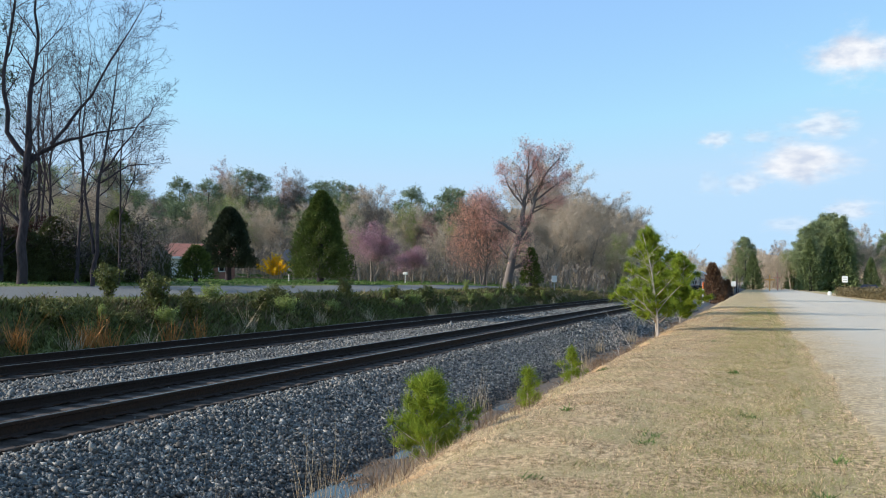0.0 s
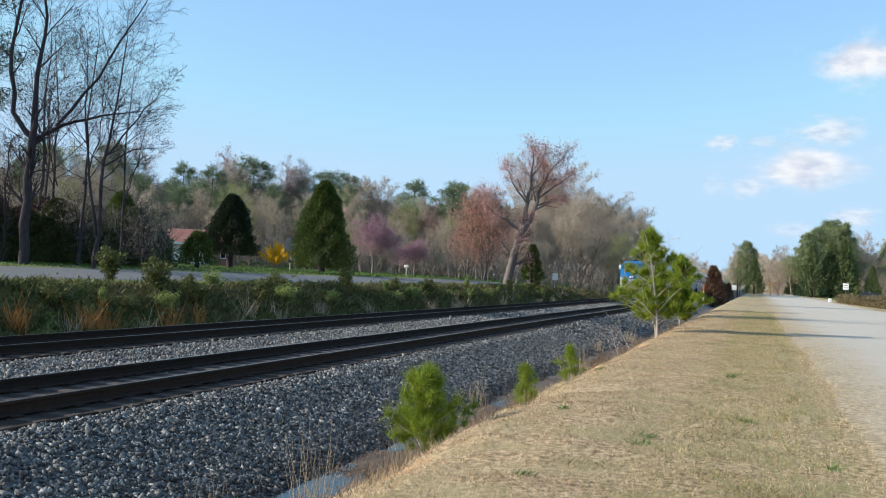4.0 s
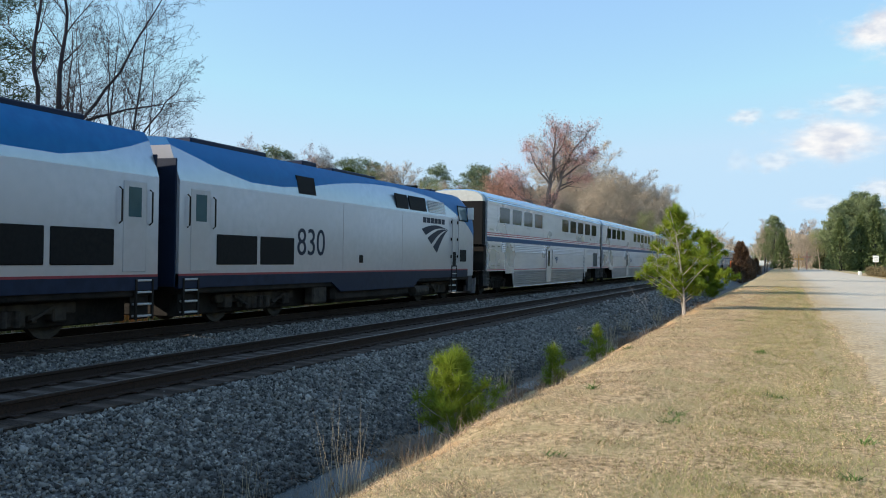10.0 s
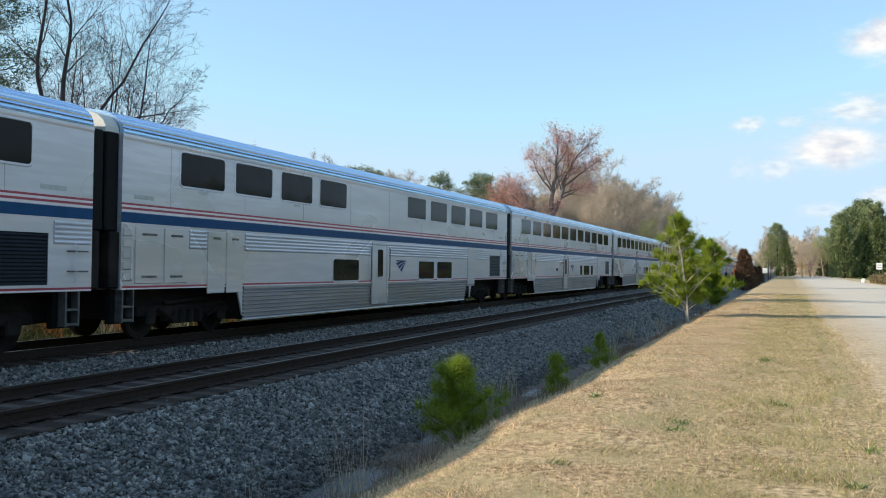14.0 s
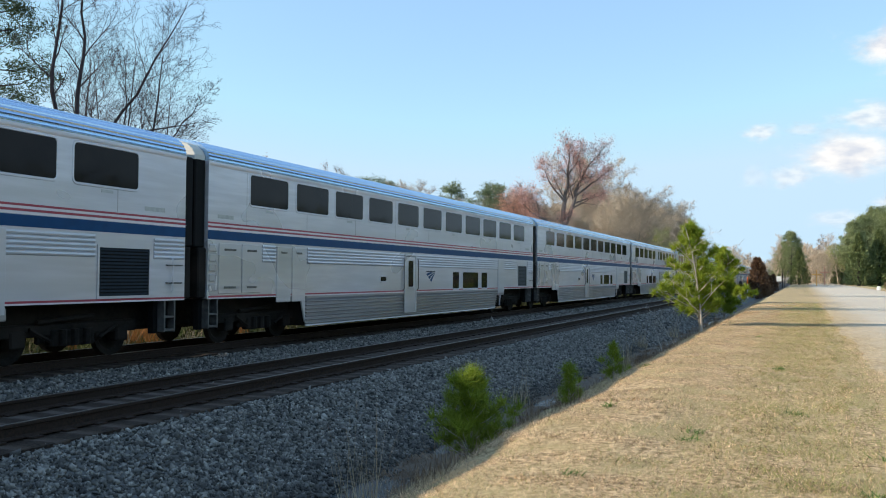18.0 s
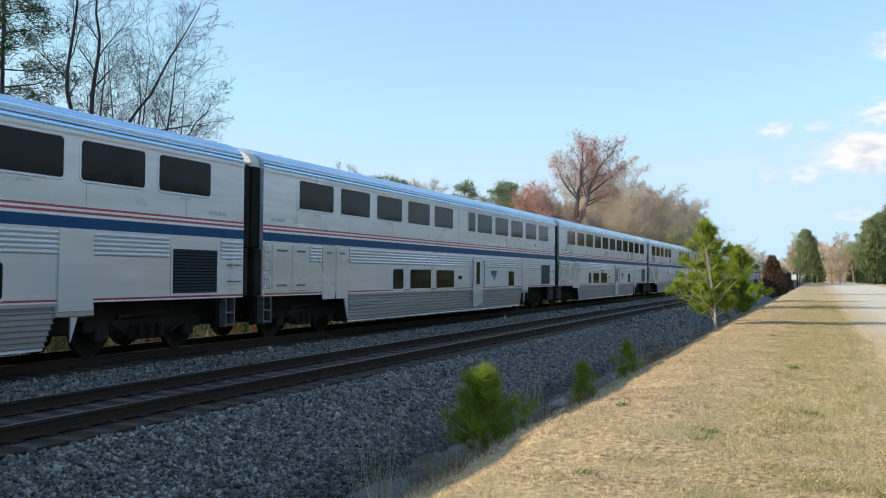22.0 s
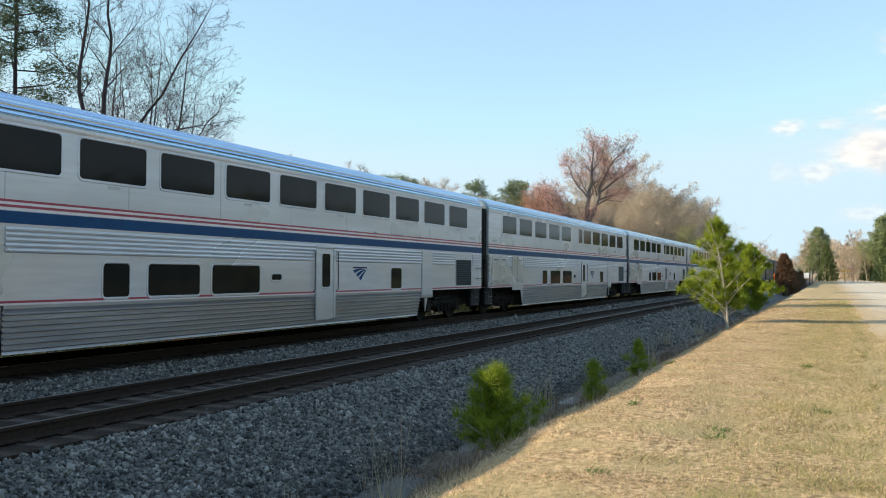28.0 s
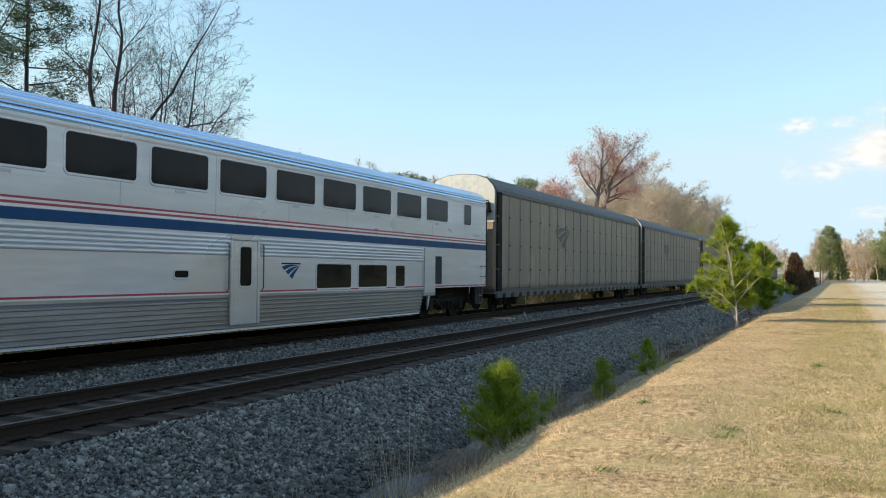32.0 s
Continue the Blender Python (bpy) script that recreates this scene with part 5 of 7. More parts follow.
def tufts(points, n, spread, length, width, seed, up=0.3, flat=0.0):
    """n little triangular leaves round each point: arrays of vertices and triangles."""
    rng = np.random.default_rng(seed)
    c = np.repeat(np.array([tuple(p) for p in points], float), n, 0)
    m = len(c)
    d = rng.normal(0, 1, (m, 3))
    d[:, 2] = d[:, 2] * (1 - flat) + up
    d /= np.linalg.norm(d, axis=1)[:, None]
    s = np.cross(d, rng.normal(0, 1, (m, 3)))
    s /= np.linalg.norm(s, axis=1)[:, None] + 1e-9
    c = c + rng.normal(0, spread, (m, 3))
    ln = length * rng.uniform(0.6, 1.3, m)[:, None]
    v = np.stack([c - s * width / 2, c + s * width / 2, c + d * ln], 1).reshape(-1, 3)
    return v, np.arange(3 * m).reshape(-1, 3)


def tree_meshes(name, seed, cfg, bark, leaf=None, leaf_n=4, leaf_args=(0.12, 0.12, 0.05), forks=1, lean=0.0):
    """The two meshes of a tree: its wood, and its leaves or buds (or None)."""
    rng = random.Random(seed)
    g, tips = (Geo(), Geo()), []
    for k in range(forks):
        a = rng.uniform(0, 6.28)
        o = 0.25 * (k > 0)
        d = Vector((math.cos(a) * (0.16 * (forks > 1)) + lean, math.sin(a) * 0.16 * (forks > 1), 1)).normalized()
        grow(g, tips, rng, Vector((o * math.cos(a), o * math.sin(a), -0.2)), d, cfg["height"] * (1 if k == 0 else rng.uniform(0.75, 1)), cfg["r"] * (1 if k == 0 else 0.7), 0, cfg)
    wood, twigs = g[0].mesh(name, bark, True), g[1].mesh(name + "_branches", bark, True)
    lv = None
    if leaf:
        v, t = tufts([p for p, d in tips], leaf_n, leaf_args[0], leaf_args[1], leaf_args[2], seed)
        lv = bulk(name + "_leaves", v, t, leaf)
    return wood, lv, twigs


def plant(meshes, label, category, m, name="tree", group="", crown="foliage", kind=""):
    th = thing(name, label, category, group, kind)
    th.matrix_world = m
    part("trunk", meshes[0], None, th)
    if len(meshes) > 2:
        part("crown", meshes[2], None, th)
    if meshes[1]:
        part(crown, meshes[1], None, th)
    return th


def sized(m, s, sz=None):
    return m @ Matrix.Diagonal((s, s, sz or s, 1))


BARE = dict(height=11, r=0.2, wander=0.07, lift=0.05, fine=0.012, taper=0.25, levels=4, kids=(11, 6, 5, 4), start=(0.3, 0.25, 0.2), angle=40, ratio=0.52, thin=0.6)
MASS = dict(height=13, r=0.2, wander=0.07, lift=0.05, fine=0.025, taper=0.3, levels=4, kids=(15, 6, 5, 4), start=(0.22, 0.15, 0.15, 0.15), angle=42, ratio=0.46, thin=0.5)

# Darker copy of the far twigs: shade among the trees is in its colour.
DIMTWIG = leafy("shade_painted_twigs", (0.23, 0.19, 0.155), (0.13, 0.105, 0.088), 0.45, 0.1, 0.05)
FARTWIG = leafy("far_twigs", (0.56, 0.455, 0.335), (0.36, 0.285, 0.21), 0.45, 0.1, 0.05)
# woods: a few kinds, planted many times
SPRAY = (0.18, 0.7, 0.026)
wood_a = tree_meshes("bare_tree", 11, MASS, TWIG, FARTWIG, 2, SPRAY)
wood_b = tree_meshes("bare_tree", 12, dict(MASS, angle=34, height=14), GREYTWIG, FARTWIG, 2, SPRAY)
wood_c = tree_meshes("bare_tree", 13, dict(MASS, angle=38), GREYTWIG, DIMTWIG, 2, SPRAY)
wood_red = tree_meshes("budding_tree", 14, MASS, GREYTWIG, WOODRED, 2, (0.3, 0.28, 0.07))
wood_lime = tree_meshes("leafing_tree", 15, MASS, TWIG, LIMEBUD, 2, (0.32, 0.24, 0.07))
wood_dome = tree_meshes("spreading_tree", 17, dict(MASS, height=11, r=0.26, kids=(16, 6, 5, 4), start=(0.18, 0.15, 0.15, 0.15), angle=38, ratio=0.6, wander=0.08, fine=0.03), TWIG, FARTWIG, 1, (0.2, 0.6, 0.03))
shrub_a = tree_meshes("shrub", 16, dict(MASS, kids=(10, 5, 5, 3), height=3.5, r=0.05, start=(0.05, 0.1, 0.1), angle=48, fine=0.014), GREYTWIG)


def pine_meshes(seed, h, r, leaf, first=0.5, whorl=16, clump=70, size=0.3, width=0.07, reach=2.6):
    """A tall pine: straight trunk, level limbs in its upper part, needle clumps at their ends."""
    rng = random.Random(seed)
    g, pts = Geo(), []
    g.tube([(0.12 * math.sin(0.5 * i), 0.1 * math.cos(0.7 * i), -0.3 + (h + 0.3) * i / 8) for i in range(9)], [r * (1 - 0.1 * i) for i in range(9)], 7, cap=False)
    for i in range(whorl):
        t = first + (1 - first) * (i + rng.random()) / whorl
        a = i * 2.4 + rng.uniform(-0.5, 0.5)
        ln = reach * (1.1 - 0.75 * ((t - first) / (1 - first)) ** 1.5) * rng.uniform(0.6, 1.15)
        p0 = Vector((0, 0, h * t))
        d = Vector((math.cos(a), math.sin(a), rng.uniform(0.05, 0.45)))
        p1 = p0 + d * ln * 0.6
        p2 = p0 + d * ln + Vector((0, 0, 0.15 * ln))
        g.tube([p0, p1, p2], [r * 0.28, r * 0.18, 0.01], 4, cap=False)
        for k in range(7):
            q = p1.lerp(p2, rng.uniform(0.1, 1.1)) + Vector((rng.gauss(0, 0.2 * ln), rng.gauss(0, 0.2 * ln), rng.gauss(0.1, 0.12 * ln)))
            pts.append(q)
    pts.append(Vector((0, 0, h * 1.02)))
    v, t = tufts(pts, clump, size, size * 1.1, width, seed, 0.35, 0.3)
    return g.mesh("pine", BARK, True), bulk("pine_needles", v, t, leaf)


def cone_meshes(seed, h, w, leaf, n=9000, size=0.3, width=0.12, power=0.8, base=0.01):
    """A dense conical evergreen built of many leaf sprays round a trunk."""
    rng = np.random.default_rng(seed)
    g = Geo()
    g.tube([(0, 0, -0.2), (0, 0, h * 0.5), (0, 0, h * 0.96)], [0.05 * w + 0.05, 0.03 * w + 0.03, 0.01], 7, cap=False)
    z = base + (1 - base) * rng.uniform(0, 1, n) ** 0.9
    a = rng.uniform(0, 2 * np.pi, n)
    lump = 1 + 0.16 * np.sin(3 * a + 7 * z) + 0.13 * np.sin(7 * a - 19 * z) + 0.1 * np.sin(5 * a + 31 * z)
    rad = 0.5 * w * np.clip(1 - z, 0, 1) ** power * np.minimum(1, (z + 0.2) / 0.26) * lump * np.sqrt(rng.uniform(0.35, 1.05, n))
    c = np.stack([rad * np.cos(a), rad * np.sin(a), z * h], 1)
    d = np.stack([np.cos(a), np.sin(a), 0.9 + 0 * a], 1) + rng.normal(0, 0.5, (n, 3))
    d /= np.linalg.norm(d, axis=1)[:, None]
    s = np.cross(d, rng.normal(0, 1, (n, 3)))
    s /= np.linalg.norm(s, axis=1)[:, None]
    ln = size * rng.uniform(0.5, 1.4, n)[:, None]
    v = np.stack([c - s * width / 2, c + s * width / 2, c + d * ln], 1).reshape(-1, 3)
    return g.mesh("evergreen", BARK, True), bulk("evergreen_foliage", v, np.arange(3 * n).reshape(-1, 3), leaf)


pine_far_a = pine_meshes(21, 15, 0.2, HAZEPINE, 0.48, 22, 46, 0.3, 0.09, 3.3)
pine_far_b = pine_meshes(22, 16, 0.2, HAZEPINE, 0.55, 20, 46, 0.32, 0.09, 3.6)
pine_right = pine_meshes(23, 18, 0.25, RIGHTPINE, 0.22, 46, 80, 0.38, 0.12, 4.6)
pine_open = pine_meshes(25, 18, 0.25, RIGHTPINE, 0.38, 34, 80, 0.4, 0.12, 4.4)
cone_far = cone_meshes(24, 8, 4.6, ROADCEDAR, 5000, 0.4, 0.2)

SKY = [(7, 60), (7.6, 105), (8.5, 140), (10, 165), (11.5, 175), (13, 175), (16, 165), (18, 170), (20, 165), (22, 150), (24, 165), (26, 160), (29, 160), (31, 178), (33, 182), (36, 168), (40, 172), (44, 165), (60, 170)]


def tall(meshes):
    return max(v.co.z for me in (meshes[0], meshes[-1]) for v in me.vertices)


rng = random.Random(5)
kinds = [(wood_a, tall(wood_a), "bare grey-brown tree in the woods"), (wood_b, tall(wood_b), "slender bare tree in the woods"), (wood_c, tall(wood_c), "dark bare tree in the woods"),
         (wood_red, tall(wood_red), "tree with reddish buds in the woods"), (wood_lime, tall(wood_lime), "tree with pale new leaves in the woods"), (pine_far_a, tall(pine_far_a), "tall green pine in the woods"), (pine_far_b, tall(pine_far_b), "tall high-crowned pine in the woods")]
for row, (r0, r1, cnt) in enumerate(((110, 124, 40), (126, 140, 54), (144, 162, 62))):
    for i in range(cnt):
        az = 7.4 + 46 * (i + rng.random()) / cnt
        r = rng.uniform(r0, r1)
        if az < 14:
            r *= 1.3
        want = lerp(SKY, az) / 1550 * r * (0.68, 0.9, 1.1)[row] * rng.uniform(0.72, 1.1) * (1.17 if az < 13.5 else 0.88 if az < 21 else 1.0)
        pool = [0, 0, 1, 1, 2, 0, 3, 4, 5, 6, 5] if az > 18 else [0, 0, 0, 1, 2]
        if row == 0:
            pool = [0, 1, 0, 0, 1, 4]
        k = kinds[rng.choice(pool)]
        x, y = -r * math.sin(radians(az)), r * math.cos(radians(az))
        s = want / k[1]
        plant(k[0], k[2], "tree", sized(pose(x, y, height(x, y), 0, 0, rng.uniform(0, 360)), s * rng.uniform(0.9, 1.25), s), group="trees of the far woods")



def thicket(name, label, n, place, seed, material, long=(1.5, 4.5), wide=0.12):
    """Upright twig strokes that fill a stand of trees too far off to tell apart."""
    rg = np.random.default_rng(seed)
    u = rg.uniform(0, 1, n)
    x, y, top = place(u, rg)
    z0 = np.array([height(a, b) for a, b in zip(x, y)])
    z = z0 + top * rg.uniform(0, 1, n) ** 0.8
    ln = rg.uniform(*long, n)
    a = rg.uniform(0, 2 * np.pi, n)
    s = np.stack([np.cos(a), np.sin(a), 0 * a], 1) * wide * rg.uniform(0.5, 1.4, n)[:, None]
    c = np.stack([x, y, z - 0.3 * ln], 1)
    d = np.stack([rg.normal(0, 0.75, n), rg.normal(0, 0.75, n), np.ones(n)], 1) * ln[:, None]
    v = np.stack([c - s, c + s, c + d], 1).reshape(-1, 3)
    return tagged(new(name, bulk(name, v, np.arange(3 * n).reshape(-1, 3), material)), label, "woods", kind="stuff")


def deep_woods(u, rg):
    az = np.radians(7.9 + 48 * u)
    r = rg.uniform(190, 205, len(u)) * np.where(az < 0.25, 1.2, 1.0)
    top = np.interp(np.degrees(az), [p[0] for p in SKY], [p[1] for p in SKY]) / 1550 * r * 0.72
    return -r * np.sin(az), r * np.cos(az), top


def far_woods(u, rg):
    az = np.radians(8.6 + 47 * u)
    r = rg.uniform(135, 185, len(u)) * np.where(az < 0.25, 1.3, 1.0)
    top = np.interp(np.degrees(az), [p[0] for p in SKY], [p[1] for p in SKY]) / 1550 * r * 0.55
    return -r * np.sin(az), r * np.cos(az), top


# Dark strokes close the sky gaps and carry the shade inside the woods.
thicket("deep_woods", "dark twig strokes that paint the shade inside the leafless woods", 36000, deep_woods, 60, DIMTWIG, (1.2, 3.4), 0.28)
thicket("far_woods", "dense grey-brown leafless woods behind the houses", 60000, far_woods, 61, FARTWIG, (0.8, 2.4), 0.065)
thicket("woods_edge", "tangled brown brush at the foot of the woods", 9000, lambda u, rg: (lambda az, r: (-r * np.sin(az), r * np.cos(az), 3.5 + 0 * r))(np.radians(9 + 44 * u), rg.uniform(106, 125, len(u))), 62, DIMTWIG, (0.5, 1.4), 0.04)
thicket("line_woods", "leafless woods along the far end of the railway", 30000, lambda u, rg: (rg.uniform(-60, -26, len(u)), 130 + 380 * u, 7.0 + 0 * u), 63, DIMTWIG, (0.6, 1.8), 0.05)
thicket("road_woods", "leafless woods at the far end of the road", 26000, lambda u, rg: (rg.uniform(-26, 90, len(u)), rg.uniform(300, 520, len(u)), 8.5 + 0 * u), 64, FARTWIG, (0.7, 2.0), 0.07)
# Out of view: added to dim skylight on the train and darken its windows.
thicket("unseen_woods", "unseen woods added across the gravel road to darken the train's reflections", 16000, lambda u, rg: (rg.uniform(46, 62, len(u)), -120 + 420 * u, 11 + 0 * u), 65, HAZEPINE, (1.5, 3.5), 0.6)
# broad bare trees where the woods come down to the line
for az, r, h in ((13.4, 150, 11.5), (12.6, 146, 13.4), (11.8, 158, 16.2), (10.9, 168, 17.8), (10.1, 180, 19), (9.3, 194, 20), (8.6, 208, 20.2), (8.0, 226, 19.4), (12.2, 175, 14), (10.5, 200, 18)):
    x, y = -r * math.sin(radians(az)), r * math.cos(radians(az))
    s = h / tall(wood_dome)
    plant(wood_dome, "broad-crowned bare tree at the edge of the woods", "tree", sized(pose(x, y, height(x, y), 0, 0, az * 131), s * rng.uniform(0.85, 1.05), s), group="broad trees beside the line")
# trees along the far end of the line
for i in range(16):
    y = 160 + 22 * i + rng.uniform(-5, 5)
    x = -27 - rng.uniform(0, 10)
    k = kinds[rng.choice([0, 1, 2, 0, 5])]
    s = rng.uniform(0.75, 1.0)
    plant(k[0], k[2], "tree", sized(pose(x, y, height(x, y), 0, 0, rng.uniform(0, 360)), s * 1.2, s), group="trees along the line")
for i in range(14):
    y, x = 330 + 14 * i, rng.uniform(-22, 14)
    k = kinds[rng.choice([0, 1, 0, 2])]
    plant(k[0], k[2], "tree", sized(pose(x, y + 80, height(x, y), 0, 0, rng.uniform(0, 360)), 1.2, 0.75), group="trees at the end of the road")

# woods to the side of the gravel road
for az, r, k, s, lb in ((0.6, 262, pine_right, 0.78, "rounded dark evergreen beside the road"), (0.15, 250, cone_far, 1.2, "rounded dark evergreen beside the road"), (1.1, 268, pine_right, 0.62, "rounded dark evergreen beside the road"), (1.5, 265, wood_a, 0.95, "bare tree beside the road"), (1.0, 275, wood_b, 0.85, "bare tree beside the road"),
                        (-1.6, 290, wood_a, 0.95, "bare tree beside the road"), (-2.4, 300, wood_a, 1.0, "bare tree beside the road"),
                        (-3.0, 262, pine_open, 0.82, "broad dark pine beside the road"), (-3.7, 270, pine_open, 1.0, "broad dark pine beside the road"), (-4.6, 255, pine_right, 1.0, "broad dark pine beside the road"),
                        (-4.2, 225, cone_far, 1.6, "dense evergreen beside the road"), (-3.3, 230, cone_far, 1.05, "dense evergreen beside the road"), (-5.3, 235, cone_far, 0.9, "dense evergreen beside the road"),
                        (-5.6, 290, wood_a, 1.15, "bare tree beside the road"), (-6.3, 280, wood_b, 1.1, "bare tree beside the road"), (-7.0, 285, wood_a, 1.1, "bare tree beside the road"), (-7.8, 280, wood_b, 1.0, "bare tree beside the road"),
                        (-6.4, 225, cone_far, 0.95, "brownish evergreen beside the road"), (-8.0, 240, pine_right, 0.7, "broad dark pine beside the road"), (-1.2, 310, wood_c, 0.9, "bare tree beside the road"), (-1.5, 238, wood_dome, 0.62, "low spreading bare tree behind the crosses"), (-2.0, 252, wood_lime, 0.7, "tree with pale new leaves beside the road"), (-5.9, 262, wood_dome, 1.0, "broad bare tree beside the road"), (-6.8, 250, wood_dome, 0.85, "broad bare tree beside the road"), (-9, 240, wood_a, 1, "bare tree beside the road")):
    x, y = -r * math.sin(radians(az)), r * math.cos(radians(az))
    plant(k, lb, "tree", sized(pose(x, y, height(x, y), 0, 0, az * 77), s), group="trees beside the gravel road")



def side_woods(u, rg):
    az = 0.6 - 10.5 * u
    r = rg.uniform(285, 330, len(u))
    top = np.interp(-az, (-1, 0.2, 1.0, 1.8, 2.6, 3.4, 4.8, 5.6, 7, 11), (9, 15, 12, 11, 15, 19, 19, 15, 14, 14)) * 0.85
    return -r * np.sin(np.radians(az)), r * np.cos(np.radians(az)), top


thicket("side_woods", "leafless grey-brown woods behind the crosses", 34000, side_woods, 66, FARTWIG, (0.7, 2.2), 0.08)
for az, r, k, s, tn in ((-3.4, 250, pine_right, 0.95, 20), (-4.0, 262, pine_open, 1.1, 140), (-4.7, 250, pine_right, 1.0, 250), (-2.9, 240, pine_right, 0.85, 310), (-3.1, 222, cone_far, 1.5, 0), (-4.9, 225, cone_far, 1.7, 60), (-2.2, 270, cone_far, 1.3, 90), (-7.3, 265, pine_open, 0.8, 70)):
    x, y = -r * math.sin(radians(az)), r * math.cos(radians(az))
    plant(k, "massed dark evergreen beside the road", "tree", sized(pose(x, y, height(x, y), 0, 0, tn), s), group="trees beside the gravel road")

# the red maple by the bank
# yard evergreens and blossoms
cedar = cone_meshes(41, 7.1, 5.0, CEDARLEAF, 34000, 0.22, 0.075, 0.55)
plant(cedar, "dense conical green cedar at the roadside", "tree", polar(27.6, 72, 1.75))
dark = cone_meshes(42, 6.0, 4.9, DARKCEDAR, 26000, 0.24, 0.08, 0.55, 0.14)
plant(dark, "dark rounded evergreen in front of the house", "tree", polar(33.4, 78, 1.8))
plant(cone_meshes(43, 4.2, 3.4, CEDARLEAF, 6000, 0.26, 0.1, 0.6), "bushy green cedar beside the house", "tree", sized(polar(40.0, 66, 1.7), 1.15))
plant(cone_meshes(44, 2.4, 2.8, CEDARLEAF, 4000, 0.22, 0.1, 0.5), "low green shrub before the house", "shrub", polar(35.4, 66, 1.65), name="shrub")
plant(cone_meshes(45, 3.4, 2.2, CEDARLEAF, 4000, 0.22, 0.1, 0.6), "green bush behind the maple", "shrub", polar(13.9, 84, 1.5), name="shrub")
redbud = tree_meshes("redbud", 46, dict(BARE, height=3.6, r=0.09, kids=(8, 6, 5, 4), start=(0.3, 0.2, 0.15), angle=46, ratio=0.6, fine=0.012), GREYTWIG, PINKBUD, 4, (0.16, 0.09, 0.055), 2)
plant(redbud, "redbud tree in pink bloom", "tree", sized(polar(24.3, 88, 1.8), 1.45, 1.1))
plant(redbud, "small redbud in pink bloom", "tree", sized(polar(21.6, 92, 1.8, 140), 0.95, 0.7))
gf = Geo()
rg = random.Random(8)
tipsf = []
for i in range(60):
    a, t = rg.uniform(0, 6.28), rg.uniform(0.1, 1.0)
    e = Vector((math.cos(a) * t * 1.15, math.sin(a) * t * 1.15, 1.65 - 0.85 * t + rg.uniform(-0.3, 0.3)))
    gf.tube([(0.5 * t * math.cos(a), 0.5 * t * math.sin(a), 0), e * 0.6 + Vector((0, 0, 0.25)), e], [0.014, 0.01, 0.004], 3, cap=False)
    tipsf += [e * k + Vector((0, 0, 0.25 * (1 - k))) for k in (0.12, 0.22, 0.32, 0.42, 0.52, 0.62, 0.72, 0.82, 0.91, 1.0)]
v, t = tufts(tipsf, 9, 0.04, 0.09, 0.06, 9)
plant((gf.mesh("forsythia", TWIG), bulk("forsythia_bloom", v, t, YELLOW)), "forsythia bush covered in yellow bloom", "shrub", sized(polar(30.5, 76, 1.72), 1.35, 1.25), name="forsythia_bush", crown="bloom")

# tall bare trees by the far road
SIDE = dict(wander=0.075, lift=0.05, fine=0.008, taper=0.25, levels=4, kids=(0, 6, 4, 3), start=(0.2, 0.2, 0.2), angle=40, ratio=0.62, thin=0.64)


def limb_tree(name, seed, limbs, bark, density=1.05, reach=0.34, t0=0.3, leaf=None, leaf_n=4, leaf_args=(0.15, 0.13, 0.1), cfg=SIDE):
    """A tree from its main limbs, each a run of (x, z) points with a first and a last radius, and side branches grown along them."""
    rg = random.Random(seed)
    g, tips = (Geo(), Geo()), []
    for pts, r0, r1 in limbs:
        r0, r1 = 0.68 * r0, 0.6 * r1
        p3, dep = [], 0.0
        for i, (x, z) in enumerate(pts):
            dep += rg.uniform(-0.35, 0.35) * (i > 0)
            p3.append(Vector((x, dep, z)))
        fine = [p3[0]]
        for a, b in zip(p3, p3[1:]):
            for k in (0.33, 0.66, 1.0):
                q = a.lerp(b, k)
                if k < 1:
                    q += Vector((rg.gauss(0, 0.05), rg.gauss(0, 0.05), 0))
                fine.append(q)
        n = len(fine)
        g[0].tube(fine, [r0 + (r1 - r0) * i / (n - 1) for i in range(n)], 8, cap=False)
        total = sum((b - a).length for a, b in zip(fine, fine[1:]))
        for k in range(int(total * density)):
            t = t0 + (1 - t0) * (k + rg.random()) / max(1, int(total * density))
            f = min(t, 0.999) * (n - 1)
            j = int(f)
            q = fine[j].lerp(fine[j + 1], f - j)
            d = (fine[j + 1] - fine[j]).normalized()
            ax = d.orthogonal().normalized()
            ax.rotate(Matrix.Rotation(k * 2.4 + rg.uniform(-0.5, 0.5), 3, d))
            an = radians(rg.uniform(28, 58))
            rr = r0 + (r1 - r0) * t
            grow(g, tips, rg, q, (d * math.cos(an) + ax * math.sin(an)).normalized(), total * reach * rg.uniform(0.6, 1.1) * (1.15 - 0.7 * t), max(0.014, rr * 0.5), 1, cfg)
        grow(g, tips, rg, fine[-1], (fine[-1] - fine[-2]).normalized(), total * 0.2, r1, 1, cfg)
    lv = None
    if leaf:
        v, t = tufts([p for p, d in tips], leaf_n, *leaf_args, seed)
        lv = bulk(name + "_leaves", v, t, leaf)
    return g[0].mesh(name, bark, True), lv, g[1].mesh(name + "_branches", bark, True)


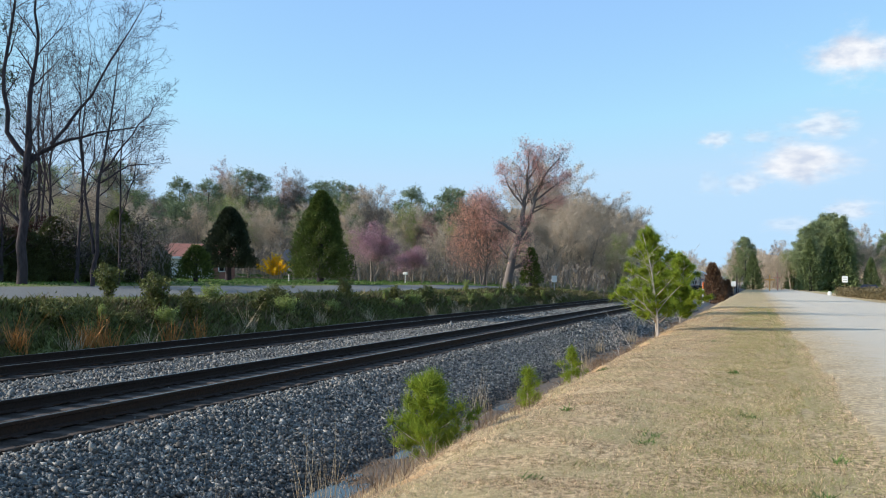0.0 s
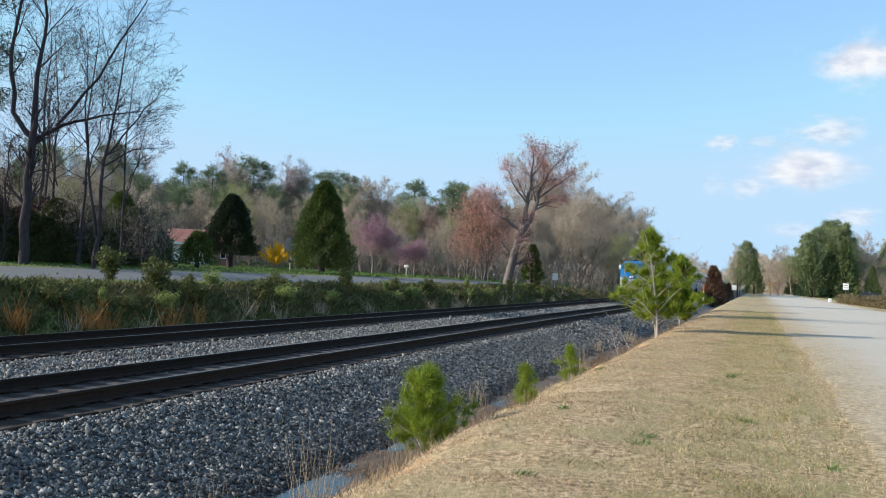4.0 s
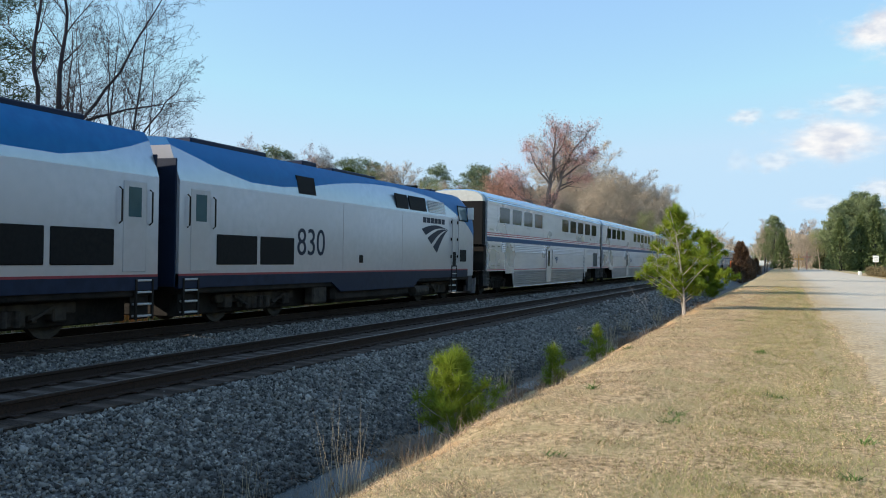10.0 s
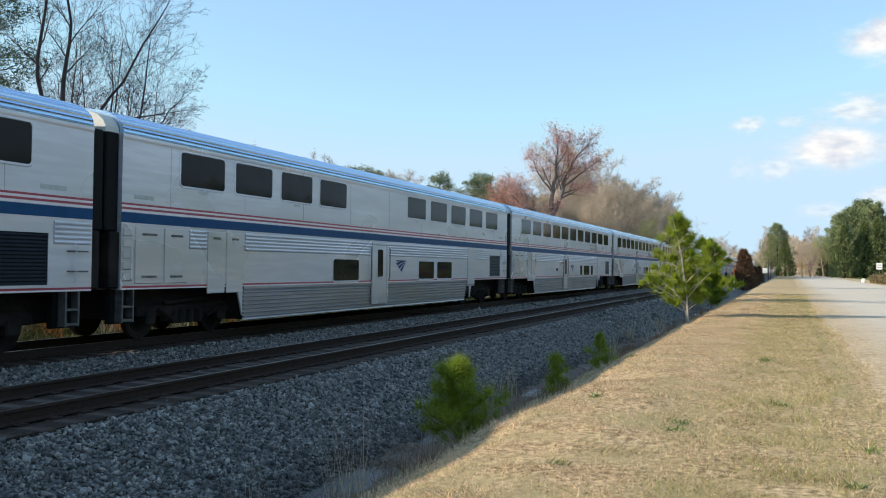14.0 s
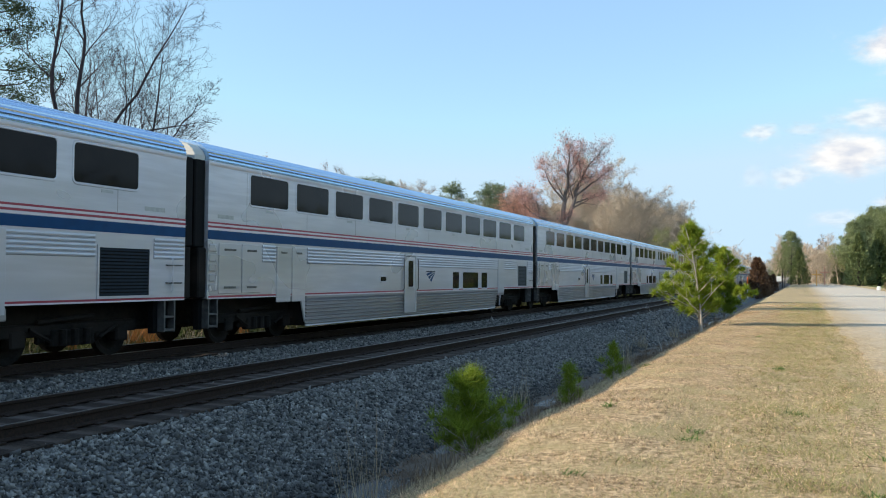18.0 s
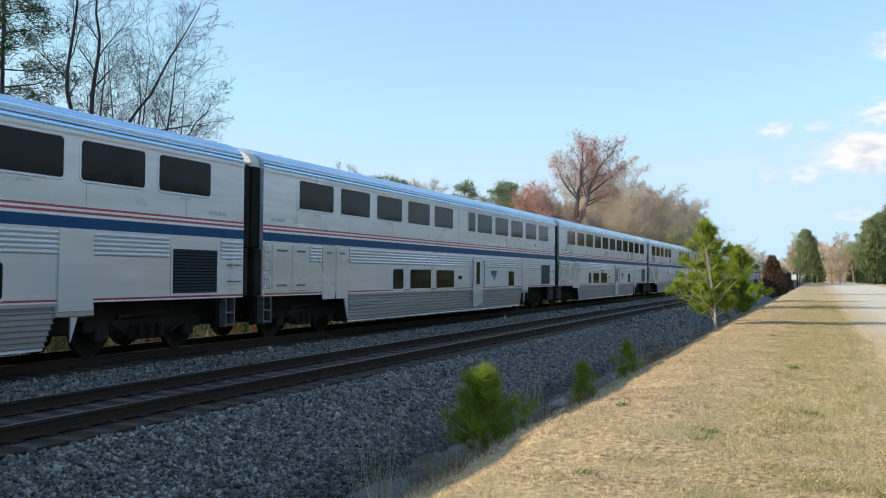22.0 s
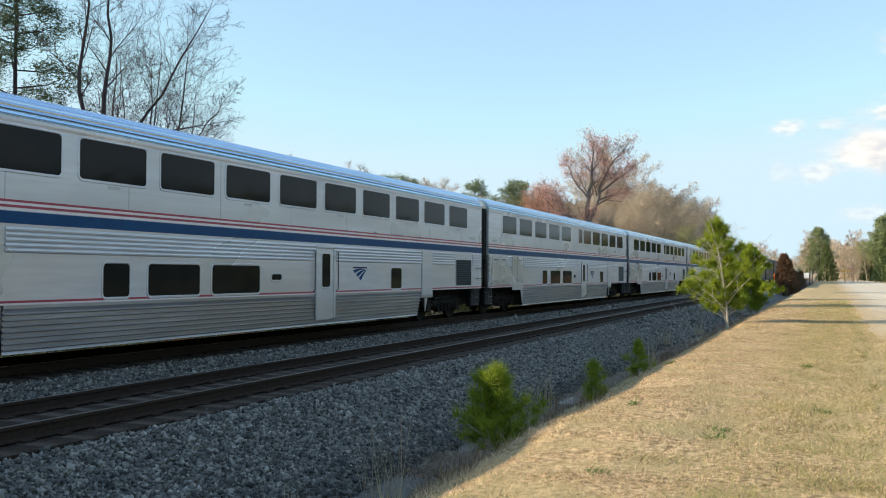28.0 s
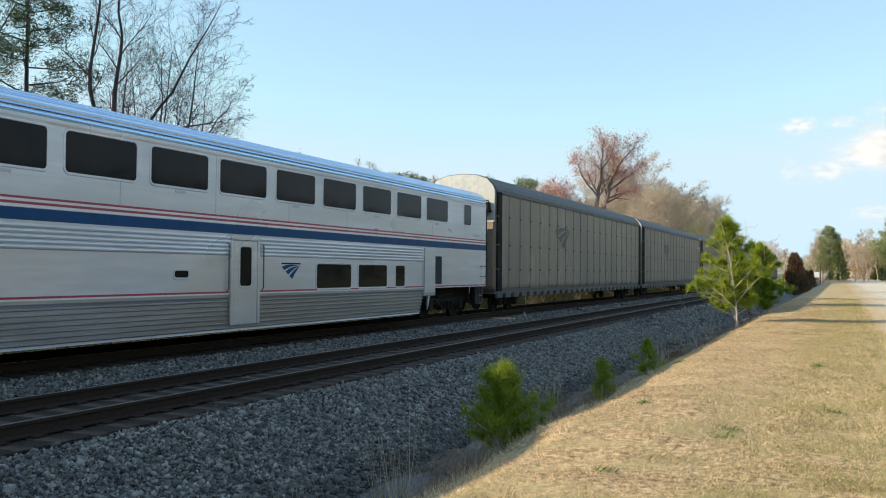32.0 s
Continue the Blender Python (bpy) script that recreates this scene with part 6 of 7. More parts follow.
BUDDY = dict(SIDE, fine=0.013, wander=0.07, angle=42, ratio=0.6)
maple = limb_tree("red_maple", 31, [([(0, -0.3), (0.35, 1.4), (0.6, 2.75), (1.45, 4.8)], 0.56, 0.42), ([(1.4, 4.6), (1.5, 6.8), (1.8, 9.2), (1.9, 11.2)], 0.36, 0.07), ([(0.85, 3.6), (2.0, 5.8), (2.5, 7.8), (3.3, 9.6), (4.1, 10.6)], 0.34, 0.06),
                                    ([(1.0, 4.3), (-0.25, 5.3), (-1.3, 5.8), (-2.4, 6.9)], 0.24, 0.05), ([(2.4, 7.3), (3.9, 8.5), (4.9, 9.2)], 0.16, 0.04), ([(1.5, 6.8), (0.3, 8.4), (-0.3, 9.8)], 0.16, 0.04),
                                    ([(2.2, 6.6), (3.4, 7.1), (4.5, 7.3)], 0.14, 0.04), ([(1.75, 9.0), (2.6, 10.3), (2.9, 11.4)], 0.12, 0.04)], MAPLEBARK, 1.35, 0.4, 0.3, REDBUD, 2, (0.28, 0.12, 0.055), BUDDY)
plant(maple, "large red maple in bud with a pale leaning trunk", "tree", sized(polar(15.5, 78, 1.5, 15.5), 1.0))
maple_low = tree_meshes("red_maple", 33, dict(BARE, height=6.6, r=0.13, kids=(14, 7, 5, 4), start=(0.1, 0.15, 0.15), angle=46, ratio=0.5, fine=0.014), MAPLEBARK, ORANGEBUD, 1, (0.24, 0.11, 0.06), 3)
plant(maple_low, "smaller red maple in bud with spreading branches", "tree", sized(polar(17.0, 82, 1.6, 120), 1.0, 8.9 / tall(maple_low)))
plant(maple_low, "slim red maple in bud behind the large one", "tree", sized(polar(18.1, 90, 1.6, 250), 0.9, 8.0 / tall(maple_low)))
t1 = limb_tree("forked_tree", 51, [([(0, -0.3), (0.05, 3), (0.12, 6.2)], 0.36, 0.28), ([(0.1, 6.0), (-0.8, 7.2), (-1.0, 10), (-0.6, 13.5), (-0.9, 16)], 0.2, 0.05),
                                   ([(0.12, 6.2), (0.15, 9), (0.45, 12), (0.2, 15.5)], 0.21, 0.05), ([(0.1, 5.9), (1.4, 6.8), (3.2, 7.5), (5.4, 8.0)], 0.17, 0.03),
                                   ([(1.1, 6.7), (2.9, 9.3), (4.2, 12), (5.2, 14)], 0.12, 0.03)], BARK, t0=0.35)
t2 = limb_tree("leaning_tree", 52, [([(0, -0.3), (0.15, 3), (0.2, 5.9), (0.75, 9.5), (1.1, 13)], 0.19, 0.04), ([(0.3, 6.3), (1.5, 8), (2.7, 9.6), (3.3, 10.6)], 0.09, 0.02),
                                    ([(0.2, 5.7), (1.7, 6.8), (3.1, 7.0)], 0.08, 0.02), ([(0.0, 1.8), (-0.5, 5), (-0.9, 9), (-0.9, 12)], 0.13, 0.03)], BARK, t0=0.4)
t3 = limb_tree("thin_tree", 53, [([(0, -0.3), (0.2, 4), (0.1, 8), (0.5, 13)], 0.15, 0.03), ([(0.1, 4.5), (0.9, 7), (1.3, 10)], 0.07, 0.02)], BARK, t0=0.35)
oak = limb_tree("oak", 54, [([(0, -0.3), (0.2, 4), (-0.1, 8), (0.3, 12.5)], 0.3, 0.05), ([(0.1, 3), (2, 5), (3.4, 6)], 0.12, 0.03), ([(0.1, 4.5), (-1.8, 6.5), (-3.2, 7.5)], 0.12, 0.03)], BARK, 1.5, 0.3, 0.2, RUSSET, 1, (0.16, 0.13, 0.1))
for az, r, k, s, tn, lb in ((45.3, 46, t1, 1.0, 45, "tall bare tree with a forked trunk beside the road"), (41.4, 46, t2, 0.88, 41, "slender leaning bare tree beside the road"), (40.0, 49, t3, 0.8, 60, "thin bare tree beside the road"),
                            (42.4, 50, t3, 0.95, 30, "thin bare tree beside the road"), (43.6, 56, t3, 1.0, 200, "thin bare tree beside the road"), (46.4, 50, oak, 0.5, 20, "oak holding dark red dead leaves"),
                            (52, 50, oak, 0.6, 100, "oak holding dark red dead leaves"), (44.3, 60, t2, 1.05, 300, "slender bare tree beside the road"), (55, 52, t1, 1.0, 10, "tall bare tree beside the road")):
    x, y = -r * math.sin(radians(az)), r * math.cos(radians(az))
    plant(k, lb, "tree", sized(pose(x, y, height(x, y), 0, 0, tn), s), group="bare trees by the far road")
pine_left = pine_meshes(55, 16.5, 0.2, PINELEAF, 0.4, 28, 90, 0.26, 0.05, 3.0)
plant(pine_left, "tall pine with open level limbs beside the road", "tree", polar(50.0, 50, 1.5))
# dim undergrowth below them
under = [tree_meshes("undergrowth", 60 + i, dict(MASS, kids=(10, 5, 5, 3), height=3.6, r=0.06, start=(0.05, 0.1, 0.1), angle=48, fine=0.01), BARK, SCRUB if i == 0 else DIMTWIG, 1, (0.3, 0.2, 0.05)) for i in range(2)]
for i in range(20):
    az, r = 37 + 19 * (i + rng.random()) / 20, rng.uniform(47, 66)
    x, y = -r * math.sin(radians(az)), r * math.cos(radians(az))
    plant(under[i % 2], "tangled dark undergrowth below the trees", "shrub", sized(pose(x, y, height(x, y), 0, 0, i * 70), rng.uniform(0.6, 1.05)), name="shrub", group="undergrowth")
for i in range(24):
    az, r = 14 + 24 * (i + rng.random()) / 24, rng.uniform(96, 112)
    x, y = -r * math.sin(radians(az)), r * math.cos(radians(az))
    plant(shrub_a, "leafless tan shrub at the edge of the woods", "shrub", sized(pose(x, y, height(x, y), 0, 0, i * 70), rng.uniform(0.9, 1.6)), name="shrub", group="shrubs at the wood's edge")


# dense evergreens in the shade of the tall trees
shade_a = cone_meshes(47, 4.6, 4.0, SHADECEDAR, 22000, 0.2, 0.07, 0.5)
shade_b = cone_meshes(48, 3.4, 4.2, SHADECEDAR, 20000, 0.2, 0.07, 0.45)
for i, (az, r, k, sc) in enumerate(((43.6, 54, shade_a, 0.78), (45.4, 53, shade_b, 0.85), (42.2, 56, shade_b, 0.85), (46.9, 53, shade_a, 0.75), (39.2, 56, shade_a, 0.76), (38.2, 58, shade_b, 0.75), (40.8, 58, shade_b, 0.9), (48.5, 52, shade_b, 1.2), (44.5, 64, shade_a, 0.9), (41.5, 66, shade_a, 0.85))):
    x, y = -r * math.sin(radians(az)), r * math.cos(radians(az))
    plant(k, "dark evergreen bush under the bare trees", "shrub", sized(pose(x, y, height(x, y), 0, 0, 67 * i), sc), name="shrub", group="evergreen undergrowth")
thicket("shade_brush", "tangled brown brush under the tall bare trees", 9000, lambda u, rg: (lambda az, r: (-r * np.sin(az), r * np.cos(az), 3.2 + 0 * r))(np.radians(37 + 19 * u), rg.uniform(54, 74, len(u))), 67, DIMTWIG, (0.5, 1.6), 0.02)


# young pines on the ditch bank
def young_pine(seed, h, w, shoots, needles, length, width, trunk=0.02, bare=0.0, leaf=YOUNGPINE):
    rg = random.Random(seed)
    g, pts = Geo(), []
    g.tube([(0, 0, -0.1), (0.02, 0.01, h * 0.5), (0, 0, h * 0.97)], [trunk, trunk * 0.7, 0.006], 6, cap=False)
    for i in range(shoots):
        t = bare + (1 - bare) * ((i + rg.random()) / shoots) ** 1.35
        a = i * 2.4 + rg.uniform(-0.4, 0.4)
        ln = 0.5 * w * (1.08 - t) ** 0.75 * rg.uniform(0.35, 1.25)
        p0 = Vector((0, 0, h * t * 0.93))
        e = p0 + Vector((math.cos(a) * ln, math.sin(a) * ln, 0.62 * ln + 0.03))
        g.tube([p0, p0.lerp(e, 0.6) + Vector((0, 0, -0.02)), e], [trunk * 0.45, trunk * 0.3, 0.003], 4, cap=False)
        for k in (0.5, 0.7, 0.85, 0.94, 1.0):
            pts.append(p0.lerp(e, k) + Vector((rg.gauss(0, 0.04), rg.gauss(0, 0.04), rg.gauss(0.02, 0.02))) * (h ** 0.5))
    pts += [Vector((0, 0, h * k)) for k in (0.86, 0.93, 0.99)]
    v, t = tufts(pts, needles, 0.016, length, width, seed, 1.0)
    return g.mesh("young_pine", PALEBARK, True), bulk("young_pine_needles", v, t, leaf)


def on_ground(x, y, sink=0.03):
    return pose(x, y, height(x, y) - sink, 0, 0, 31 * y)


plant(young_pine(71, 1.02, 1.08, 32, 56, 0.17, 0.008), "waist-high young pine on the ditch bank", "tree", on_ground(-3.7, 9.95), name="pine_sapling", crown="needles", group="pine saplings")
plant(young_pine(72, 0.74, 0.46, 12, 32, 0.16, 0.008), "small young pine on the ditch bank", "tree", on_ground(-3.85, 15.4), name="pine_sapling", crown="needles", group="pine saplings")
plant(young_pine(73, 0.8, 0.56, 12, 32, 0.16, 0.008), "small leaning young pine on the ditch bank", "tree", on_ground(-3.8, 19.1), name="pine_sapling", crown="needles", group="pine saplings")
plant(young_pine(74, 3.65, 2.6, 46, 90, 0.25, 0.02, 0.045, 0.12, ROADPINE), "young roadside pine with a pale trunk", "tree", on_ground(-3.1, 30.1) @ pose(0, 0, 0, 0, 0, -31 * 30.1) @ pose(0, 0, 0, 0, 5, 200), name="roadside_pine", crown="needles", group="roadside pines")
plant(young_pine(75, 4.0, 2.9, 52, 110, 0.3, 0.035, 0.06, 0.04, ROADPINE), "bushy green pine beside the track", "tree", sized(on_ground(-4.55, 58), 1.1), name="roadside_pine", crown="needles", group="roadside pines")
dead = tree_meshes("bare_sapling", 76, dict(BARE, split=1, height=3.5, r=0.036, kids=(9, 4, 3), levels=3, fine=0.006, angle=48, start=(0.15, 0.2, 0.2)), PALEBARK)
dead = (dead[0], None, dead[2])
plant(dead, "leafless pale sapling standing against the pine", "tree", sized(on_ground(-3.0, 29.5), 1.05), name="bare_sapling")
for x, y, sc in ((-3.75, 29.0, 0.42), (-3.95, 27.6, 0.33), (-4.05, 19.8, 0.28), (-3.95, 11.2, 0.26)):
    plant(dead, "low leafless brush on the ditch bank", "shrub", sized(on_ground(x, y) @ pose(0, 0, 0, 0, 24, 0), sc), name="dead_brush", group="dead brush along the ditch")


def bare_soil(x, y, rx, ry, seed):
    """A thin ragged patch of orange clay on the lawn's edge."""
    g, n = Geo(), 22
    rings = [(x, y)]
    for k in (0.45, 0.8, 1.0):
        for i in range(n):
            a = 2 * math.pi * i / n
            q = k * (1 + 0.45 * noise.noise((1.7 * math.cos(a), 1.7 * math.sin(a), seed)))
            rings.append((x + rx * q * math.cos(a), y + ry * q * math.sin(a)))
    edge = len(rings) - n
    g.v = [(px, py, height(px, py) + (0.012 if i < edge else -0.015)) for i, (px, py) in enumerate(rings)]
    g.f = [(0, 1 + i, 1 + (i + 1) % n) for i in range(n)] + [(1 + r * n + i, 1 + r * n + n + i, 1 + r * n + n + (i + 1) % n, 1 + r * n + (i + 1) % n) for r in (0, 1) for i in range(n)]
    g.k = [0] * len(g.f)
    return tagged(part("bare_soil", g, CLAY, smooth=True), "bare orange clay washed out of the ditch bank", "soil", "bare soil patches", "structure")


for i, q in enumerate(((-2.85, 29.4, 0.45, 1.5), (-3.0, 24.2, 0.3, 1.1), (-3.05, 7.4, 0.35, 0.7), (-3.1, 12.6, 0.22, 0.7), (-3.0, 17.3, 0.25, 0.9))):
    bare_soil(*q, 3.1 * i)
rust_cedar = cone_meshes(77, 4.3, 2.6, RUSTLEAF, 3500, 0.3, 0.12, 0.6)
plant(rust_cedar, "rusty-brown cedar by the track", "tree", sized(on_ground(-5.2, 118), 1.2), group="brown cedars")
plant(rust_cedar, "rusty-brown cedar by the track", "tree", sized(on_ground(-5.6, 135), 1.15), group="brown cedars")


for x, y, k in ((-5.4, 150, 0.8), (-5.5, 168, 0.75), (-5.4, 190, 0.8)):
    plant(rust_cedar, "rusty-brown cedar by the track", "tree", sized(on_ground(x, y), k), group="brown cedars")


# grasses
def blades(name, label, x0, x1, y0, y1, n, h, w, seed, material, lean=0.5, patch=0.0, fall=1.0, feather=0.0):
    rng = np.random.default_rng(seed)
    y = y0 + (y1 - y0) * rng.uniform(0, 1, n) ** fall
    x = rng.uniform(x0, x1, n)
    if feather:
        edge = x > x1 - 0.5
        x[edge] += rng.exponential(feather, edge.sum())
    if patch:
        cx, cy = rng.uniform(x0, x1, n // 40 + 1), y0 + (y1 - y0) * rng.uniform(0, 1, n // 40 + 1) ** fall
        k = rng.integers(0, len(cx), n)
        x, y = cx[k] + rng.normal(0, patch, n), cy[k] + rng.normal(0, patch, n)
    z = np.array([height(a, b) for a, b in zip(x, y)])
    a = rng.uniform(0, 2 * np.pi, n)
    hh = h * rng.lognormal(0, 0.35, n)
    d = np.stack([np.cos(a) * lean * rng.uniform(0, 2, n), np.sin(a) * lean * rng.uniform(0, 2, n), np.ones(n)], 1) * hh[:, None]
    b = rng.uniform(0, 2 * np.pi, n)
    s = np.stack([np.cos(b), np.sin(b), 0 * b], 1) * (w * (1 + y / 25))[:, None] / 2
    c = np.stack([x, y, z - 0.01], 1)
    v = np.stack([c - s, c + s, c + d], 1).reshape(-1, 3)
    return tagged(new(name, bulk(name, v, np.arange(3 * n).reshape(-1, 3), material)), label, "grass", kind="stuff")


blades("dry_grass", "short dry straw-coloured mown grass", -3.3, 1.1, 3.2, 60, 330000, 0.026, 0.0048, 81, BLADE, 1.4, 0, 1.9, 0.5)
blades("verge_straw", "sparse dry grass on the sandy road edge", 0.6, 2.4, 4, 40, 16000, 0.03, 0.006, 80, BLADE, 1.1, 0.15, 1.7)
blades("dead_thatch", "dark flattened dead grass in the lawn", -3.2, 1.0, 3.5, 45, 85000, 0.024, 0.006, 79, THATCH, 1.8, 0.26, 1.7)
blades("thin_green_grass", "thin green grass waking in patches of the lawn", -2.9, 0.9, 4, 50, 40000, 0.024, 0.005, 75, LAWNGREEN, 1.2, 0.3, 1.7)
blades("green_grass", "thin green grass in the dry lawn near the road", -0.75, 0.95, 4, 60, 110000, 0.028, 0.005, 82, LAWNGREEN, 1.1, 0.3, 1.7)
blades("weed_tufts", "small green weeds in the dry grass", -2.8, 1.0, 4.5, 26, 420, 0.045, 0.014, 83, GREENBLADE, 1.3, 0.05, 1.5)
blades("ditch_straw", "long dry straw on the ditch bank", -4.3, -2.9, 5, 60, 4000, 0.1, 0.006, 84, STRAW, 0.7, 0.12, 1.5)
blades("ditch_litter", "brown dead leaves and stalks along the ditch", -5.75, -4.1, 5, 60, 5000, 0.06, 0.015, 78, THATCH, 1.6, 0.14, 1.5)
blades("ditch_weeds", "grey-brown dead weeds standing in the ditch", -4.7, -3.2, 5, 50, 2200, 0.24, 0.006, 77, THATCH, 0.4, 0.16, 1.5)
blades("ditch_stalks", "tall pale dead stalks beside the ditch", -5.6, -3.4, 6, 40, 260, 0.6, 0.006, 76, STRAW, 0.2, 0.12, 1.4)
blades("bank_scrub", "green weeds and vines covering the railway bank", -20.7, -17.8, 4, 150, 95000, 0.14, 0.05, 85, SCRUB, 0.9, 0.35, 1.2)
blades("bank_brush", "dark low brush on the railway bank", -20.4, -18.0, 4, 150, 20000, 0.22, 0.03, 86, HEDGE, 0.8, 0.3, 1.2)
blades("bank_straw", "pale dry grass standing on the railway bank", -18.6, -17.5, 8, 90, 1000, 0.5, 0.013, 87, STRAW, 0.45, 0.14, 1.3)
blades("broom_sedge", "orange broom sedge at the foot of the bank", -18.3, -17.6, 12, 26, 340, 0.6, 0.016, 88, ORANGESTRAW, 0.4, 0.12)
blades("verge_grass", "green grass beyond the far road", -70, -30.4, 10, 130, 40000, 0.07, 0.05, 89, GREENBLADE, 0.8)


# leafy bushes on the bank and its crest
def bush_meshes(seed, h, w, leaf, n):
    rg = random.Random(seed)
    g, pts = Geo(), []
    for i in range(16):
        a, q = rg.uniform(0, 6.28), rg.uniform(0.1, 0.5) * w
        e = Vector((q * math.cos(a), q * math.sin(a), h * rg.uniform(0.45, 1.0) * (1 - 0.5 * q / w)))
        g.tube([(0.1 * q * math.cos(a), 0.1 * q * math.sin(a), -0.05), e * 0.6, e], [0.014, 0.009, 0.003], 4, cap=False)
        pts += [e * k + Vector((rg.gauss(0, 0.09), rg.gauss(0, 0.09), rg.gauss(0, 0.06))) * w for k in (0.3, 0.5, 0.7, 0.85, 1.0)]
    v, t = tufts(pts, n, 0.07 * w, 0.09, 0.06, seed, 0.3)
    return g.mesh("bush", GREYTWIG, True), bulk("bush_leaves", v, t, leaf)


bushes = [bush_meshes(301, 1.0, 1.1, LIMEBUD, 22), bush_meshes(302, 1.3, 0.8, SCRUB, 26), bush_meshes(303, 0.7, 1.3, SCRUB, 26), bush_meshes(304, 1.5, 0.6, LIMEBUD, 16)]
rb = random.Random(77)
for i in range(46):
    y = 9 + 75 * (i + rb.random()) / 46
    x = rb.uniform(-20.5, -18.5)
    plant(bushes[rb.choice((0, 1, 2, 1, 2, 3))], "leafy wild bush on the railway bank", "bush", sized(pose(x, y, height(x, y) - 0.02, 0, 0, rb.uniform(0, 360)), rb.uniform(0.45, 1.0)), name="wild_bush", group="bushes on the railway bank", crown="leaves")


for x, y, k, sc in ((-19.6, 25.3, 1, 1.3), (-21.9, 25.6, 1, 1.15), (-21.6, 18.5, 1, 0.9), (-19.2, 14.5, 1, 1.1)):
    plant(bushes[k], "tall leafy wild bush on the crest of the bank", "bush", sized(pose(x, y, height(x, y) - 0.03, 0, 0, 50 * y), sc), name="wild_bush", group="bushes on the railway bank", crown="leaves")


# ---- buildings, signs and parked things ----
def house():
    th = thing("house", "single-storey white house with a low red roof and porch", "house", at=polar(36.4, 100, 1.55, 40))
    g = Geo()
    g.box(-5.5, 5.5, -3.6, 3.6, 0, 2.5)
    part("wall", g, WHITEPAINT, th)
    b = Geo()
    b.box(3.2, 5.52, -3.63, -3.55, 0, 2.45)
    part("brick_front", b, BRICK, th)
    r = Geo()
    r.add([(-6.0, -4.3, 2.45), (6.0, -4.3, 2.45), (6.0, 0, 4.0), (-6.0, 0, 4.0), (-6.0, 4.3, 2.45), (6.0, 4.3, 2.45), (-6.0, -4.3, 2.3), (6.0, -4.3, 2.3), (6.0, 4.3, 2.3), (-6.0, 4.3, 2.3)],
          [(0, 1, 2, 3), (3, 2, 5, 4), (0, 6, 7, 1), (4, 5, 8, 9), (0, 3, 4, 9, 6), (1, 7, 8, 5, 2), (6, 9, 8, 7)])
    part("roof", r, REDROOF, th, "low red shingle roof")
    f = Geo()
    f.box(-6.05, 6.05, -4.36, -4.28, 2.24, 2.46)
    part("fascia", f, WHITEPAINT, th)
    for x in (-4.4, -2.6, 0.8, 2.6, 4.4):
        w = Geo()
        for q in ((x - 0.6, x - 0.52, 0.9, 2.1), (x + 0.52, x + 0.6, 0.9, 2.1), (x - 0.6, x + 0.6, 2.02, 2.1), (x - 0.6, x + 0.6, 0.9, 0.98), (x - 0.03, x + 0.03, 0.9, 2.1)):
            w.box(q[0], q[1], -3.72, -3.6, q[2], q[3])
        wo = part("window", w, WHITEPAINT, th)
        p = Geo()
        p.box(x - 0.52, x + 0.52, -3.66, -3.64, 0.98, 2.02)
        part("pane", p, PANE, wo)
    for x in (-5.4, -3.6, -1.7):
        c = Geo()
        c.rbox(x - 0.07, x + 0.07, -4.2, -4.06, 0, 2.3, 0.01)
        part("porch_post", c, WHITEPAINT, th)
    d = Geo()
    d.rbox(-1.2, -0.25, -3.7, -3.62, 0.1, 2.15, 0.02)
    part("door", d, WHITEPAINT, th)
    sh = Geo()
    sh.box(-8, -5.6, -2, 2, 0, 2.2)
    sh.add([(-8.3, -2.4, 2.15), (-5.4, -2.4, 2.15), (-5.4, 0, 3.1), (-8.3, 0, 3.1), (-8.3, 2.4, 2.15), (-5.4, 2.4, 2.15)], [(0, 1, 2, 3), (3, 2, 5, 4), (0, 3, 4), (1, 5, 2)])
    part("side_wing", sh, WHITEPAINT, th, "small white side wing")


house()


def post_sign(name, label, m, h, w, sh, board, post=GALV, bars=0):
    th = thing(name, label, "sign", at=m)
    g = Geo()
    g.rbox(-0.04, 0.04, -0.03, 0.03, -0.2, h, 0.008)
    part("post", g, post, th)
    b = Geo()
    b.rbox(-w / 2, w / 2, -0.06, -0.03, h - sh, h, 0.01)
    bd = part("board", b, board, th)
    for k in range(bars):
        q = Geo()
        z = h - sh * (k + 1) / (bars + 1)
        q.box(-w * 0.36, w * 0.36, -0.066, -0.061, z - 0.03, z + 0.03)
        part("writing_bar", q, GRIME, bd)
    return th


x, y = -62 * math.sin(radians(12.4)) * 1.5, 62 * 1.5 * math.cos(radians(12.4))
post_sign("road_sign", "small white road sign on a metal post", pose(x, y, height(x, y), 0, 0, 12), 1.75, 0.55, 0.7, WHITEPAINT)
post_sign("trackside_sign", "square white sign on a wooden post", pose(-3.4, 150, 0.15, 0, 0, 2), 1.9, 0.7, 0.8, WHITEPAINT, WOODPOST)
post_sign("notice_board", "white notice board with dark lines", pose(11.9, 136, 0.15, 0, 0, -7), 2.75, 0.75, 0.9, WHITEPAINT, WOODPOST, 2)

mk = thing("track_marker", "white marker post with an orange top", "marker", at=sized(on_ground(-5.98, 110), 1.2))
g = Geo()
g.tube([(0, 0, -0.2), (0, 0, 1.7)], [0.055, 0.055], 8)
part("post", g, WHITEPAINT, mk)
g = Geo()
g.tube([(0, 0, 1.7), (0, 0, 2.3), (0, 0, 2.35)], [0.065, 0.065, 0.03], 8)
part("cap", g, ORANGE, mk, "orange cap")

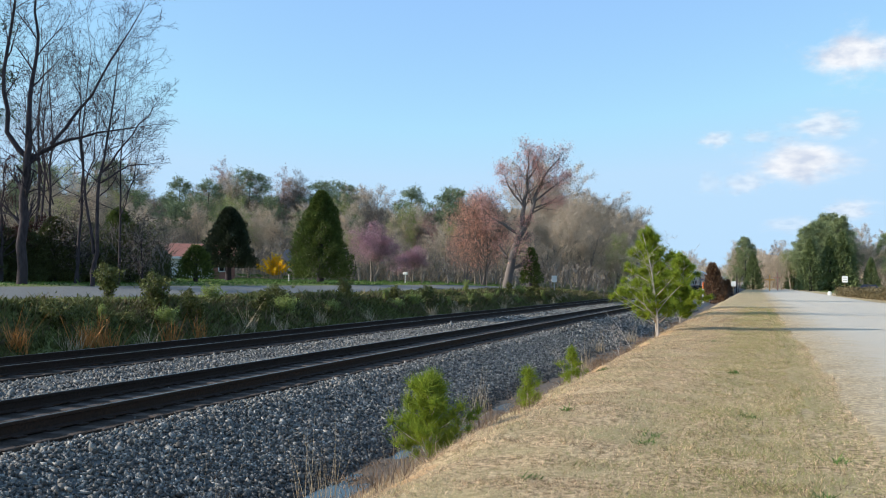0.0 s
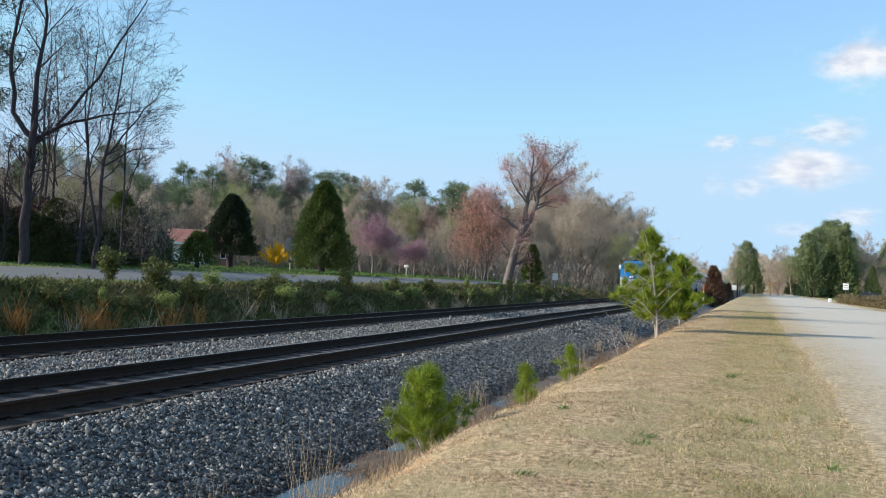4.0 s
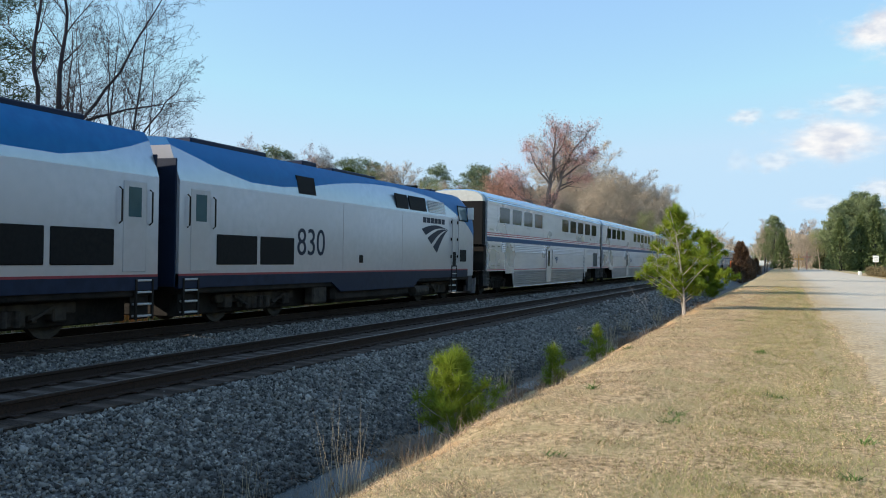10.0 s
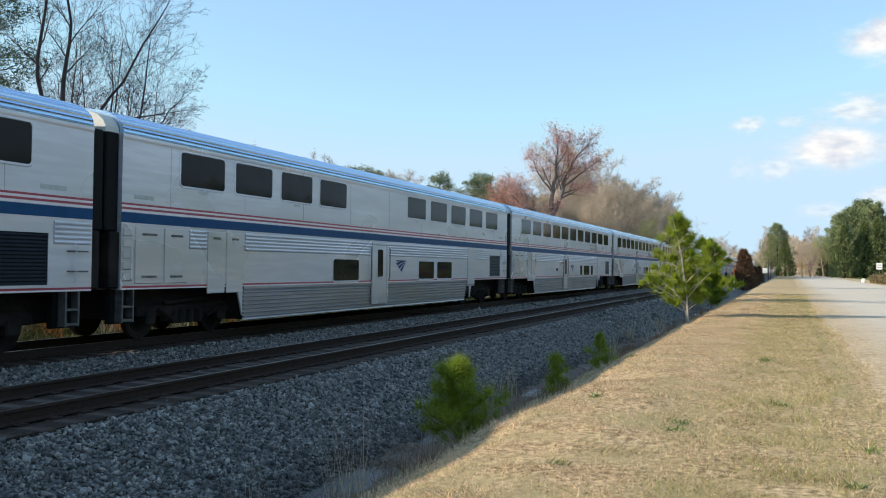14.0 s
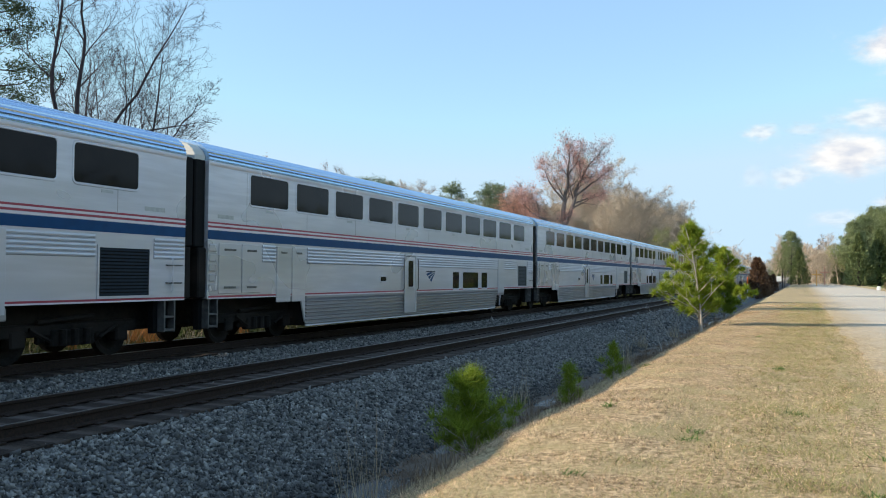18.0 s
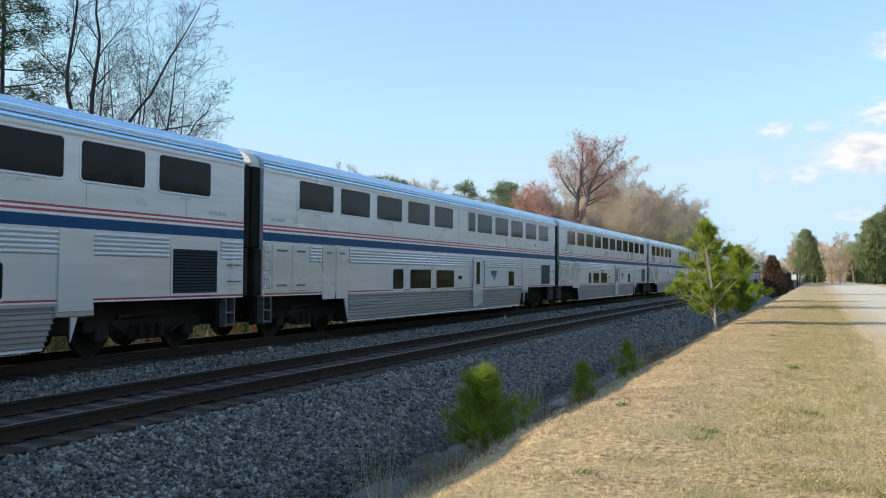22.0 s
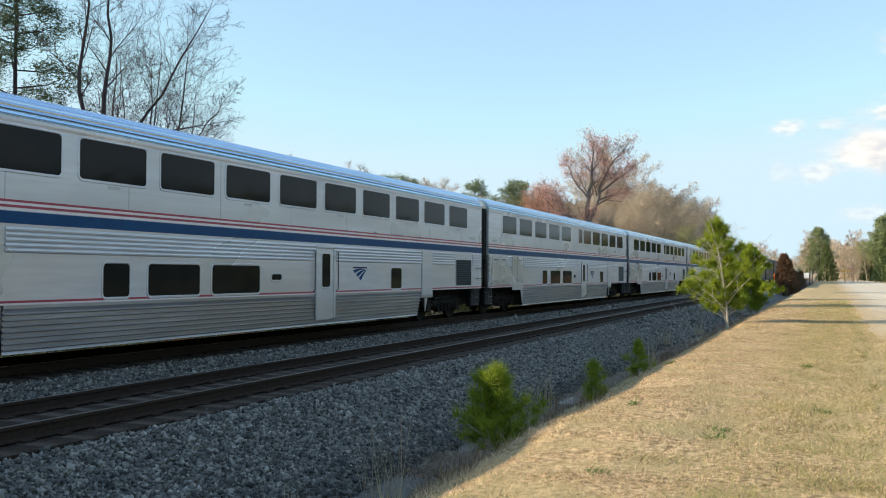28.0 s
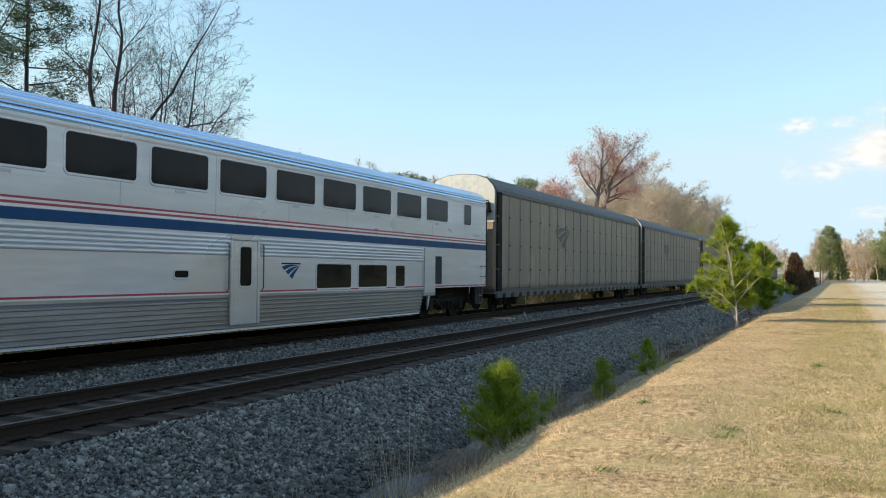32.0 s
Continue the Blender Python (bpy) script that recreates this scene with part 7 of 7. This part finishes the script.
for i, (x, y, h, m) in enumerate(((2.9, 205, 3.5, CROSSWOOD), (4.9, 222, 4.4, REDCROSS))):
    c = thing("wooden_cross", ("bright varnished wooden cross beside the road", "taller reddish wooden cross beside the road")[i], "cross", at=pose(x, y, 0.15))
    g = Geo()
    g.rbox(-0.13, 0.13, -0.1, 0.1, -0.2, h, 0.02)
    part("upright", g, m, c)
    g = Geo()
    g.rbox(-1.0, 1.0, -0.1, 0.1, h * 0.66, h * 0.66 + 0.32, 0.02)
    part("crossbar", g, m, c)

mb = thing("mailbox", "white mailbox on a post beside the far road", "mailbox", at=sized(polar(22.1, 90, 1.6), 0.75))
g = Geo()
g.rbox(-0.05, 0.05, -0.05, 0.05, -0.2, 0.95, 0.01)
part("post", g, WHITEPAINT, mb)
g = Geo()
g.rbox(-0.32, 0.32, -0.16, 0.16, 0.92, 1.3, 0.06)
part("box", g, WHITEPAINT, mb)

tp = thing("satellite_dish", "dark blue-grey dish on a pole in the yard", "dish", at=polar(29.6, 82, 1.75))
g = Geo()
g.tube([(0, 0, -0.2), (0, 0, 2.3)], [0.05, 0.05], 8)
part("pole", g, GALV, tp)
g = Geo()
g.tube([(0, -0.16, 2.2), (0, -0.1, 2.2), (0, 0.02, 2.2), (0, 0.1, 2.2)], [0.55, 0.53, 0.35, 0.1], 20)
part("reflector", g, SIGNBLUE, tp)


def parked_car(m, label):
    th = thing("parked_car", label, "car", "cars parked past the hedge", at=m)
    b = Geo()
    pr = [(-2.2, 0.35), (-2.25, 0.75), (-1.6, 0.92), (-0.9, 1.0), (-0.35, 1.48), (1.2, 1.5), (1.9, 1.02), (2.2, 0.95), (2.25, 0.4)]
    n = len(pr)
    vs = [(s * (0.88 if z < 1.05 else 0.7), y, z) for s in (-1, 1) for y, z in pr]
    b.add(vs, [tuple(range(n)), tuple(reversed(range(n, 2 * n)))] + [(i, n + i, n + (i + 1) % n, (i + 1) % n) for i in range(n)])
    part("body", b, CARPAINT, th)
    for s in (-1, 1):
        w = Geo()
        w.add([(s * 0.83, -0.7, 1.06), (s * 0.83, 1.6, 1.06), (s * 0.72, 1.15, 1.42), (s * 0.72, -0.3, 1.42)], [(0, 1, 2, 3)])
        part("side_window", w, PANE, th)
        for y in (-1.4, 1.4):
            q = Geo()
            q.wheel(s * 0.82, y, 0.32, 0.32, 0.2 * s, 14)
            part("wheel", q, RUBBER, th)
    q = Geo()
    q.add([(-0.68, -0.83, 1.05), (0.68, -0.83, 1.05), (0.6, -0.4, 1.42), (-0.6, -0.4, 1.42)], [(0, 1, 2, 3)])
    part("windshield", q, PANE, th)
    for s in (-0.6, 0.6):
        q = Geo()
        q.rbox(s - 0.15, s + 0.15, -2.27, -2.2, 0.62, 0.76, 0.02)
        part("headlight", q, WHITEPAINT, th)


for i in range(4):
    parked_car(pose(15.9 + 5.2 * i, 140 + 1.2 * i, 0.25, 0, 0, 84), "dark parked car behind the hedge")
hv, ht = tufts([Vector((11.0 + 0.02 * (k % 100) + rng.uniform(-0.6, 0.6), 132 - 0.5 * (k % 100) + rng.uniform(-0.5, 0.5), 0.2 + rng.uniform(0, 0.95))) for k in range(1800)], 9, 0.14, 0.25, 0.12, 91)
tagged(new("hedge", bulk("hedge", hv, ht, HEDGE)), "low brown winter hedge beside the gravel road", "hedge")
lw = thing("low_marker", "small white marker at the end of the hedge", "marker", at=pose(9.9, 136, 0.15))
g = Geo()
g.rbox(-0.25, 0.25, -0.25, 0.25, -0.1, 0.55, 0.1)
part("block", g, WHITEPAINT, lw)


# ---- clouds, far away ----
def cloud(az, el, w, h, seed, dense=1.0):
    """A wide flat sheet that glows by itself as a cloud, thin at its edges."""
    m = bpy.data.materials.new("glowing_cloud_sheet")
    m.use_nodes = True
    nt = m.node_tree
    nt.nodes.remove(nt.nodes["Principled BSDF"])
    co = nt.nodes.new("ShaderNodeTexCoord")
    mp = nt.nodes.new("ShaderNodeMapping")
    mp.inputs["Location"].default_value = (seed * 3.7, seed * 1.3, 0)
    nt.links.new(co.outputs["Object"], mp.inputs[0])
    nz = nt.nodes.new("ShaderNodeTexNoise")
    nz.inputs["Scale"].default_value, nz.inputs["Detail"].default_value, nz.inputs["Roughness"].default_value = 2.6, 8, 0.58
    nt.links.new(mp.outputs[0], nz.inputs["Vector"])
    gr = nt.nodes.new("ShaderNodeTexGradient")
    gr.gradient_type = "QUADRATIC_SPHERE"
    nt.links.new(co.outputs["Object"], gr.inputs[0])
    ad = nt.nodes.new("ShaderNodeMath")
    ad.operation = "MULTIPLY_ADD"
    ad.inputs[1].default_value, ad.inputs[2].default_value = 0.9, -0.42
    nt.links.new(nz.outputs["Fac"], ad.inputs[0])
    sm = nt.nodes.new("ShaderNodeMath")
    nt.links.new(gr.outputs["Fac"], sm.inputs[0])
    nt.links.new(ad.outputs[0], sm.inputs[1])
    mr = nt.nodes.new("ShaderNodeMapRange")
    mr.interpolation_type = "SMOOTHSTEP"
    mr.inputs["From Min"].default_value, mr.inputs["From Max"].default_value, mr.inputs["To Max"].default_value = 0.18, 0.7, dense
    nt.links.new(sm.outputs[0], mr.inputs["Value"])
    em = nt.nodes.new("ShaderNodeEmission")
    em.inputs["Color"].default_value, em.inputs["Strength"].default_value = (0.93, 0.96, 1.0, 1), 0.56
    # noise between grey-blue and white paints the cloud's soft shading
    n2 = nt.nodes.new("ShaderNodeTexNoise")
    n2.inputs["Scale"].default_value, n2.inputs["Detail"].default_value = 4.0, 6
    nt.links.new(mp.outputs[0], n2.inputs["Vector"])
    r2 = nt.nodes.new("ShaderNodeMapRange")
    r2.inputs["From Min"].default_value, r2.inputs["From Max"].default_value = 0.35, 0.62
    nt.links.new(n2.outputs["Fac"], r2.inputs["Value"])
    k2 = nt.nodes.new("ShaderNodeMix")
    k2.data_type = "RGBA"
    k2.inputs[6].default_value, k2.inputs[7].default_value = (0.68, 0.74, 0.85, 1), (1.0, 1.0, 1.0, 1)
    nt.links.new(r2.outputs[0], k2.inputs["Factor"])
    nt.links.new(k2.outputs[2], em.inputs["Color"])
    tr = nt.nodes.new("ShaderNodeBsdfTransparent")
    mx = nt.nodes.new("ShaderNodeMixShader")
    nt.links.new(mr.outputs[0], mx.inputs[0])
    nt.links.new(tr.outputs[0], mx.inputs[1])
    nt.links.new(em.outputs[0], mx.inputs[2])
    nt.links.new(mx.outputs[0], nt.nodes["Material Output"].inputs[0])
    g = Geo()
    g.add([(-1, -1, 0), (1, -1, 0), (1, 1, 0), (-1, 1, 0)], [(0, 1, 2, 3)])
    ob = tagged(part("cloud", g, m), "soft white fair-weather cloud far off", "cloud", "clouds", "structure")
    r = 2600
    e = Vector((-r * math.sin(radians(az)) * math.cos(radians(el)), r * math.cos(radians(az)) * math.cos(radians(el)), EYE + r * math.sin(radians(el))))
    ob.matrix_world = look(e, (0, 0, EYE)) @ Matrix.Diagonal((w / 1550 * r / 2, h / 1550 * r / 2, 1, 1))
    ob.visible_shadow = False


for i, c in enumerate([[-5.55, 13.48, 286.875, 175.03199999999998, 1.0], [-2.71, 7.28, 350.625, 159.11999999999998, 1.0], [-3.83, 9.51, 239.0625, 95.47199999999998, 0.7], [2.28, 8.96, 119.53125, 60.46559999999999, 0.6], [-0.13, 9.0, 111.5625, 44.553599999999996, 0.4], [0.54, 6.19, 143.4375, 79.55999999999999, 0.5], [-5.33, 4.43, 175.3125, 79.55999999999999, 0.6], [-2.05, 3.61, 191.25, 63.647999999999996, 0.35], [2.72, 6.25, 95.625, 79.55999999999999, 0.25]]):
    cloud(*c[:4], i + 1, c[4])


# ---- what moves ----
L = 27.02
loco_1 = locomotive("814", False)
loco_2 = locomotive("830", True)
train = [(loco_1, -96.76, 0), (loco_2, -54.56, 180)]
order = [coach_d, coach_d, coach_e, coach_a, coach_a, coach_a, coach_a, coach_c, coach_c, coach_b, coach_g, coach_b, coach_b, coach_c, coach_c, coach_f]
used = set()
for i, c in enumerate(order):
    ob = c if c.name not in used else copy_thing(c, Matrix())
    used.add(c.name)
    train.append((ob, (i - 2) * L, 0))
rack = autorack()
for i in range(6):
    train.append((rack if i == 0 else copy_thing(rack, Matrix()), 14 * L + 0.35 + 28.6 * i, 0))

# seconds, and where the rear of the second coach stands along the track
RUN = [(0.00, 275.30), (2.50, 229.80), (4.50, 193.34), (6.00, 165.84), (7.50, 138.44), (9.00, 109.94), (10.30, 85.84), (12.00, 52.80), (14.00, 13.75), (16.00, -25.50), (18.00, -64.94), (20.00, -104.56), (22.00, -144.37), (24.00, -184.37), (26.00, -224.54), (28.00, -264.54), (29.00, -284.70), (30.00, -305.41), (32.00, -346.10)]


def motions():
    for ob, off, turn in train:
        walk(ob, [(t, pose(FAR, s + off, 0, 0, 0, turn)) for t, s in RUN])


motions()
